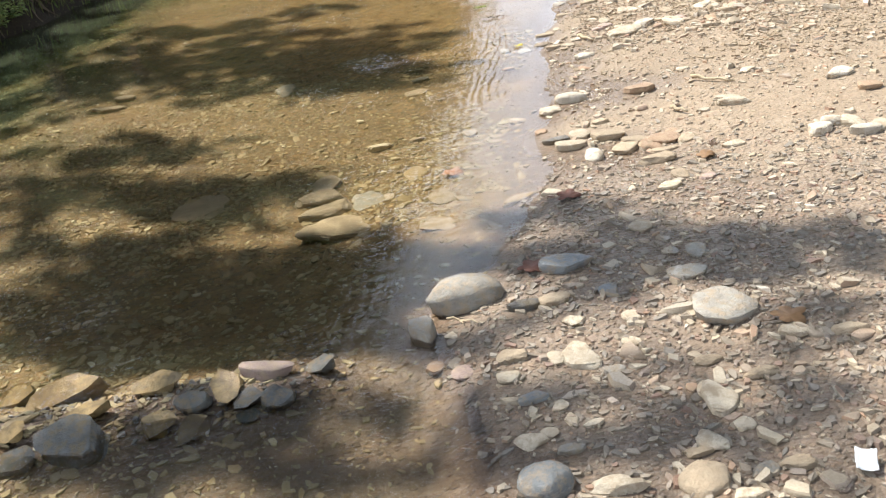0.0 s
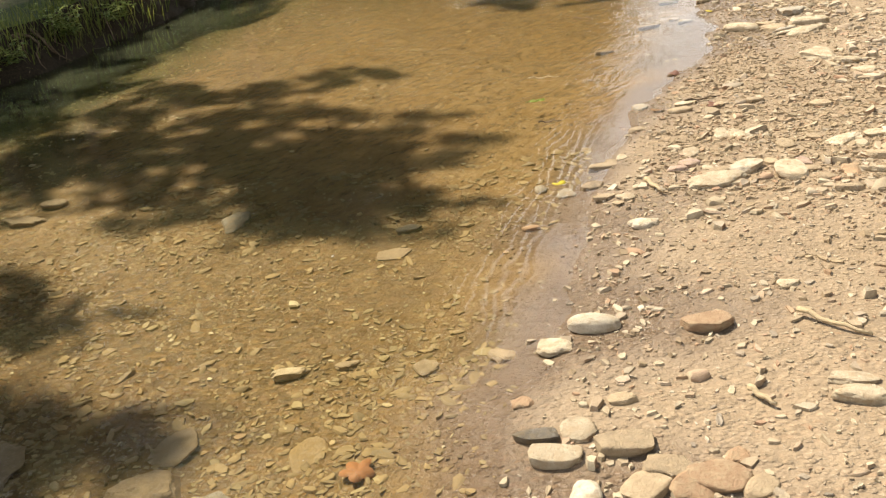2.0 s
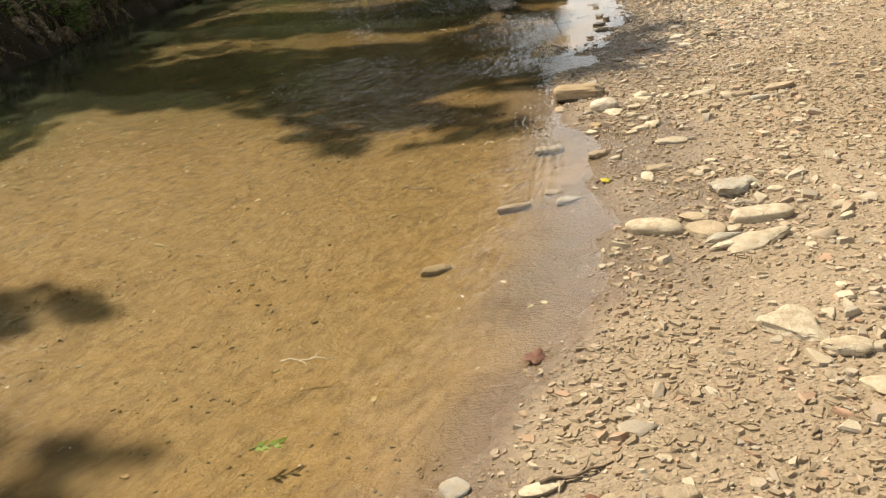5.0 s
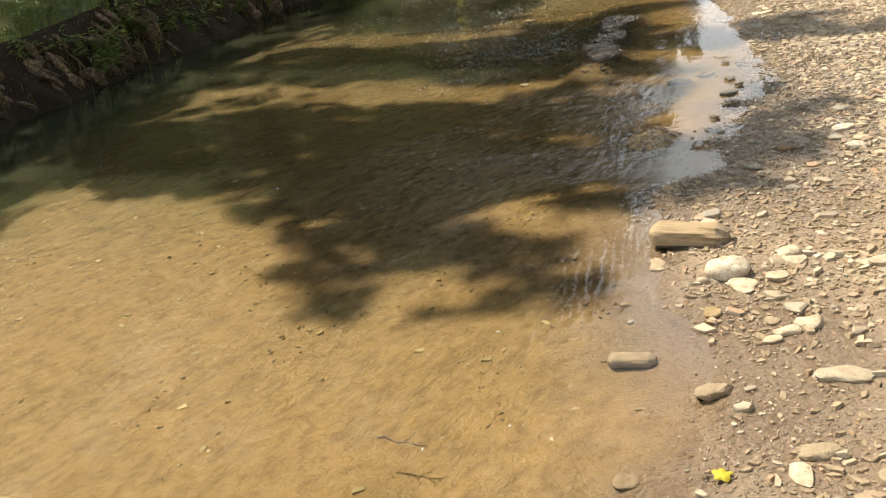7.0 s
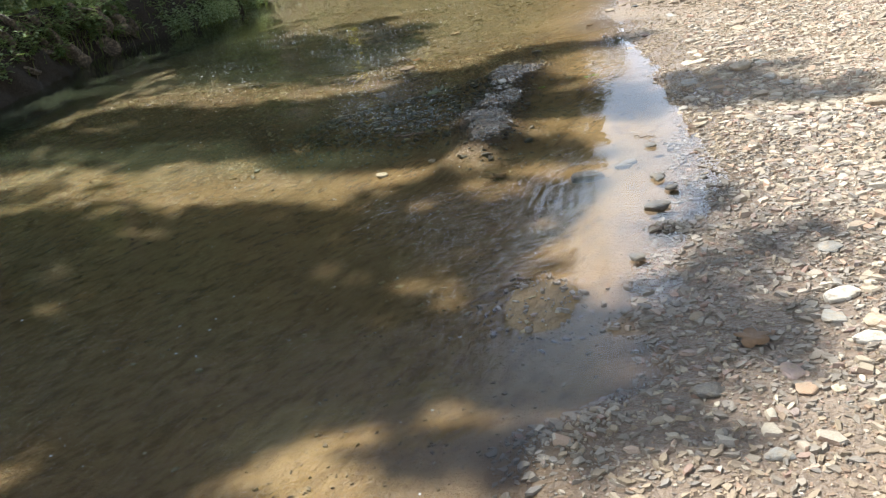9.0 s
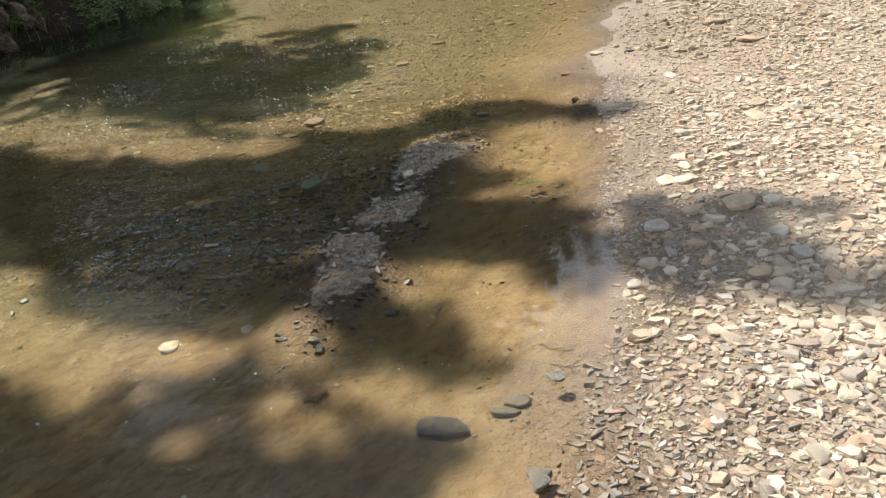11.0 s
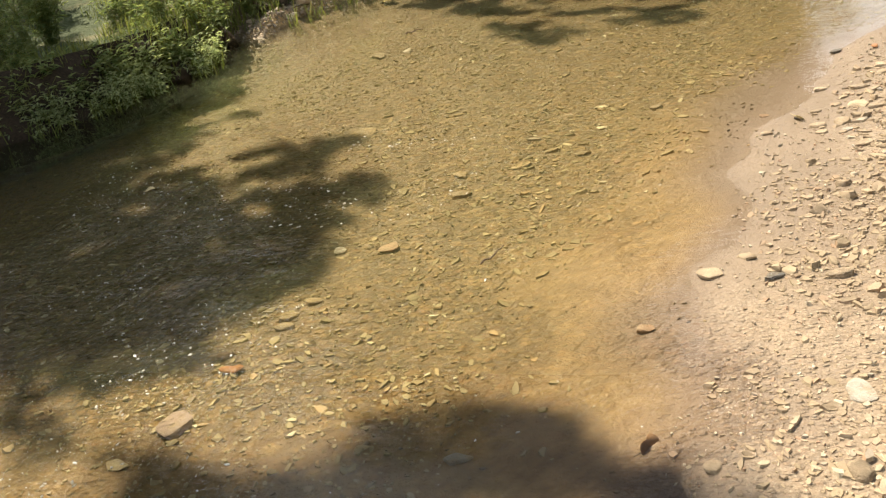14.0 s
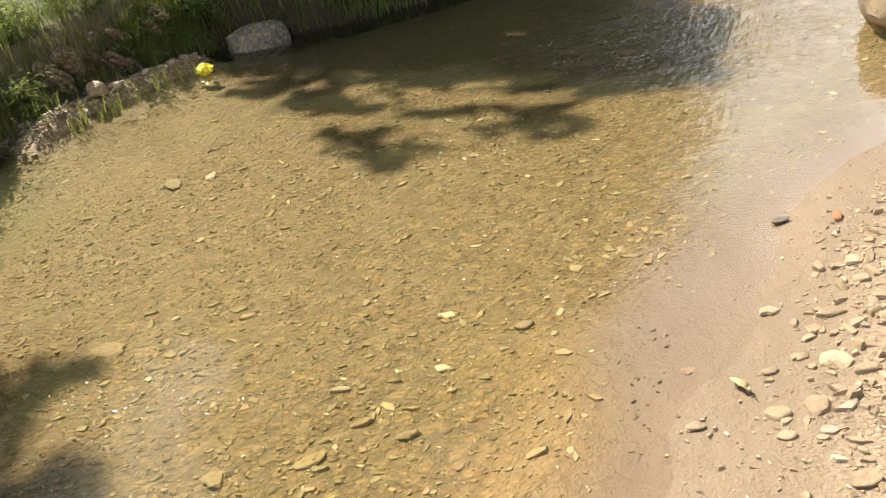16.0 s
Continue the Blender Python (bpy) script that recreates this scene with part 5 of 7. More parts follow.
def shard(rnd):
    """A thin four-cornered splinter of shale."""
    a = np.arange(4) * np.pi / 2 + rnd.uniform(-0.5, 0.5, 4)
    r = rnd.uniform(0.6, 1.15, 4)
    low = np.stack([np.cos(a) * r, np.sin(a) * r, np.full(4, -1.0)], 1)
    return np.concatenate([low, low * (0.85, 0.85, -1) + rnd.normal(size=(4, 3)) * (0.04, 0.04, 0.3)])


SHARD_TRIS = np.array([t for k in range(4) for t in ((k, (k + 1) % 4, 4 + (k + 1) % 4), (k, 4 + (k + 1) % 4, 4 + k))] + [(4, 5, 6), (4, 6, 7)])


def scatter(name, label, mat, n, box, weight, size, seed, form="plate", sink=0.3, flat=(0.22, 0.5), tilt=0.22, afloat=False):
    """Loose pebbles over a stretch of the ground, as many as weight (0 to 1) lets stay."""
    rnd = np.random.RandomState(seed)
    x, y = rnd.uniform(box[0], box[2], n), rnd.uniform(box[1], box[3], n)
    x = x + shore(y)
    keep = rnd.rand(n) < weight(x, y)
    x, y = x[keep], y[keep]
    n = len(x)
    if form == "shard":
        forms, f = np.stack([shard(rnd) for _ in range(40)]), SHARD_TRIS
    elif form == "plate":
        forms, f = np.stack([plate(rnd, rnd.uniform(0.7, 0.95)) for _ in range(40)]), PLATE_TRIS
    else:
        forms, f = np.stack([cobble(rnd) for _ in range(40)]), COBBLE_TRIS
    b = forms[rnd.randint(0, len(forms), n)]
    r = size[0] * (size[1] / size[0]) ** (rnd.rand(n) ** 1.6) * 0.5
    sc = np.stack([r * rnd.uniform(0.95, 1.5, n), r * rnd.uniform(0.42, 1.0, n), r * rnd.uniform(*flat, n)], 1)
    p = b * sc[:, None]
    for i, j, lim in ((1, 2, tilt), (0, 2, tilt), (0, 1, np.pi)):
        a = rnd.uniform(-lim, lim, n)
        c, s = np.cos(a)[:, None], np.sin(a)[:, None]
        u, w = p[..., i].copy(), p[..., j].copy()
        p[..., i], p[..., j] = u * c - w * s, u * s + w * c
    z = (np.zeros(n) if afloat else land(x, y)) + sc[:, 2] * (1 - 2 * sink)
    p += np.stack([x, y, z], 1)[:, None]
    tris = (f[None] + (np.arange(n) * len(forms[0]))[:, None, None]).reshape(-1, 3)
    me = tri_mesh(name, p.reshape(-1, 3), tris, mat, form == "worn")
    if form == "worn":
        me.set_sharp_from_angle(angle=radians(42))
    tagged(new(name, me), label, "gravel", kind="stuff")


def on_bar(x, y):
    s = x - shore(y)
    lim = 0.6 * smooth(15.2, 16.0, y)
    sandy = smooth(14.4, 15.3, y) * smooth(0.9 - lim, 0.3 - 0.5 * lim, s - 0.3 * vnoise(x, y, 0.6, 12))
    patch = smooth(0.34, 0.62, vnoise(x, y, 0.55, 8) * 0.6 + vnoise(x, y, 0.2, 9) * 0.4)
    dense = smooth(9.0, 11.0, y) * 0.75 * (1 - 0.65 * smooth(13.4, 14.2, y)) + smooth(2.0, 1.0, y) * 0.3
    fine = 1 - (0.16 + 0.24 * smooth(4.2, 3.4, y)) * smooth(1.8, 2.3, y) * smooth(7.2, 6.0, y) - 0.2 * smooth(6.0, 7.2, y) * smooth(9.4, 8.6, y) - 0.5 * smooth(2.2, 1.7, y)
    edge = 0.22 * smooth(10.8, 11.5, y)
    fine = fine * (1 - 0.5 * smooth(8.5, 8.9, y) * smooth(10.7, 10.3, y) * smooth(0.9, 0.4, s))
    return (1 - 0.8 * smooth(13.6, 14.4, y) * smooth(1.3, 0.7, s)) * fine * smooth(edge - 0.08, edge + 0.15, s) * smooth(3.6, 2.8, s) * np.clip(0.15 + 0.45 * patch + dense * smooth(0.1, 0.6, s), 0, 1) * (1 - 0.6 * sandy * smooth(0.55, 0.15, s))


def in_bed(x, y):
    s, k = x - shore(y), x - cutbank(y)
    low = smooth(15.0, 15.8, y)
    coarse = smooth(13.0, 14.4, y) * smooth(-0.25 + 0.15 * low, -0.75 + 0.3 * low, s + (0.4 - 0.2 * low) * vnoise(x, y, 0.5, 15)) + smooth(4.6, 3.0, y) * smooth(0.1, -0.8, s) * 0.75 + 0.5 * smooth(2.2, 0.9, k + 0.8 * vnoise(x, y, 0.6, 29)) * smooth(10.5, 8.5, y)
    patch = smooth(0.25, 0.6, vnoise(x, y, 0.35, 10))
    coarse = coarse + 0.55 * smooth(11.7, 12.4, y) * smooth(13.7, 13.1, y) * smooth(1.95, 1.5, x) * smooth(-0.4, 0.4, x)
    return smooth(0.02, -0.05, s) * smooth(0.0, 0.2, k) * np.clip(0.008 + 0.02 * patch + coarse * (0.55 + 0.45 * patch) + 2 * bar_ridge(x, y), 0, 1)


BAR, BED = (-0.15, -0.6, 3.3, 19.0), (-4.6, -0.6, 0.1, 21.5)  # metres from the water's edge, and along the creek
scatter("gravel", "mixed cream, tan and grey shale gravel on the bar", PEBBLE_DRY, 56000, BAR, on_bar, (0.013, 0.042), 21, sink=0.52, flat=(0.28, 0.55))
scatter("gravel", "broken cream and tan stones on the bar", PEBBLE_DRY, 8000, BAR, lambda x, y: on_bar(x, y) ** 1.6, (0.035, 0.08), 22, "worn", sink=0.5, flat=(0.22, 0.45))
scatter("gravel", "worn cream and grey pebbles on the bar", PEBBLE_DRY, 7500, BAR, lambda x, y: on_bar(x, y) ** 1.4, (0.025, 0.065), 26, "worn", sink=0.48, flat=(0.35, 0.6))
scatter("grit", "scattered grit and shale chips on the silt", PEBBLE_DRY, 60000, BAR, lambda x, y: (1 - 0.2 * smooth(1.8, 2.4, y) * smooth(8.8, 7.6, y)) * (1 - 0.35 * smooth(14.4, 15.3, y) * smooth(0.9 - 0.5 * smooth(15.2, 16.0, y), 0.3, x - shore(y))) * smooth(-0.08, 0.1, x - shore(y)) * (0.4 + 0.6 * vnoise(x, y, 0.3, 14)), (0.006, 0.02), 25, "shard", sink=0.35, flat=(0.35, 0.7))
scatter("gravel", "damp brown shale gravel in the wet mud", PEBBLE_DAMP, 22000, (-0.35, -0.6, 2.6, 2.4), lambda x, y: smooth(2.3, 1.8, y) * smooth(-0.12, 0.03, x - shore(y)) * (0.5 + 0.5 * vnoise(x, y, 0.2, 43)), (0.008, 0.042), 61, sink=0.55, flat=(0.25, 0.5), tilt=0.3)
scatter("gravel", "broken pale stones strewn over the bar", PEBBLE_DRY, 3600, (0.25, 2.4, 3.0, 8.6), lambda x, y: smooth(3.3, 4.0, y) * smooth(0.2, 0.8, x - shore(y)) * smooth(0.42, 0.62, 0.6 * vnoise(x, y, 0.5, 8) + 0.4 * vnoise(x, y, 0.2, 9)), (0.03, 0.09), 62, "worn", sink=0.4, flat=(0.2, 0.45))
scatter("gravel", "brown shale chips bedded in the damp sand", PEBBLE_SAND, 34000, (-0.1, 10.6, 1.8, 17.6), lambda x, y: smooth(10.6, 11.2, y) * smooth(-0.02 - 0.1 * smooth(14.0, 13.0, y), 0.2 - 0.18 * smooth(14.0, 13.0, y), x - shore(y) - 0.15 * smooth(15.6, 16.6, y)) * (0.25 + 0.75 * smooth(0.35, 0.6, vnoise(x, y, 0.3, 45))), (0.006, 0.042), 65, sink=0.56, flat=(0.2, 0.4), tilt=0.3)
scatter("gravel", "small wet stones standing out of the shallow pool", PEBBLE_DAMP, 2600, (-0.85, 9.0, 0.05, 11.6), lambda x, y: np.clip(0.7 * mud_flat(x, y)[0] + 0.15 * smooth(-0.03, 0.0, land(x, y)), 0, 1), (0.008, 0.036), 63, "worn", sink=0.3, flat=(0.3, 0.6))
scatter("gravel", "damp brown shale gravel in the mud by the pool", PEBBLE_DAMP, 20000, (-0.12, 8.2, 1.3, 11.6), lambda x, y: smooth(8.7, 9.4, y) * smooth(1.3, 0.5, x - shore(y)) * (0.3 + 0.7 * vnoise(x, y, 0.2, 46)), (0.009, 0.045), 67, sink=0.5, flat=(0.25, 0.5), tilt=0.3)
scatter("gravel", "close-packed cream and grey stones high on the bar", PEBBLE_DRY, 22000, (0.0, 9.0, 3.0, 14.6), lambda x, y: smooth(9.0, 10.0, y) * smooth(14.6, 13.6, y) * smooth(0.3 - 0.35 * smooth(10.6, 11.0, y) * smooth(12.6, 12.0, y), 0.9 - 0.55 * smooth(10.6, 11.0, y) * smooth(12.6, 12.0, y), x - shore(y) + 0.5 * (vnoise(x, y, 0.4, 47) - 0.5)) * (0.35 + 0.65 * smooth(0.35, 0.55, vnoise(x, y, 0.3, 48))), (0.016, 0.07), 68, "worn", sink=0.5, flat=(0.2, 0.42), tilt=0.25)
scatter("gravel", "wet grey stones level with the water along a low strip", PEBBLE_WET, 9000, (-2.6, 11.6, -0.4, 14.2), lambda x, y: 0.55 * wet_strip(x, y) * (0.3 + 0.7 * smooth(0.4, 0.6, vnoise(x, y, 0.15, 51))) + 0.8 * stony_shoal(x, y), (0.009, 0.045), 69, "worn", sink=0.45, flat=(0.3, 0.55), tilt=0.3)
scatter("gravel", "brown shale chips packed over the bar", PEBBLE_SAND, 46000, (-0.02, 2.6, 2.8, 9.6), lambda x, y: smooth(2.6, 3.6, y) * smooth(9.6, 8.8, y) * smooth(0.0, 0.25, x - shore(y)) * (0.2 + 0.8 * smooth(0.3, 0.55, vnoise(x, y, 0.35, 56))), (0.008, 0.042), 70, sink=0.5, flat=(0.25, 0.5), tilt=0.35)
scatter("gravel", "flat brown stones half sunk in the damp sand", PEBBLE_SAND, 5200, (0.08, 14.4, 1.9, 18.0), lambda x, y: smooth(14.4, 15.0, y) * smooth(0.1, 0.5, x - shore(y)) * (0.25 + 0.75 * smooth(0.4, 0.6, vnoise(x, y, 0.4, 57))), (0.014, 0.07), 71, "worn", sink=0.45, flat=(0.25, 0.5), tilt=0.3)
scatter("bed_gravel", "ochre shale chips lying loose under the water", PEBBLE_BED, 26000, (-4.4, 12.6, -0.1, 20.5), lambda x, y: in_bed(x, y) * (1 - 0.5 * smooth(15.5, 18.0, y)) * (0.35 + 0.65 * smooth(0.35, 0.6, vnoise(x, y, 0.4, 44))), (0.008, 0.05), 64, sink=0.42, flat=(0.14, 0.3), tilt=0.28)
scatter("bed_gravel", "ochre silt-coated gravel under the water", PEBBLE_BED, 90000, (-6.6, 11.0, 0.1, 21.8), in_bed, (0.006, 0.024), 23, "shard", sink=0.42, flat=(0.18, 0.42), tilt=0.3)
scatter("bed_gravel", "brown silt-coated gravel on the near bed", PEBBLE_NEAR, 28000, (-2.6, -0.6, 0.05, 4.8), lambda x, y: in_bed(x, y) * (0.3 + 0.7 * smooth(0.4, 0.6, vnoise(x, y, 0.45, 31))), (0.010, 0.04), 32, "worn", sink=0.45, flat=(0.14, 0.3))
scatter("bed_gravel", "brown shale chips bedded in the near silt", PEBBLE_NEAR, 3600, (-2.4, 0.6, -0.1, 4.7), lambda x, y: 0.25 + 0.75 * smooth(0.4, 0.6, vnoise(x, y, 0.45, 31)), (0.018, 0.07), 66, "worn", sink=0.58, flat=(0.12, 0.24), tilt=0.2)
scatter("bed_gravel", "ochre silt-coated gravel on the upper bed", PEBBLE_BED, 34000, (-4.6, -0.6, 0.1, 11.0), in_bed, (0.010, 0.040), 28, sink=0.44, flat=(0.14, 0.28), tilt=0.16)
scatter("bed_gravel", "ochre shale plates lying under the water", PEBBLE_BED, 4500, (-6.0, -0.6, 0.1, 21.5), lambda x, y: in_bed(x, y) ** 1.2 * (1 - 0.6 * smooth(14.0, 15.0, y)), (0.03, 0.07), 24, "worn", sink=0.42, flat=(0.12, 0.24), tilt=0.16)
scatter("gravel", "wet grey gravel breaking the water on low ridges", PEBBLE_WET, 46000, (-3.2, -0.2, 0.0, 14.6), lambda x, y: np.clip(bar_ridge(x, y) * 13, 0, 1), (0.008, 0.03), 29, "worn", sink=0.4, flat=(0.25, 0.5))
scatter("bed_grit", "dark specks of debris on the drowned silt", DEBRIS, 64000, BED, lambda x, y: smooth(0.0, -0.1, x - shore(y)) * smooth(0.0, 0.2, x - cutbank(y)) * smooth(0.45, 0.72, 0.5 * vnoise(x, y * 0.5, 0.3, 22) + 0.5 * vnoise(x, y, 0.12, 30)), (0.004, 0.02), 27, "shard", flat=(0.2, 0.5))
scatter("foam_flecks", "tiny pale flecks drifting on the water", FLECK, 2600, BED, lambda x, y: smooth(0.0, -0.1, x - shore(y)) * smooth(0.0, 0.3, x - cutbank(y)) * smooth(-0.02, -0.05, land(x, y)) * (0.25 + 0.75 * smooth(8.0, 9.5, y)) * smooth(0.35, 0.6, vnoise(x, y, 0.6, 33)), (0.004, 0.014), 34, "shard", sink=0.35, flat=(0.12, 0.3), afloat=True)
# glints of the shaded ripples, built as pale chips on the surface
scatter("foam_flecks", "pale flecks standing in for glints on the shaded riffle", FLECK, 2600, (-3.6, 13.6, -1.2, 16.4), lambda x, y: smooth(0.0, 0.3, x - cutbank(y)) * smooth(0.4, 0.65, vnoise(x, y, 0.3, 55)), (0.004, 0.018), 35, "shard", sink=0.35, flat=(0.12, 0.3), afloat=True)

# ---- single stones ----
STONE_RND = np.random.RandomState(41)


def slab_form(rnd, sub, sides, blunt):
    """A broken plate of shale cut along a few planes, about 1 in radius; blunt: how far the corners keep from the cuts."""
    v = ICO[sub][0] * 1.7
    start = rnd.uniform(0, 6.28)
    for k in range(sides):
        a = start + (k + rnd.uniform(-0.3, 0.3)) * 2 * math.pi / sides
        d = np.array((math.cos(a), math.sin(a), rnd.uniform(-0.35, 0.25)))
        d /= np.linalg.norm(d)
        v -= np.maximum(v @ d - rnd.uniform(0.62, 1.0), 0)[:, None] * d * blunt
    for up in (1, -1):
        for k in range(2):
            d = np.array((*rnd.uniform(-0.16, 0.16, 2), up))
            d /= np.linalg.norm(d)
            v -= np.maximum(v @ d - rnd.uniform(0.55, 0.8), 0)[:, None] * d * blunt
    return v


def stone(x, y, w, l, h, turn, kind, form="flat"):
    """One loose stone: width, length and height in metres."""
    rnd = STONE_RND
    sub = 4 if w > 0.11 else 3
    wet_slab = kind in "km"
    if form == "flat" and (wet_slab or rnd.rand() < 0.55):
        v = slab_form(rnd, sub, rnd.randint(5, 8), 1.0 if wet_slab else 0.92)
        v = v * 0.68 + ICO[sub][0] * 0.3 if not wet_slab else v
        rough, pit = 0.05, 0.015
    else:
        v = ICO[sub][0].copy()
        if form == "round":
            v /= ((np.abs(v) ** 2.3).sum(1) ** (1 / 2.3))[:, None]
        else:
            rim, way = np.hypot(v[:, 0], v[:, 1]) + 1e-6, np.arctan2(v[:, 1], v[:, 0])
            a = rnd.uniform(0, 6.28, 4)
            edge = 1 + 0.10 * np.cos(2 * way + a[0]) + 0.13 * np.cos(3 * way + a[1]) + 0.07 * np.cos(5 * way + a[2]) + 0.03 * np.cos(9 * way + a[3])
            v[:, :2] *= (rim ** 0.45 * edge / rim)[:, None]
            v[:, 2] = np.sign(v[:, 2]) * np.abs(v[:, 2]) ** 0.75 + v[:, :2] @ rnd.uniform(-0.25, 0.25, 2)
        for k in range(4 if form == "round" else 9):
            d = rnd.normal(size=3) * ((1, 1, 0.45) if form == "round" else (0.5, 0.5, 0.6) if k > 5 else (1, 1, 0.2))
            d /= np.linalg.norm(d)
            reach = (v @ d).max()
            v -= np.maximum(v @ d - reach * (rnd.uniform(0.8, 0.97) if form == "round" else rnd.uniform(0.7, 0.95)), 0)[:, None] * d * 0.94
        rough, pit = (0.05 if form == "round" else 0.11), 0.03
    o = rnd.uniform(0, 50, 3)
    wob = np.array([noise.fractal(Vector(q * 1.5 + o), 1.0, 2.0, 4) for q in v])
    pits = np.array([noise.fractal(Vector(q * 5 + o), 1.0, 2.0, 3) for q in v])
    v = v * (1 + rough * wob[:, None]) * (1 + pit * pits[:, None])
    v = (v - v.min(0)) / (v.max(0) - v.min(0)) - 0.5
    v = v * (w * 1.04, l * 1.04, h * 1.2)
    me = tri_mesh("stone", v, ICO[sub][1], STONES[kind], True)
    me.set_sharp_from_angle(angle=radians(32))
    z = float(land(x, y))
    ob = new("stone", me)
    tip, lift = ((rnd.uniform(4, 20), rnd.uniform(-20, 4)), 0.4) if wet_slab else ((rnd.uniform(-6, 6), rnd.uniform(-6, 6)), 0.2)
    stand = z + h * lift
    if kind == "d" and -0.05 < z < 0.0:
        stand = max(stand, 0.016 - 0.5 * h)
    ob.matrix_world = pose(x, y, stand, *tip, turn)
    size = "large" if w > 0.17 else "small" if w < 0.07 else "fist-sized"
    where = "under shallow water" if z < -0.03 else "at the water's edge" if z < 0.02 else "on the gravel bar"
    shape = {"round": "rounded stone", "upright": "upright shard of stone"}.get(form, "flat stone")
    tagged(ob, f"{size} {STONE_WORDS[kind]} {shape} {where}", "stone", "loose stones along the creek")


stone(0.59, 1.18, 0.235, 0.14, 0.108, 1, "g", "round")
stone(0.93, 1.28, 0.174, 0.089, 0.042, 4, "b")
stone(1.27, 1.10, 0.116, 0.065, 0.028, -5, "g")
stone(1.30, 0.87, 0.175, 0.157, 0.042, 0, "g")
stone(0.87, 0.77, 0.097, 0.127, 0.023, 9, "c")
stone(1.17, 0.51, 0.091, 0.137, 0.022, 9, "c")
stone(0.70, 0.30, 0.126, 0.106, 0.063, -9, "b", "round")
stone(1.04, 0.23, 0.113, 0.107, 0.027, -7, "t")
stone(0.86, 0.26, 0.132, 0.059, 0.032, -10, "c")
stone(0.69, 0.46, 0.084, 0.052, 0.020, -1, "c")
stone(1.10, 0.36, 0.072, 0.068, 0.017, -11, "c")
stone(0.45, 1.03, 0.085, 0.085, 0.085, -1, "g", "upright")
stone(0.85, 1.07, 0.103, 0.063, 0.025, 3, "t")
stone(0.89, 0.94, 0.070, 0.055, 0.017, -5, "c")
stone(1.05, 0.92, 0.050, 0.055, 0.012, 4, "c")
stone(1.44, 0.72, 0.084, 0.061, 0.020, 1, "c")
stone(1.57, 0.68, 0.098, 0.044, 0.023, -11, "t")
stone(1.19, 0.66, 0.078, 0.040, 0.019, 1, "t")
stone(0.81, 0.78, 0.050, 0.059, 0.012, -5, "c")
stone(0.69, 0.82, 0.087, 0.062, 0.021, -2, "t")
stone(0.67, 0.73, 0.065, 0.050, 0.016, -5, "c")
stone(0.55, 0.81, 0.063, 0.056, 0.015, 4, "p")
stone(0.48, 0.88, 0.065, 0.064, 0.016, -1, "o")
stone(1.22, 1.47, 0.075, 0.080, 0.018, -8, "c")
stone(1.34, 1.24, 0.067, 0.081, 0.016, 0, "g")
stone(1.27, 1.27, 0.037, 0.056, 0.009, 6, "g")
stone(1.02, 1.08, 0.059, 0.072, 0.014, -4, "b")
stone(1.19, 0.40, 0.051, 0.053, 0.012, -6, "c")
stone(1.29, 0.57, 0.091, 0.041, 0.022, -2, "t")
stone(0.72, 0.62, 0.081, 0.037, 0.020, 10, "b")
stone(0.78, 0.58, 0.047, 0.047, 0.011, 11, "c")
stone(0.80, 0.52, 0.035, 0.052, 0.008, 3, "c")
stone(0.74, 0.48, 0.043, 0.040, 0.010, 9, "c")
stone(0.85, 0.49, 0.054, 0.024, 0.013, 8, "c")
stone(0.78, 0.41, 0.069, 0.031, 0.017, -3, "g")
stone(1.25, 0.24, 0.082, 0.038, 0.020, -9, "t")
stone(1.18, 0.24, 0.068, 0.044, 0.016, 3, "g")
stone(1.12, 0.17, 0.078, 0.035, 0.019, 1, "c")
stone(1.06, 0.33, 0.069, 0.032, 0.016, -3, "t")
stone(1.12, 0.57, 0.036, 0.047, 0.009, -6, "o")
stone(1.02, 0.80, 0.054, 0.043, 0.013, -2, "c")
stone(0.95, 0.69, 0.061, 0.043, 0.015, 0, "g")
stone(-0.01, 0.93, 0.159, 0.072, 0.048, -5, "p")
stone(0.14, 0.94, 0.104, 0.064, 0.025, -5, "k")
stone(-0.12, 0.87, 0.091, 0.137, 0.022, -1, "m")
stone(0.03, 0.81, 0.105, 0.088, 0.025, 8, "k")
stone(-0.05, 0.83, 0.082, 0.096, 0.020, 1, "k")
stone(-0.21, 0.83, 0.108, 0.077, 0.026, -5, "k")
stone(-0.33, 0.94, 0.166, 0.085, 0.040, -5, "m")
stone(-0.63, 1.02, 0.242, 0.109, 0.058, -1, "m")
stone(-0.51, 0.85, 0.130, 0.068, 0.031, -7, "m")
stone(-0.53, 0.73, 0.202, 0.162, 0.049, -7, "k")
stone(-0.81, 1.08, 0.136, 0.096, 0.033, 0, "m")
stone(-0.70, 0.78, 0.087, 0.076, 0.021, -10, "m")
stone(-0.30, 0.77, 0.100, 0.093, 0.024, 0, "m")
stone(-0.66, 0.70, 0.102, 0.082, 0.025, -3, "k")
stone(-0.05, 0.77, 0.065, 0.040, 0.016, 4, "k")
stone(-0.20, 0.75, 0.098, 0.090, 0.023, 5, "m")
stone(0.53, 1.00, 0.040, 0.045, 0.010, 4, "c")
stone(0.76, 1.06, 0.102, 0.049, 0.025, 4, "d")
stone(1.27, 2.99, 0.159, 0.079, 0.054, 3, "w", "round")
stone(1.15, 2.89, 0.120, 0.083, 0.029, 10, "c")
stone(0.99, 2.90, 0.093, 0.075, 0.022, 2, "t")
stone(1.21, 2.46, 0.093, 0.082, 0.022, 8, "c")
stone(1.15, 2.37, 0.132, 0.079, 0.032, 2, "c")
stone(1.32, 2.40, 0.142, 0.085, 0.034, 5, "t")
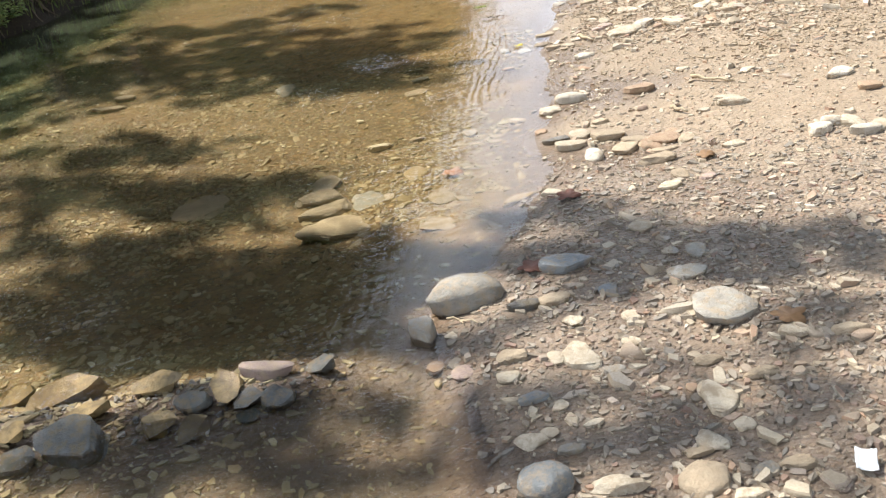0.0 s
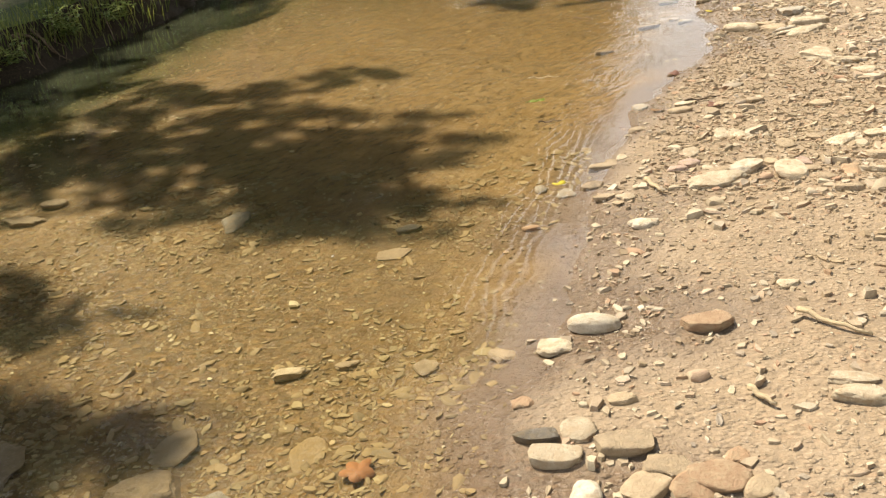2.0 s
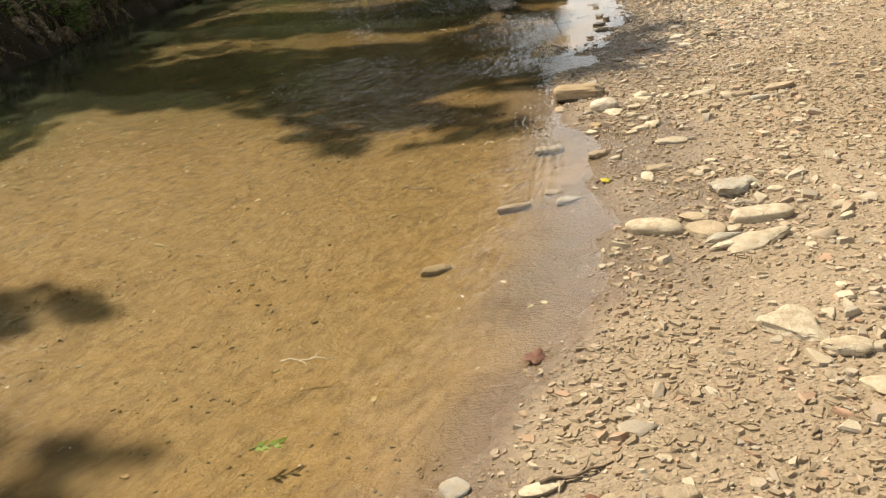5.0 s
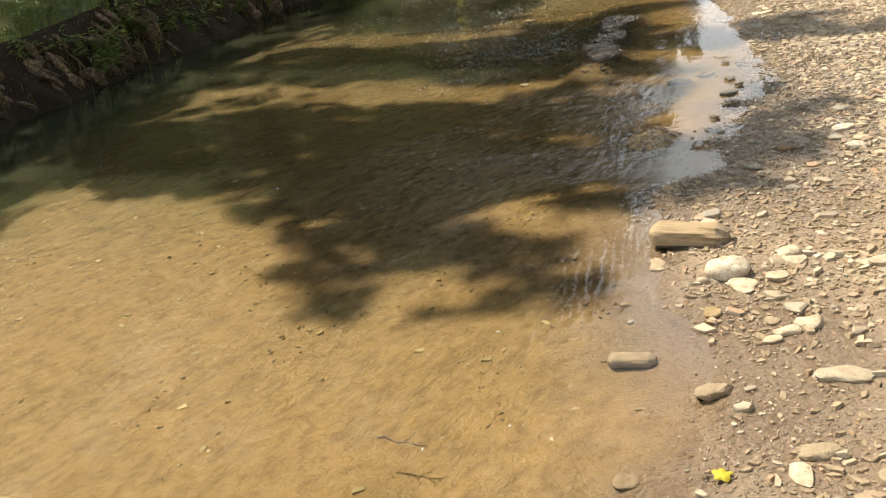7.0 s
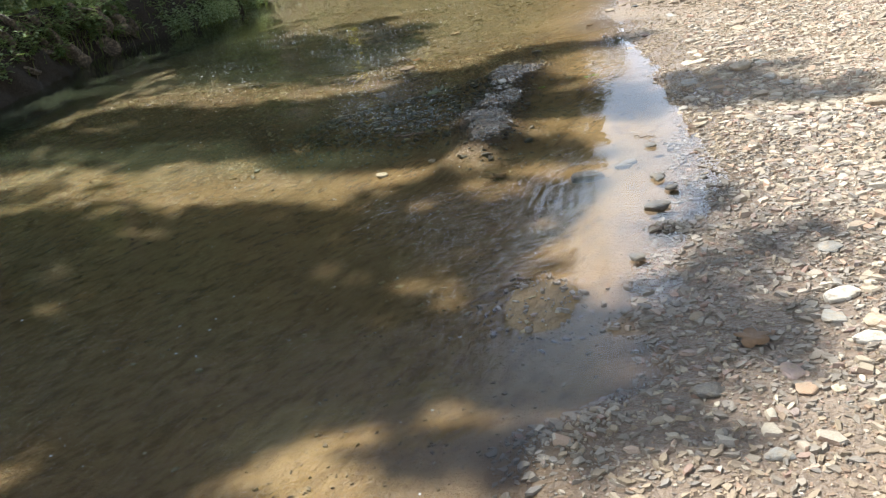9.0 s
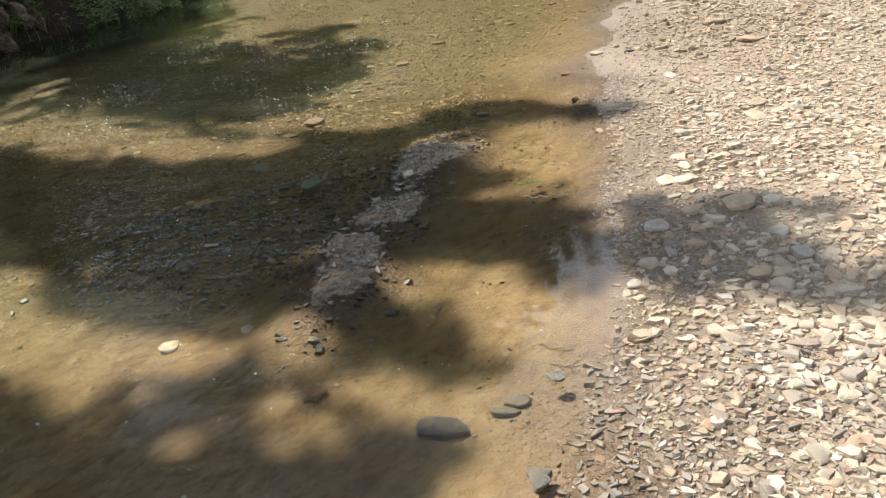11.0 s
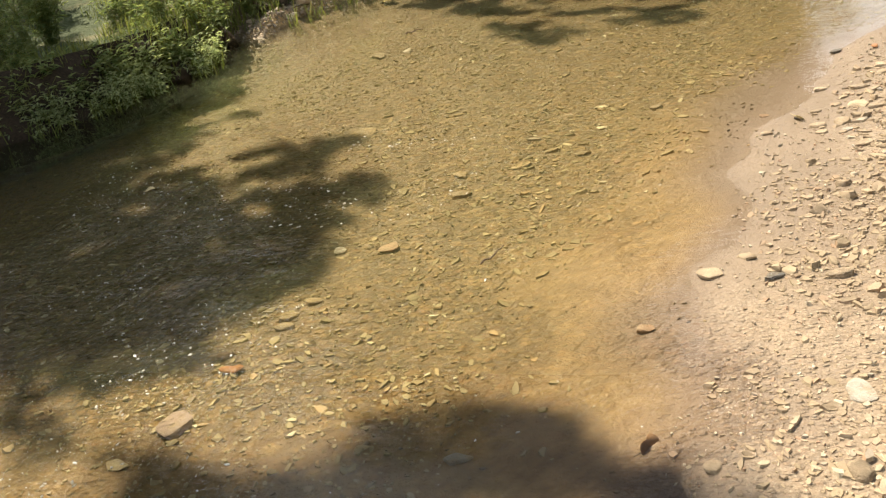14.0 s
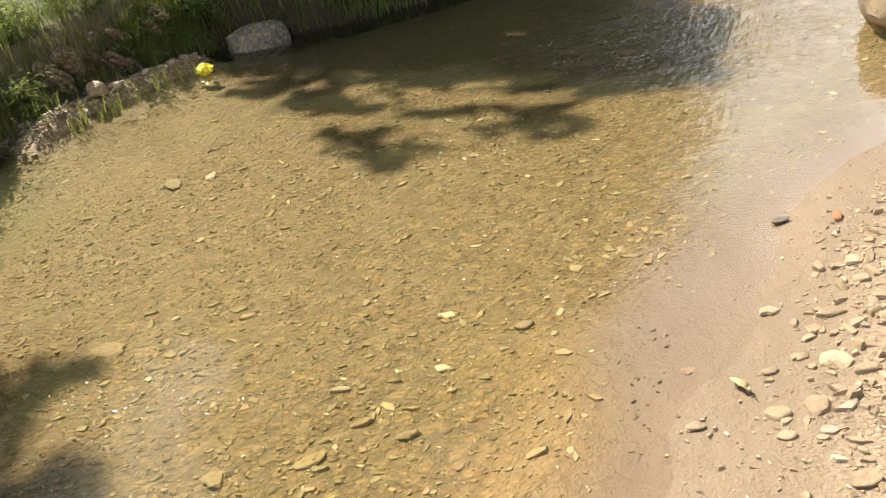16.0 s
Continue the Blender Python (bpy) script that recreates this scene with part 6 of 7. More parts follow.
stone(1.22, 2.22, 0.075, 0.103, 0.038, -4, "w", "round")
stone(1.36, 2.25, 0.120, 0.111, 0.029, 0, "t")
stone(1.46, 2.24, 0.096, 0.117, 0.023, 17, "o")
stone(1.42, 2.32, 0.13, 0.10, 0.022, 12, "t")
stone(1.53, 2.27, 0.15, 0.10, 0.026, -14, "o")
stone(1.61, 2.23, 0.09, 0.06, 0.016, 25, "t")
stone(1.50, 2.16, 0.13, 0.05, 0.016, 3, "t")
stone(1.58, 2.34, 0.08, 0.05, 0.014, 40, "o")
stone(1.44, 2.06, 0.158, 0.071, 0.038, 0, "t")
stone(1.48, 1.87, 0.068, 0.080, 0.016, 10, "t")
stone(1.41, 1.77, 0.092, 0.056, 0.022, 9, "c")
stone(1.56, 1.80, 0.062, 0.043, 0.015, 11, "p")
stone(1.33, 2.59, 0.080, 0.046, 0.019, 5, "t")
stone(1.60, 2.95, 0.149, 0.103, 0.036, 8, "o")
stone(1.92, 2.54, 0.154, 0.069, 0.037, -4, "c")
stone(2.08, 2.02, 0.10, 0.075, 0.04, 24, "w")
stone(2.15, 2.07, 0.09, 0.06, 0.045, -16, "w", "round")
stone(2.21, 2.04, 0.085, 0.11, 0.035, 8, "c")
stone(2.22, 1.94, 0.12, 0.07, 0.04, -4, "w")
stone(2.29, 1.96, 0.10, 0.09, 0.03, 31, "c")
stone(2.44, 2.65, 0.15, 0.09, 0.035, 12, "w")
stone(2.47, 2.41, 0.10, 0.08, 0.03, -9, "o")
stone(1.92, 2.63, 0.130, 0.059, 0.020, -3, "c")
stone(1.75, 2.06, 0.093, 0.042, 0.019, 0, "c")
stone(1.06, 2.61, 0.062, 0.044, 0.015, -1, "o")
stone(1.10, 2.45, 0.118, 0.053, 0.028, -3, "d")
stone(0.26, 2.25, 0.144, 0.182, 0.011, -2, "g")
stone(0.05, 2.55, 0.150, 0.162, 0.012, 7, "n")
stone(0.05, 2.36, 0.232, 0.131, 0.045, -1, "n")
stone(0.08, 2.20, 0.238, 0.115, 0.04, 17, "t")
stone(0.12, 2.02, 0.305, 0.220, 0.045, 10, "t")
stone(0.47, 2.49, 0.107, 0.139, 0.009, 7, "y")
stone(0.57, 2.18, 0.112, 0.127, 0.02, 11, "y")
stone(0.55, 1.91, 0.177, 0.160, 0.014, 0, "n")
stone(0.87, 1.96, 0.160, 0.072, 0.02, 16, "y")
stone(0.31, 2.90, 0.125, 0.056, 0.030, 14, "c")
stone(0.49, 2.93, 0.080, 0.049, 0.019, 11, "t")
stone(0.75, 2.88, 0.078, 0.080, 0.019, 5, "t")
stone(0.52, 3.71, 0.137, 0.093, 0.011, 14, "n")
stone(-0.27, 4.11, 0.128, 0.179, 0.031, 12, "g")
stone(-0.50, 2.45, 0.257, 0.258, 0.021, 10, "n")
stone(-1.37, 4.53, 0.131, 0.101, 0.031, 16, "n")
stone(-1.42, 4.32, 0.222, 0.100, 0.033, 9, "n")
stone(0.34, 2.28, 0.051, 0.076, 0.004, 3, "t")
stone(1.90, 4.52, 0.076, 0.093, 0.018, 7, "c")
stone(1.96, 4.50, 0.058, 0.083, 0.014, 0, "c")
stone(2.60, 5.69, 0.185, 0.177, 0.044, -1, "c")
stone(2.36, 4.32, 0.172, 0.078, 0.026, 11, "c")
stone(1.88, 3.16, 0.073, 0.054, 0.017, 13, "c")
stone(2.13, 2.95, 0.083, 0.056, 0.020, 17, "c")
stone(1.92, 4.11, 0.148, 0.117, 0.036, 16, "w")
stone(1.80, 4.00, 0.243, 0.109, 0.044, 8, "c")
stone(2.08, 4.03, 0.129, 0.194, 0.031, -2, "c")
stone(2.03, 4.16, 0.052, 0.078, 0.012, 7, "t")
stone(2.15, 4.12, 0.060, 0.090, 0.014, 17, "p")
stone(2.16, 4.03, 0.075, 0.047, 0.018, 14, "t")
stone(2.19, 3.93, 0.073, 0.069, 0.018, 7, "t")
stone(2.30, 3.98, 0.075, 0.112, 0.018, 6, "o")
stone(2.40, 3.98, 0.109, 0.051, 0.026, 0, "c")
stone(2.44, 4.13, 0.124, 0.067, 0.030, 0, "t")
stone(2.24, 3.80, 0.109, 0.049, 0.026, -2, "t")
stone(2.26, 4.40, 0.066, 0.081, 0.016, 17, "t")
stone(2.49, 4.36, 0.085, 0.077, 0.020, 10, "c")
stone(2.13, 4.34, 0.082, 0.086, 0.020, 0, "t")
stone(1.90, 4.58, 0.062, 0.071, 0.015, 5, "c")
stone(1.97, 4.54, 0.062, 0.092, 0.015, -3, "c")
stone(1.74, 4.34, 0.072, 0.100, 0.017, 0, "c")
stone(1.68, 4.42, 0.066, 0.054, 0.016, 13, "c")
stone(1.63, 3.99, 0.065, 0.035, 0.016, 11, "c")
stone(1.66, 4.18, 0.086, 0.060, 0.021, 7, "p")
stone(1.72, 4.22, 0.095, 0.072, 0.023, 2, "p")
stone(1.80, 4.10, 0.126, 0.057, 0.023, 11, "t")
stone(1.78, 4.16, 0.044, 0.052, 0.011, 18, "c")
stone(1.09, 4.20, 0.050, 0.075, 0.025, 6, "g", "round")
stone(1.20, 4.11, 0.077, 0.079, 0.019, -2, "g")
stone(1.31, 4.14, 0.103, 0.066, 0.025, -3, "n")
stone(1.43, 3.93, 0.072, 0.065, 0.017, -2, "c")
stone(1.49, 4.03, 0.052, 0.039, 0.013, 18, "c")
stone(1.40, 3.88, 0.047, 0.042, 0.011, 8, "t")
stone(1.35, 3.95, 0.096, 0.043, 0.023, 15, "t")
stone(1.48, 3.68, 0.117, 0.058, 0.028, 0, "w")
stone(1.06, 3.81, 0.076, 0.045, 0.018, 1, "o")
stone(1.59, 5.11, 0.076, 0.079, 0.018, 12, "g")
stone(1.80, 5.06, 0.097, 0.047, 0.023, 17, "c")
stone(1.77, 4.95, 0.120, 0.054, 0.026, 3, "t")
stone(1.95, 4.98, 0.065, 0.068, 0.016, -2, "t")
stone(2.13, 4.98, 0.087, 0.061, 0.021, 16, "t")
stone(2.39, 4.83, 0.096, 0.095, 0.023, 2, "t")
stone(1.55, 4.78, 0.093, 0.042, 0.019, 13, "t")
stone(2.72, 5.55, 0.155, 0.104, 0.037, 0, "c")
stone(2.74, 5.33, 0.099, 0.132, 0.024, 12, "c")
stone(2.69, 6.35, 0.274, 0.123, 0.032, 15, "c")
stone(2.76, 6.58, 0.255, 0.115, 0.043, 13, "c")
stone(1.36, 4.36, 0.128, 0.058, 0.030, 4, "t")
stone(1.40, 4.40, 0.048, 0.072, 0.012, 13, "t")
stone(1.45, 4.42, 0.048, 0.059, 0.012, -1, "c")
stone(0.55, 3.92, 0.104, 0.053, 0.025, 3, "d")
stone(1.88, 4.81, 0.054, 0.065, 0.013, 5, "c")
stone(2.54, 6.50, 0.134, 0.164, 0.032, 16, "t")
stone(2.58, 6.40, 0.145, 0.065, 0.035, -1, "g")
stone(2.56, 6.34, 0.112, 0.051, 0.025, 16, "c")
stone(2.63, 6.48, 0.076, 0.055, 0.018, 14, "c")
stone(2.52, 6.64, 0.099, 0.117, 0.024, 18, "t")
stone(2.74, 6.89, 0.197, 0.147, 0.047, 3, "g")
stone(1.82, 7.08, 0.158, 0.071, 0.036, 0, "n")
stone(2.00, 7.18, 0.069, 0.061, 0.016, 0, "n")
stone(2.06, 7.04, 0.119, 0.062, 0.029, 14, "g")
# brown plant litter, built as a flat stone
stone(2.26, 7.54, 0.126, 0.076, 0.030, 18, "n")
stone(2.38, 8.28, 0.156, 0.123, 0.072, 6, "w", "round")
stone(2.42, 8.17, 0.099, 0.111, 0.024, 1, "c")
stone(2.62, 8.34, 0.088, 0.115, 0.021, 15, "c")
stone(2.59, 7.89, 0.093, 0.076, 0.022, 15, "c")
stone(2.91, 8.25, 0.128, 0.057, 0.027, -2, "c")
stone(3.11, 8.14, 0.114, 0.058, 0.027, 0, "n")
stone(3.17, 8.03, 0.123, 0.064, 0.030, 14, "g")
stone(3.31, 8.17, 0.180, 0.081, 0.031, 15, "t")
stone(3.18, 7.72, 0.060, 0.090, 0.014, 2, "o")
stone(2.62, 7.59, 0.162, 0.073, 0.023, 1, "c")
stone(2.49, 7.24, 0.117, 0.053, 0.026, 5, "t")
stone(2.43, 7.15, 0.057, 0.085, 0.014, 7, "c")
stone(2.64, 7.14, 0.077, 0.076, 0.018, -2, "t")
stone(2.73, 7.26, 0.068, 0.061, 0.016, 15, "c")
stone(2.90, 6.84, 0.072, 0.061, 0.017, 7, "c")
stone(3.30, 9.71, 0.124, 0.186, 0.030, 13, "t")
stone(3.98, 10.28, 0.101, 0.152, 0.024, 0, "c")
stone(1.48, 6.54, 0.130, 0.058, 0.027, 18, "n")
stone(2.61, 8.38, 0.087, 0.077, 0.044, 20, "c", "round")
stone(2.51, 7.86, 0.092, 0.052, 0.022, 10, "c")
stone(2.36, 8.71, 0.084, 0.091, 0.020, 24, "c")
stone(2.29, 8.72, 0.088, 0.071, 0.021, 18, "t")
stone(2.37, 8.81, 0.097, 0.072, 0.023, 22, "g")
stone(2.14, 8.42, 0.066, 0.099, 0.016, 3, "t")
stone(2.54, 8.22, 0.074, 0.071, 0.018, 3, "c")
stone(2.48, 7.93, 0.051, 0.047, 0.012, 19, "t")
stone(2.46, 7.81, 0.066, 0.034, 0.016, 9, "c")
stone(3.09, 9.76, 0.106, 0.059, 0.025, 8, "w")
stone(3.03, 9.65, 0.065, 0.097, 0.016, 0, "g")
stone(3.13, 9.59, 0.068, 0.064, 0.016, 19, "t")
stone(2.62, 9.33, 0.097, 0.066, 0.023, 8, "d")
stone(2.86, 9.29, 0.054, 0.057, 0.013, 15, "o")
stone(2.94, 9.28, 0.039, 0.041, 0.009, -2, "c")
stone(2.85, 9.39, 0.056, 0.083, 0.013, 7, "p")
stone(3.09, 9.51, 0.098, 0.051, 0.024, -2, "w")
stone(3.15, 10.09, 0.082, 0.083, 0.020, 17, "g")
stone(3.79, 11.55, 0.13, 0.085, 0.041, 6, "t")
stone(2.41, 11.26, 0.154, 0.070, 0.037, -2, "d")
stone(2.58, 11.33, 0.089, 0.040, 0.020, -2, "d")
stone(2.70, 11.01, 0.063, 0.036, 0.015, 8, "d")
stone(2.53, 10.22, 0.059, 0.056, 0.014, -2, "d")
stone(2.51, 9.86, 0.046, 0.041, 0.011, 0, "d")
stone(2.66, 9.75, 0.045, 0.065, 0.011, 6, "t")
stone(1.09, 13.44, 0.087, 0.131, 0.021, 7, "g")
stone(1.34, 11.76, 0.065, 0.092, 0.016, 10, "w")
stone(1.61, 11.83, 0.041, 0.062, 0.010, 10, "w")
stone(3.36, 11.99, 0.080, 0.079, 0.019, 9, "t")
stone(3.01, 12.09, 0.066, 0.073, 0.016, 15, "c")
stone(3.52, 12.12, 0.064, 0.096, 0.015, 4, "g")
stone(3.08, 12.04, 0.043, 0.056, 0.010, 7, "c")
stone(2.96, 11.97, 0.053, 0.051, 0.013, 20, "w")
stone(3.19, 11.64, 0.057, 0.067, 0.014, 4, "c")
stone(2.97, 11.64, 0.064, 0.065, 0.015, 6, "t")
stone(3.61, 11.85, 0.105, 0.047, 0.025, 6, "g")
stone(3.05, 12.36, 0.089, 0.070, 0.021, 12, "g")
stone(3.39, 11.39, 0.045, 0.052, 0.011, 0, "w")
stone(3.41, 11.54, 0.093, 0.042, 0.021, 1, "p")
stone(3.14, 11.37, 0.044, 0.041, 0.010, 11, "c")
stone(3.48, 11.30, 0.065, 0.045, 0.016, 4, "c")
stone(1.20, 14.07, 0.121, 0.137, 0.029, 17, "p")
stone(3.47, 12.27, 0.078, 0.081, 0.019, 19, "g")
stone(3.11, 12.77, 0.079, 0.074, 0.019, 14, "c")
stone(3.59, 13.66, 0.093, 0.085, 0.022, 20, "n")
stone(3.56, 13.49, 0.079, 0.114, 0.019, 13, "t")
stone(3.16, 13.02, 0.044, 0.066, 0.011, 5, "w")
stone(3.19, 12.92, 0.049, 0.074, 0.012, 14, "c")
stone(3.37, 13.53, 0.059, 0.063, 0.014, 13, "c")
stone(3.17, 12.76, 0.086, 0.073, 0.021, 18, "c")
stone(3.36, 12.50, 0.115, 0.109, 0.028, 7, "t")
stone(3.48, 12.52, 0.073, 0.066, 0.018, 9, "w")
stone(3.19, 12.46, 0.085, 0.060, 0.020, 23, "t")
stone(3.51, 12.81, 0.096, 0.043, 0.023, 10, "g")
stone(3.13, 12.60, 0.059, 0.034, 0.014, 14, "c")
stone(3.41, 13.12, 0.088, 0.040, 0.021, 26, "c")
stone(2.91, 12.64, 0.039, 0.030, 0.009, 10, "p")
stone(1.97, 13.04, 0.052, 0.056, 0.013, 7, "g")
stone(3.56, 15.31, 0.14, 0.12, 0.043, 21, "n")
stone(3.71, 14.84, 0.110, 0.139, 0.026, 17, "o")
stone(3.21, 14.24, 0.062, 0.092, 0.015, 18, "g")
stone(2.81, 14.88, 0.081, 0.056, 0.019, 10, "t")
stone(3.01, 14.84, 0.066, 0.041, 0.016, 19, "d")
stone(3.20, 14.85, 0.083, 0.043, 0.020, 9, "n")
stone(2.63, 14.61, 0.057, 0.043, 0.014, 15, "o")
stone(1.28, 14.74, 0.079, 0.053, 0.019, 26, "y")
stone(1.30, 14.67, 0.087, 0.041, 0.021, 10, "y")
stone(1.34, 14.85, 0.072, 0.049, 0.017, 16, "y")
stone(1.65, 15.81, 0.095, 0.063, 0.023, 33, "y")
stone(1.48, 15.29, 0.086, 0.080, 0.021, 32, "o")
stone(1.13, 14.48, 0.096, 0.043, 0.023, 20, "o")
stone(3.19, 13.93, 0.050, 0.066, 0.025, 27, "n", "round")
stone(2.96, 13.71, 0.078, 0.043, 0.019, 25, "p")
stone(2.89, 13.77, 0.041, 0.043, 0.010, 21, "t")
stone(2.87, 13.94, 0.047, 0.046, 0.011, 30, "n")
stone(3.30, 13.76, 0.057, 0.050, 0.014, 14, "n")
stone(2.84, 13.51, 0.044, 0.066, 0.011, 30, "t")
stone(2.20, 13.98, 0.081, 0.036, 0.019, 11, "g")
stone(1.25, 15.29, 0.054, 0.061, 0.013, 31, "w")
stone(3.36, 16.37, 0.085, 0.084, 0.020, 21, "t")
stone(3.19, 16.15, 0.063, 0.056, 0.015, 16, "n")
stone(2.98, 16.12, 0.053, 0.033, 0.013, 21, "n")
stone(3.22, 16.66, 0.063, 0.051, 0.015, 16, "t")
stone(3.33, 16.53, 0.043, 0.052, 0.010, 24, "n")
stone(3.39, 16.61, 0.091, 0.041, 0.019, 8, "n")
stone(3.50, 16.90, 0.067, 0.051, 0.016, 17, "t")
stone(3.35, 15.89, 0.073, 0.046, 0.017, 26, "n")
stone(3.29, 16.18, 0.072, 0.071, 0.017, 27, "n")
stone(3.20, 16.06, 0.052, 0.032, 0.012, 10, "t")
stone(3.43, 16.32, 0.067, 0.035, 0.016, 11, "n")
stone(3.19, 16.34, 0.047, 0.028, 0.011, 26, "n")
stone(3.30, 16.08, 0.040, 0.030, 0.010, 13, "g")
stone(2.97, 16.39, 0.041, 0.036, 0.010, 6, "o")
stone(1.58, 16.03, 0.072, 0.080, 0.017, 22, "y")
stone(1.86, 16.11, 0.105, 0.061, 0.008, 15, "y")
stone(0.75, 16.79, 0.144, 0.113, 0.012, 22, "y")
stone(1.85, 16.46, 0.069, 0.031, 0.016, 16, "c")
stone(2.15, 16.21, 0.078, 0.035, 0.018, 17, "y")
stone(2.34, 16.06, 0.039, 0.037, 0.009, 15, "o")
stone(3.32, 17.25, 0.065, 0.034, 0.016, 12, "d")
stone(2.44, 16.75, 0.070, 0.045, 0.017, 26, "n")
stone(1.98, 16.28, 0.072, 0.032, 0.017, 21, "y")
stone(0.16, 18.49, 0.119, 0.178, 0.028, 24, "t")
stone(0.38, 18.56, 0.072, 0.107, 0.017, 26, "w")
stone(2.61, 11.38, 0.081, 0.057, 0.020, 7, "d")
stone(2.70, 10.99, 0.055, 0.083, 0.013, 24, "d")
stone(2.66, 10.68, 0.111, 0.067, 0.027, 22, "d")
stone(2.74, 10.86, 0.061, 0.058, 0.015, 14, "d")
stone(2.72, 11.42, 0.052, 0.050, 0.013, 15, "d")
stone(2.73, 9.04, 0.070, 0.040, 0.017, 4, "g")
stone(2.30, 8.00, 0.062, 0.058, 0.015, 20, "y")
stone(2.30, 7.95, 0.051, 0.029, 0.012, 6, "o")
stone(2.03, 8.02, 0.024, 0.024, 0.012, 14, "g", "round")
stone(2.02, 8.14, 0.054, 0.025, 0.013, 5, "y")

# ---- driftwood, twigs and fallen leaves ----


def driftwood(x, y, length, width, height, turn, mat, name, label, split=0.0):
    """A weathered chunk of wood with a broken end and grooves along the grain."""
    rnd = np.random.RandomState(int(x * 1000))
    n, sides = 22, 20
    verts, faces = [], []
    for i in range(n):
        k = i / (n - 1)
        end = min(1.0, 4.5 * k + 0.6, 4.5 * (1 - k) + 0.45)
        for j in range(sides):
            a = 2 * math.pi * j / sides
            c, s = math.cos(a), math.sin(a)
            g = 1 + 0.22 * noise.noise(Vector((k * 2.2, c * 3, s * 3 + x * 9))) + 0.14 * noise.noise(Vector((k * 1.0, c * 9, s * 9 + y * 7)))
            jut = (0.10 * noise.noise(Vector((7, c * 5, s * 5))) if k > 0.9 else 0.03 * noise.noise(Vector((2, c * 4, s * 4))) if k < 0.1 else 0)
            flat = abs(c) ** 0.7 * math.copysign(1, c), abs(s) ** 0.7 * math.copysign(1, s)
            verts.append(((k - 0.5 + jut) * length, flat[0] * width * 0.5 * end * g, flat[1] * height * 0.5 * end * g + 0.02 * math.sin(3 * k) * height))
    for i in range(n - 1):
        for j in range(sides):
            q = (j + 1) % sides
            faces.append((i * sides + j, i * sides + q, (i + 1) * sides + q, (i + 1) * sides + j))
    wood = tagged(new(name), label, "driftwood")

    def piece(title, chosen, stuff, out=1.0):
        used = sorted({k for f in chosen for k in f})
        at = {k: i for i, k in enumerate(used)}
        me = mesh_of(title, [(verts[k][0], verts[k][1] * out, verts[k][2] * out) for k in used], [tuple(at[k] for k in f) for f in chosen], stuff, True)
        me.set_sharp_from_angle(angle=radians(40))
        return part(title, me, wood)

    tail = (n - 4) * sides
    piece("body", faces[:tail] + [tuple(range(sides))[::-1]], mat)
    piece("broken_end", faces[tail:] + [tuple((n - 1) * sides + j for j in range(sides))], GREY_WOOD)
    rind = [f for i, f in enumerate(faces) if 2 * sides < i < tail - sides and 0.56 < ((i % sides) + 0.5) / sides < 0.9]
    piece("bark", rind, BARK, 1.025)
    wood.matrix_world = pose(x, y, float(land(x, y)) + height * 0.38, 4, -2, turn)


driftwood(2.27, 8.58, 0.30, 0.11, 0.085, -16, DRIFT, "driftwood", "bleached chunk of split log at the water's edge")
stone(2.36, 6.57, 0.23, 0.11, 0.055, -16, "c", "round")
driftwood(2.03, 7.78, 0.15, 0.06, 0.04, -8, GREY_WOOD, "driftwood", "small grey wood block lying in the shallow pool")


def stick(x, y, length, turn, thick, mat, label, bend=0.045, forks=0, lift=0.0):
    rnd = np.random.RandomState(int(abs(x * 731 + y * 97)))
    pts = [Vector((length * (k / 6 - 0.5), bend * length * math.sin(k * 0.7 + x), 0.006 * math.sin(k * 2.0))) for k in range(7)]
    verts, faces = tube(pts, np.linspace(thick, thick * 0.5, 7), 6)
    for i in range(forks):
        p = pts[2 + i % 4]
        a = rnd.uniform(0.4, 0.9) * (1 if i % 2 else -1)
        q = [p, p + Vector((math.cos(a), math.sin(a), 0.1)) * length * 0.16, p + Vector((math.cos(a * 1.3), math.sin(a * 1.3), 0.16)) * length * 0.32]
        v2, f2 = tube(q, (thick * 0.6, thick * 0.45, thick * 0.25), 5)
        faces += [tuple(k + len(verts) for k in f) for f in f2]
        verts += v2
    ob = new("stick", mesh_of("stick", verts, faces, mat, True))
    ob.matrix_world = pose(x, y, max(float(land(x, y)), lift) + thick * 1.3 + 0.004, 0, 0, turn)
    tagged(ob, label, "stick")


PALE_WOOD = wood_material("pale_stick", (0.50, 0.41, 0.28), (0.42, 0.33, 0.21))
stick(1.94, 2.89, 0.22, -38, 0.009, PALE_WOOD, "pale bleached stick lying on the gravel bar")
stick(1.68, 2.56, 0.09, -50, 0.010, PALE_WOOD, "short pale stick on the gravel bar")
stick(2.58, 12.72, 0.10, 2, 0.004, PALE_WOOD, "thin tan twig floating on the pool", lift=-0.004)
stick(2.71, 11.58, 0.10, -20, 0.003, ROOT, "forked brown twig in the shallows", forks=4, lift=-0.004)
stick(0.58, 1.05, 0.12, -20, 0.004, PALE_WOOD, "thin pale twig beside the boulder", forks=1)
stick(1.55, 4.0, 0.14, -62, 0.012, PALE_WOOD, "stubby pale branch end on the stones")
stick(1.37, 7.32, 0.16, -10, 0.004, ROOT, "thin dark twig resting on the silt", forks=3)
stick(1.09, 5.82, 0.18, 5, 0.004, PALE_WOOD, "thin straw-coloured twig on the silt", forks=2)
stick(1.47, 12.07, 0.17, 14, 0.006, ROOT, "dark forked twig caught on the gravel", forks=4, lift=-0.004)
stick(0.40, 18.72, 0.16, 55, 0.006, ROOT, "dark twig lying on the stream bed", forks=1)
stick(2.66, 13.08, 0.10, 0, 0.004, PALE_WOOD, "thin tan twig in the pool", lift=-0.004)
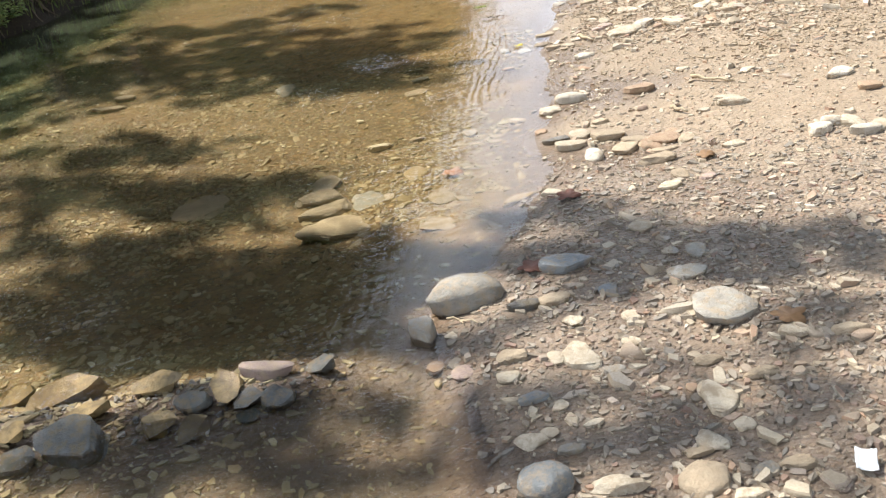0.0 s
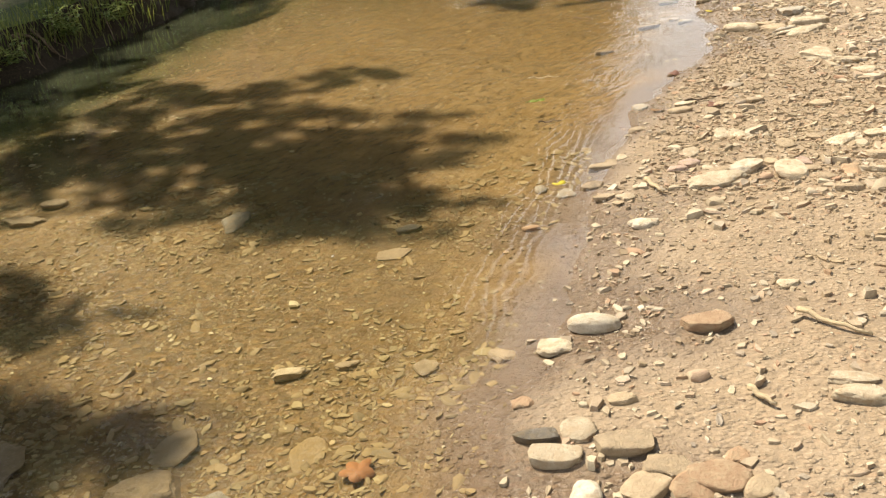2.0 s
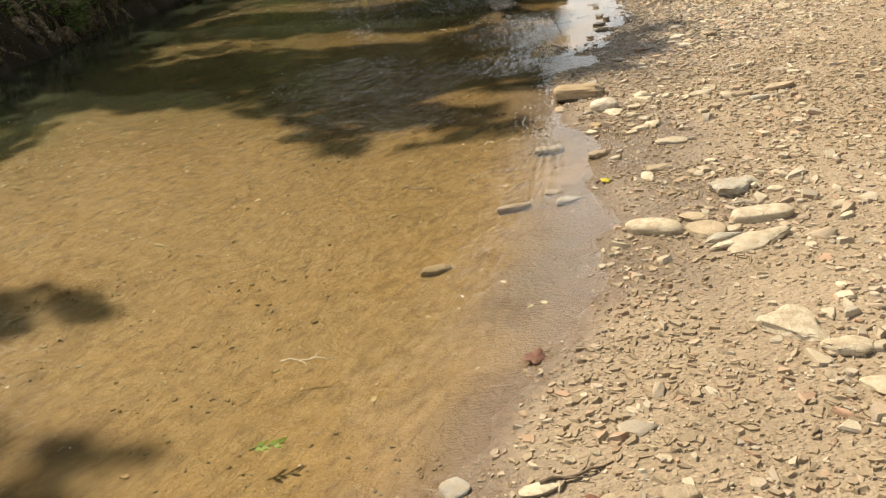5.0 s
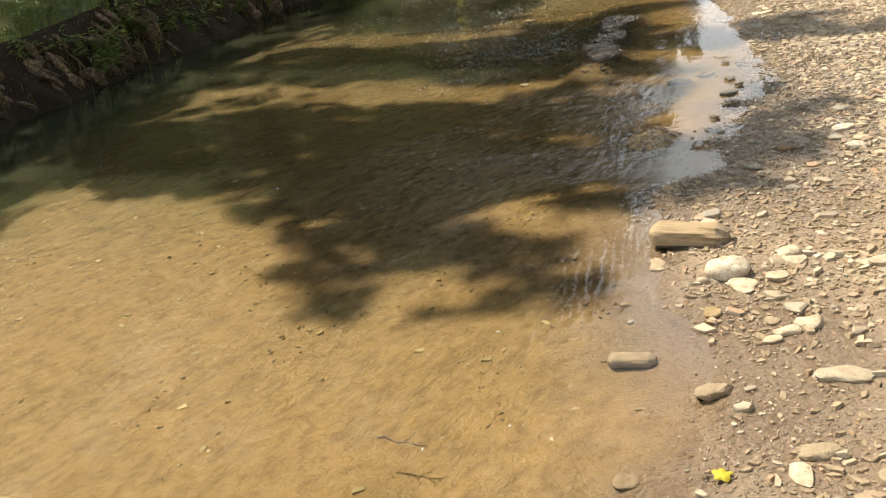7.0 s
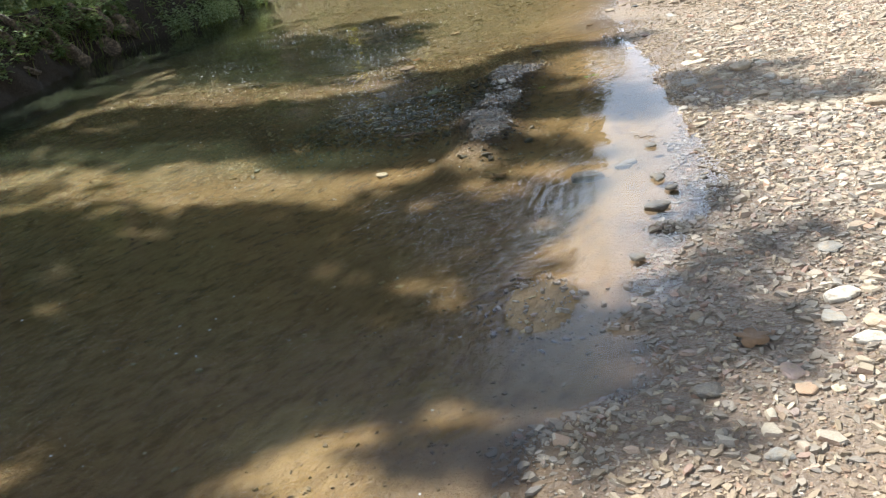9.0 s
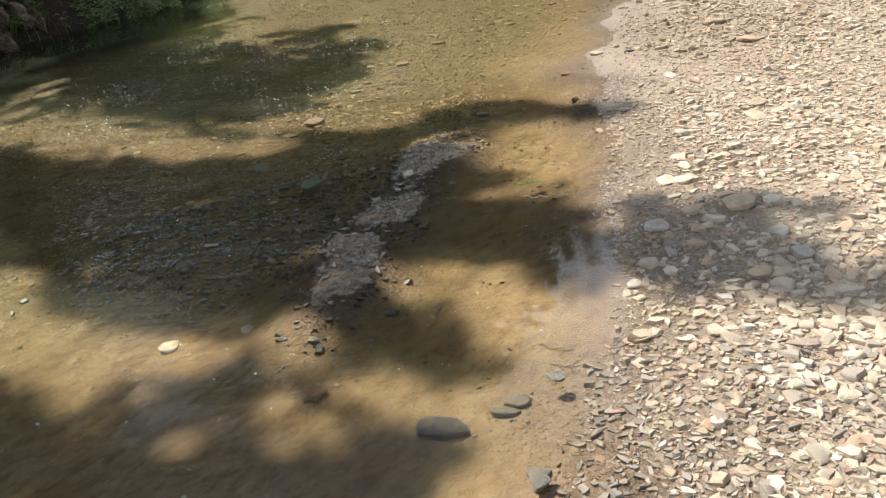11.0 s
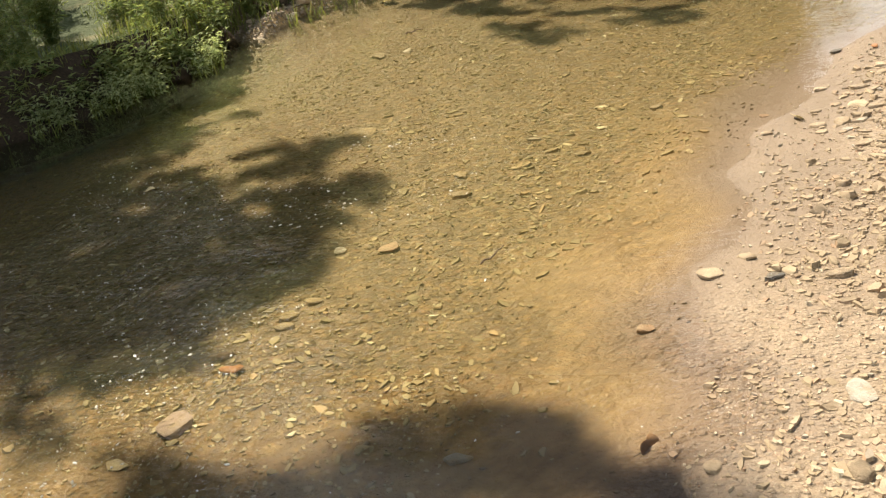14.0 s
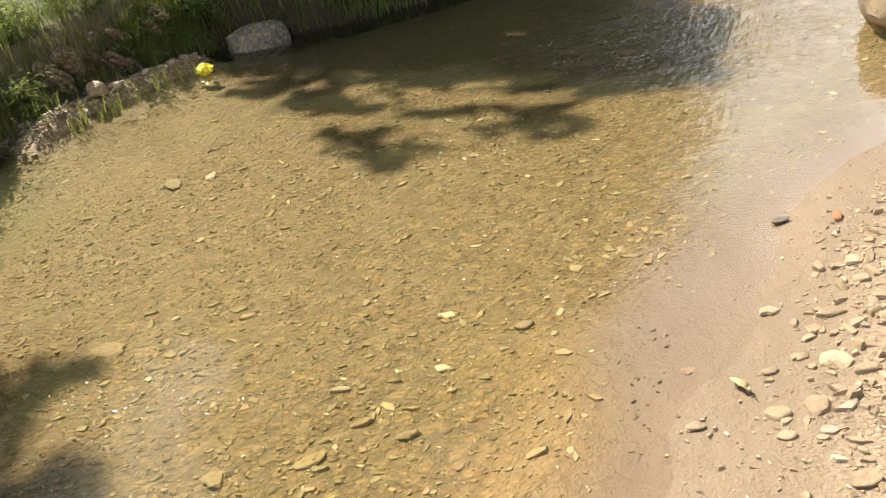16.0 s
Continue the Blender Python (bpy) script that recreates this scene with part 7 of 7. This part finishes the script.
stick(1.9, 5.1, 0.2, 22, 0.006, ROOT, "dark brown twig on the gravel bar", forks=2)
stick(1.13, 5.0, 0.12, 12, 0.005, ROOT, "dark twig half sunk in the silt", forks=2)
stick(2.02, 15.05, 0.16, 75, 0.004, ROOT, "dark twig lying in the silt")

LEAF_TINTS = {
    "yellow": leaf_material("yellow_leaf", (0.62, 0.50, 0.06), (0.50, 0.42, 0.05), 0.15),
    "red": leaf_material("red_leaf", (0.20, 0.09, 0.06), (0.15, 0.075, 0.055), 0.1),
    "orange": leaf_material("orange_leaf", (0.42, 0.21, 0.10), (0.36, 0.17, 0.085), 0.15),
    "dull": leaf_material("dull_leaf", (0.065, 0.07, 0.03), (0.12, 0.12, 0.055), 0.1),
    "green": leaf_material("green_leaf", (0.13, 0.20, 0.03), (0.19, 0.25, 0.045), 0.2),
    "cream": leaf_material("cream_leaf", (0.58, 0.50, 0.30), (0.52, 0.43, 0.25), 0.15),
    "brown": leaf_material("brown_leaf", (0.30, 0.18, 0.09), (0.22, 0.13, 0.07), 0.1),
}


def fallen_leaf(x, y, size, turn, tint, lobes=5, tip=0.0, float_on=False):
    """A curled dead leaf with a stalk: a lobed blade for maple, a plain one with lobes=1."""
    out, n = [], 30
    for i in range(n):
        a = 2 * math.pi * i / n
        r = 0.5 * (0.62 + 0.38 * abs(math.cos(a * lobes / 2))) if lobes > 1 else 0.5 * (0.42 + 0.58 * abs(math.cos(a)) ** 1.6)
        curl = 0.05 * math.sin(2 * a + x) + 0.03 * math.cos(3 * a + y)
        out.append((math.cos(a) * r * size, math.sin(a) * r * size, (0.08 + curl) * size))
    verts = [(0, 0, 0.03 * size)] + out
    faces = [(0, 1 + i, 1 + (i + 1) % n) for i in range(n)]
    v2, f2 = tube([Vector((-0.4 * size, 0, 0.03 * size)), Vector((-0.65 * size, 0.04 * size, 0.04 * size)), Vector((-0.85 * size, 0.1 * size, 0.06 * size))], (0.0014, 0.0012, 0.001), 5)
    leaf = tagged(new("fallen_leaf"), f"fallen {tint} leaf, curled, " + ("floating on the water" if float_on else "lying on the ground"), "leaf", "fallen leaves")
    blade = mesh_of("blade", verts, faces, LEAF_TINTS[tint], True)
    solid = part("blade", blade, leaf)
    thick = solid.modifiers.new("thickness", "SOLIDIFY")
    thick.thickness = 0.0008
    part("stalk", mesh_of("stalk", v2, f2, ROOT, True), leaf)
    z = max(float(land(x, y)), -0.002 if float_on else -1)
    leaf.matrix_world = pose(x, y, z + 0.006, tip, 0, turn)


fallen_leaf(1.17, 4.17, 0.06, 20, "yellow", 1, float_on=True)
fallen_leaf(2.24, 7.15, 0.055, 10, "yellow", 5)
fallen_leaf(1.83, 5.72, 0.085, 60, "red")
fallen_leaf(1.94, 4.97, 0.085, 130, "red")
fallen_leaf(0.63, 2.40, 0.10, 200, "orange")
fallen_leaf(1.04, 1.83, 0.10, 70, "red")
fallen_leaf(2.79, 9.58, 0.11, 20, "brown")
fallen_leaf(0.82, 1.30, 0.10, 35, "red")
fallen_leaf(2.56, 12.88, 0.05, 15, "green", 1, float_on=True)
fallen_leaf(-0.09, 15.83, 0.07, 70, "cream", 1, float_on=True)
fallen_leaf(3.11, 16.28, 0.09, 120, "cream", 1, 35)
fallen_leaf(1.98, 11.43, 0.09, 10, "brown")
fallen_leaf(1.23, 14.39, 0.09, 5, "orange", 1)
fallen_leaf(1.62, 2.0, 0.08, 95, "brown")
fallen_leaf(1.45, 0.78, 0.10, 15, "brown")
fallen_leaf(2.51, 12.86, 0.045, 190, "green", 1, float_on=True)
fallen_leaf(3.50, 17.2, 0.06, 80, "orange", 1)
fallen_leaf(1.66, 5.0, 0.06, 160, "brown", 1)


def sprig(x, y, size, turn, tint, count, label):
    """A broken sprig: a stem with narrow leaves along it."""
    rnd = np.random.RandomState(int(abs(x * 311 + y * 57)))
    thing = tagged(new("sprig"), label, "sprig")
    stem = [Vector((size * (k / 6 - 0.5), 0.05 * size * math.sin(k), 0.01)) for k in range(7)]
    v, f = tube(stem, np.linspace(0.004, 0.0015, 7), 5)
    part("stem", mesh_of("stem", v, f, GRASS, True), thing)
    for i in range(count):
        b = stem[1 + (i * 5) // count]
        a = rnd.uniform(0.3, 1.1) * (1 if i % 2 else -1)
        l, w = size * rnd.uniform(0.35, 0.6), size * rnd.uniform(0.05, 0.08)
        d, s = Vector((math.cos(a), math.sin(a), rnd.uniform(0, 0.15))), Vector((-math.sin(a), math.cos(a), 0))
        v = [b, b + d * l * 0.35 + s * w, b + d * l * 0.7 + s * w * 0.7, b + d * l, b + d * l * 0.7 - s * w * 0.7, b + d * l * 0.35 - s * w]
        part("leaf", mesh_of("leaf", [q + Vector((0, 0, 0.004 * math.sin(j * 2.0))) for j, q in enumerate(v)], [(0, 1, 2, 3, 4, 5)], LEAF_TINTS[tint]), thing)
    thing.matrix_world = pose(x, y, max(float(land(x, y)), -0.004) + 0.004, 0, 0, turn)


sprig(1.54, 12.94, 0.17, 55, "dull", 14, "dark green leafy sprig caught in the riffle")
sprig(2.22, 12.72, 0.045, 20, "green", 6, "small bright green sprig floating on the pool")
sprig(1.05, 5.36, 0.10, 15, "green", 6, "small olive green sprig on the silt")

# ---- the earth bank and its plants ----
SOIL = wood_material("bank_soil", (0.055, 0.042, 0.03), (0.022, 0.018, 0.013))
SLAB = stone_material("bank_slab", (0.13, 0.097, 0.068), (0.065, 0.05, 0.036), 0.9)


def build_bank():
    ys, ks = np.arange(3.0, 24.0, 0.045), np.linspace(0, 1, 16)
    Y, K = np.meshgrid(ys, ks, indexing="ij")
    top = bank_height(Y) + 0.03
    Z = -0.16 + (top + 0.16) * K
    lean = (Y + 0.8 * Z)
    rib = vnoise(lean, Z * 0.35, 0.16, 17) * 0.6 + vnoise(lean, Z, 0.06, 18) * 0.4
    X = cutbank(Y) + 0.06 - 0.26 * K ** 1.3 + 0.16 * (rib - 0.5) + 0.22 * (vnoise(Y, Z, 0.7, 19) - 0.5) - 0.25 * smooth(18.4, 19.2, Y) * (1 - smooth(20.8, 21.1, Y))
    v = np.stack([X, Y, Z], -1).reshape(-1, 3)
    n, m = len(ys), len(ks)
    i = (np.arange(n - 1)[:, None] * m + np.arange(m - 1)[None]).ravel()
    bank = new("bank", tri_mesh("bank", v, np.stack([i, i + m, i + m + 1, i + 1], 1), SOIL, True))
    tagged(bank, "dark eroded earth bank with slanting slabs and roots", "bank", kind="structure")
    rnd = np.random.RandomState(31)
    for q in range(130):
        y = rnd.uniform(9.5, 16.6) if q < 115 else rnd.uniform(19.0, 21.2)
        z = rnd.uniform(0.08, 0.9) * float(bank_height(y))
        b = chipped(2, rnd, 7, 0.45) * (rnd.uniform(0.05, 0.13), rnd.uniform(0.10, 0.24), rnd.uniform(0.018, 0.045))
        me = tri_mesh("slab", b, ICO[2][1], SLAB, False)
        ob = new("slab", me)
        ob.parent = bank
        ob.matrix_world = pose(float(cutbank(y)) - 0.02 - 0.22 * z, y, z, rnd.uniform(-62, -30), rnd.uniform(-12, 18), rnd.uniform(-14, 14))
    for q in range(46):
        y = rnd.uniform(6.5, 22)
        h, x = float(bank_height(y)), float(cutbank(y))
        p = [Vector((x - 0.2, y, h - 0.02))]
        for k in range(5):
            p.append(p[-1] + Vector((rnd.uniform(0.0, 0.07), rnd.uniform(-0.10, 0.08), -h * rnd.uniform(0.12, 0.22))))
        v, f = tube(p, np.linspace(rnd.uniform(0.006, 0.016), 0.003, 6), 6)
        ob = new("root", mesh_of("root", v, f, ROOT, True))
        ob.parent = bank


build_bank()


def blades(n, rnd, place, length, width):
    """Bent grass blades of five corners each."""
    x, y, z = place
    a, lean = rnd.uniform(0, 2 * np.pi, n), rnd.uniform(0.15, 0.9, n)
    l, w = length * rnd.uniform(0.5, 1.3, n), width * rnd.uniform(0.6, 1.3, n)
    d = np.stack([np.cos(a), np.sin(a)], 1)
    base = np.stack([x, y, z], 1)
    side = np.stack([-d[:, 1], d[:, 0], np.zeros(n)], 1) * w[:, None]
    mid = base + np.concatenate([d * (l * lean * 0.35)[:, None], (l * 0.62)[:, None]], 1)
    tip = base + np.concatenate([d * (l * lean)[:, None], (l * (0.95 - 0.6 * lean ** 2))[:, None]], 1)
    v = np.stack([base - side, base + side, mid + side * 0.7, tip, mid - side * 0.7], 1).reshape(-1, 3)
    i = np.arange(n)[:, None] * 5
    return v, np.concatenate([i + (0, 1, 2), i + (0, 2, 4), i + (4, 2, 3)])


def build_grass():
    rnd = np.random.RandomState(33)
    n = 36000
    y = rnd.uniform(5, 23.5, n)
    k = 0.06 + rnd.rand(n) ** 2.0 * 3.2
    x = cutbank(y) - k
    keep = rnd.rand(n) < smooth(0.36, 0.56, vnoise(x, y, 0.5, 20) + 0.4 * smooth(0.7, 0.2, k))
    x, y = x[keep], y[keep]
    v, f = blades(len(x), rnd, (x, y, land(x, y) - 0.01), 0.17, 0.0035)
    tagged(new("grass", tri_mesh("grass", v, f, GRASS)), "long green grass along the top of the bank", "grass", kind="stuff")
    y = rnd.uniform(5.5, 23.5, 20000)
    u = rnd.rand(20000) ** 0.6
    keep = rnd.rand(20000) < smooth(0.18, 0.42, vnoise(y, u, 0.45, 27)) * (0.28 - 0.08 * smooth(16.5, 15.0, y))
    y, u = y[keep], u[keep]
    v, f = blades(len(y), rnd, (cutbank(y) + 0.03 - 0.24 * u, y, u * bank_height(y)), 0.2, 0.004)
    tagged(new("grass", tri_mesh("grass", v, f, GRASS)), "ragged grass hanging on the face of the bank", "grass", kind="stuff")
    y = rnd.uniform(20.6, 24.0, 6000)
    u = rnd.rand(6000)
    v, f = blades(6000, rnd, (cutbank(y) + 0.06 - 0.24 * u, y, u * bank_height(y) - 0.02), 0.26, 0.004)
    tagged(new("grass", tri_mesh("grass", v, f, GRASS)), "dark hanging grass along the shaded far bank", "grass", kind="stuff")
    y = rnd.uniform(16.8, 20.6, 700)
    x = cutbank(y) - rnd.uniform(-0.32, 0.25, 700) + 0.25 * smooth(18.5, 19.2, y)
    keep = vnoise(x, y, 0.3, 21) > 0.45
    x, y = x[keep], y[keep]
    v, f = blades(len(x), rnd, (x, y, np.maximum(land(x, y), 0) - 0.01), 0.2, 0.0035)
    tagged(new("grass", tri_mesh("grass", v, f, GRASS)), "thin weeds at the foot of the bank", "grass", kind="stuff")


build_grass()
scatter("gravel", "pale dry stones and litter on the shelf below the bank", PEBBLE_DRY, 1500, (-7.6, 18.9, -3.4, 21.3), lambda x, y: smooth(18.9, 19.5, y) * smooth(0.36, 0.26, x - cutbank(y)) * smooth(-0.1, 0.05, x - cutbank(y)), (0.03, 0.11), 54, "worn", sink=0.4, flat=(0.25, 0.5))
scatter("gravel", "brown gravel and dry litter at the foot of the bank", PEBBLE_DAMP, 24000, (-7.6, 18.6, -3.4, 21.3), lambda x, y: smooth(18.6, 19.4, y) * smooth(0.4, 0.25, x - cutbank(y)) * smooth(-0.25, -0.05, x - cutbank(y)), (0.01, 0.05), 51, "worn", sink=0.35, flat=(0.3, 0.6))


def leafy_plant(x, y, z, height, stems, seed, label, spread_out=0.5, leaf=PLANT, slim=1.0):
    """A weed with many stems and narrow pointed leaves."""
    rnd = np.random.RandomState(seed)
    plant = tagged(new("leafy_plant"), label, "plant", "weeds on the earth bank")
    sv, sf, pts, dirs = [], [], [], []
    for i in range(stems):
        a, h = rnd.uniform(0, 2 * math.pi), height * rnd.uniform(0.55, 1.1)
        d = Vector((math.cos(a), math.sin(a), 0)) * spread_out * rnd.uniform(0.2, 1.0) * h
        p = [Vector((rnd.uniform(-0.06, 0.06), rnd.uniform(-0.06, 0.06), 0)) + d * (k / 5) ** 1.5 + Vector((0, 0, h * k / 5)) for k in range(6)]
        v, f = tube(p, np.linspace(0.003, 0.001, 6), 4)
        sf += [tuple(q + len(sv) for q in g) for g in f]
        sv += v
        for k in range(9):
            pts.append(p[1 + k // 2])
            dirs.append(rnd.uniform(0, 2 * math.pi))
    part("stalk", mesh_of("stalk", sv, sf, GRASS, True), plant)
    lv, lf = [], []
    for p, a in zip(pts, dirs):
        l, w = rnd.uniform(0.045, 0.09) * slim ** 0.6, rnd.uniform(0.009, 0.018) * slim
        d, s = Vector((math.cos(a), math.sin(a), rnd.uniform(-0.2, 0.6))), Vector((-math.sin(a), math.cos(a), 0))
        b = len(lv)
        lv += [p, p + d * l * 0.4 + s * w, p + d * l - Vector((0, 0, 0.02)), p + d * l * 0.4 - s * w]
        lf += [(b, b + 1, b + 2), (b, b + 2, b + 3)]
    part("foliage", mesh_of("foliage", lv, lf, leaf), plant)
    plant.location = (x, y, z)


PLANT_RND = np.random.RandomState(44)
for i in range(26):
    py = PLANT_RND.uniform(18.6, 21.0)
    px = float(cutbank(py)) - PLANT_RND.uniform(0.25, 1.0)
    leafy_plant(px, py, float(land(px, py)) - 0.01, PLANT_RND.uniform(0.2, 0.36), 14, 320 + i, "bright green leafy weed in the sun", 0.8, PLANT, 0.65)
for i in range(34):
    py = PLANT_RND.uniform(16.8, 18.5)
    px = float(cutbank(py)) + PLANT_RND.uniform(-0.12, 0.2)
    leafy_plant(px, py, max(float(land(px, py)), -0.01), PLANT_RND.uniform(0.18, 0.34), 12, 100 + i, "pale-leaved green weed at the foot of the bank", 0.7, PALE_PLANT, 0.5)
for i in range(34):
    py = PLANT_RND.uniform(6.5, 22.5)
    px = float(cutbank(py)) - PLANT_RND.uniform(0.2, 1.2)
    leafy_plant(px, py, float(land(px, py)) - 0.01, PLANT_RND.uniform(0.2, 0.42), 10, 140 + i, "leafy green weed on top of the bank", 0.7, PLANT, 0.65)
for i in range(70):
    py = PLANT_RND.uniform(6.0, 23.5)
    px = float(cutbank(py)) - 0.05
    leafy_plant(px, py, float(bank_height(py)) * PLANT_RND.uniform(0.3, 0.8), PLANT_RND.uniform(0.15, 0.3), 8, 180 + i, "small weed rooted in the bank's face", 1.0, PLANT, 0.55)


for i in range(36):
    py = PLANT_RND.uniform(20.9, 24.0)
    px = float(cutbank(py)) - PLANT_RND.uniform(-0.05, 0.5)
    leafy_plant(px, py, float(bank_height(py)) * PLANT_RND.uniform(0.5, 1.0), PLANT_RND.uniform(0.25, 0.5), 12, 260 + i, "dense leafy weed over the shaded bank", 0.9)


for i in range(18):
    py = PLANT_RND.uniform(14.5, 19.5)
    px = float(cutbank(py)) - PLANT_RND.uniform(0.4, 2.2)
    leafy_plant(px, py, float(land(px, py)) - 0.01, PLANT_RND.uniform(0.5, 0.85), 34, 380 + i, "tall leafy weed thicket on top of the bank", 0.6)
for i in range(30):
    py = PLANT_RND.uniform(14.8, 17.7)
    px = float(cutbank(py)) - PLANT_RND.uniform(0.5, 2.4)
    leafy_plant(px, py, float(land(px, py)) - 0.01, PLANT_RND.uniform(0.6, 1.0), 26, 420 + i, "tall dark weed with drooping leaves on the bank", 0.5, PLANT, 0.8)


def fern(x, y, seed):
    rnd = np.random.RandomState(seed)
    thing = tagged(new("fern"), "bright green fern on the bank", "fern", "ferns on the bank")
    for i in range(6):
        a = i * 1.05 + rnd.uniform(-0.3, 0.3)
        verts, faces = [], []
        d, s = Vector((math.cos(a), math.sin(a), 0)), Vector((-math.sin(a), math.cos(a), 0))
        for k in range(14):
            u = k / 13
            c = d * 0.38 * u + Vector((0, 0, 0.34 * u - 0.26 * u * u))
            w = 0.09 * math.sin(math.pi * min(1, u * 0.9 + 0.12))
            for side in (-1, 1):
                b = len(verts)
                verts += [c, c + s * side * w + d * 0.02, c + s * side * w * 0.9 - d * 0.004, c - d * 0.014]
                faces.append((b, b + 1, b + 2, b + 3))
        part("frond", mesh_of("frond", verts, faces, PLANT), thing)
    thing.location = (x, y, float(land(x, y)))


for i in range(46):
    py = PLANT_RND.uniform(12.0, 19.0)
    u = PLANT_RND.uniform(0.1, 0.9)
    leafy_plant(float(cutbank(py)) + 0.06 - 0.24 * u, py, float(bank_height(py)) * u, PLANT_RND.uniform(0.15, 0.3), 10, 420 + i, "small dark weed on the shaded bank", 1.2)
fern(-3.1, 8.3, 1)
fern(-3.4, 9.0, 2)
fern(-3.0, 11.4, 3)

# ---- boulders and rubbish beyond the pool ----


def boulder(x, y, w, l, h, turn, mat, label, seed):
    rnd = np.random.RandomState(seed)
    v = ICO[4][0].copy()
    v /= ((np.abs(v) ** 3.0).sum(1) ** (1 / 3.0))[:, None]
    for k in range(9):
        d = rnd.normal(size=3)
        d /= np.linalg.norm(d)
        v -= np.maximum(v @ d - (v @ d).max() * rnd.uniform(0.7, 0.92), 0)[:, None] * d * 0.95
    wob = np.array([noise.fractal(Vector(q * 1.8 + Vector((seed, 0, 0))), 1.0, 2.0, 5) for q in v])
    v = v * (1 + 0.07 * wob[:, None])
    v = ((v - v.min(0)) / (v.max(0) - v.min(0)) - 0.5) * (w, l, h * 1.3)
    ob = new("boulder", tri_mesh("boulder", v, ICO[4][1], mat, True))
    ob.data.set_sharp_from_angle(angle=radians(35))
    ob.matrix_world = pose(x, y, float(land(x, y)) + h * 0.5, 0, 0, turn)
    tagged(ob, label, "boulder", "boulders by the creek")


BOULDER_GREY = stone_material("boulder_stone", (0.13, 0.12, 0.105), (0.065, 0.06, 0.052), 0.8)
boulder(-0.38, 21.22, 0.56, 0.42, 0.25, 20, BOULDER_GREY, "grey weathered boulder at the foot of the bank", 3)
boulder(4.36, 19.55, 0.72, 0.6, 0.52, 15, STONES["t"], "big tan block of sandstone standing in the water", 8)
boulder(-1.16, 19.98, 0.15, 0.12, 0.10, 20, STONES["n"], "brown rock resting on the gravel shore", 9)


def crumpled_bag(x, y):
    v = ICO[3][0].copy()
    wob = np.array([noise.fractal(Vector(q * 2.4), 1.0, 2.0, 4) for q in v])
    v = v * (1 + 0.35 * wob[:, None]) * (0.065, 0.05, 0.045)
    m, n, l, p = material("yellow_plastic")
    l.new(mix(n, l, tex_noise(n, l, 0.02), (0.85, 0.72, 0.03), (0.7, 0.55, 0.02)), p.inputs["Base Color"])
    p.inputs["Roughness"].default_value = 0.4
    ob = new("plastic_bag", tri_mesh("plastic_bag", v, ICO[3][1], m, False))
    ob.location = (x, y, max(float(land(x, y)), 0) + 0.035)
    tagged(ob, "crumpled bright yellow plastic bag on the shore", "rubbish")


crumpled_bag(-0.55, 20.52)


def paper_scrap(x, y, size, turn):
    """A torn white scrap, folded once and curled at the corners."""
    n, verts, faces = 9, [], []
    for i in range(n):
        for j in range(n):
            u, w = i / (n - 1) - 0.5, j / (n - 1) - 0.5
            edge = 1 + 0.12 * noise.noise(Vector((u * 6, w * 6, 3)))
            fold = 0.45 * max(0.0, w) + 0.10 * abs(u) ** 2 * 4 + 0.05 * noise.noise(Vector((u * 4, w * 4, 9)))
            verts.append((u * size * 0.8 * edge, w * size * edge, fold * size))
    for i in range(n - 1):
        for j in range(n - 1):
            faces.append((i * n + j, (i + 1) * n + j, (i + 1) * n + j + 1, i * n + j + 1))
    m, nd, lk, p = material("white_plastic")
    lk.new(mix(nd, lk, tex_noise(nd, lk, 0.03), (0.82, 0.82, 0.82), (0.6, 0.62, 0.66)), p.inputs["Base Color"])
    p.inputs["Roughness"].default_value = 0.5
    ob = new("plastic_scrap", mesh_of("plastic_scrap", verts, faces, m, True))
    ob.modifiers.new("thickness", "SOLIDIFY").thickness = 0.0012
    ob.matrix_world = pose(x, y, float(land(x, y)) + 0.012, 0, 0, turn)
    tagged(ob, "folded white plastic scrap lying among the stones", "rubbish")


paper_scrap(1.38, 0.20, 0.055, -20)

# a leaning brown shard of stone, built as a leaf on edge
fallen_leaf(2.70, 14.05, 0.075, 65, "brown", 1, 62)
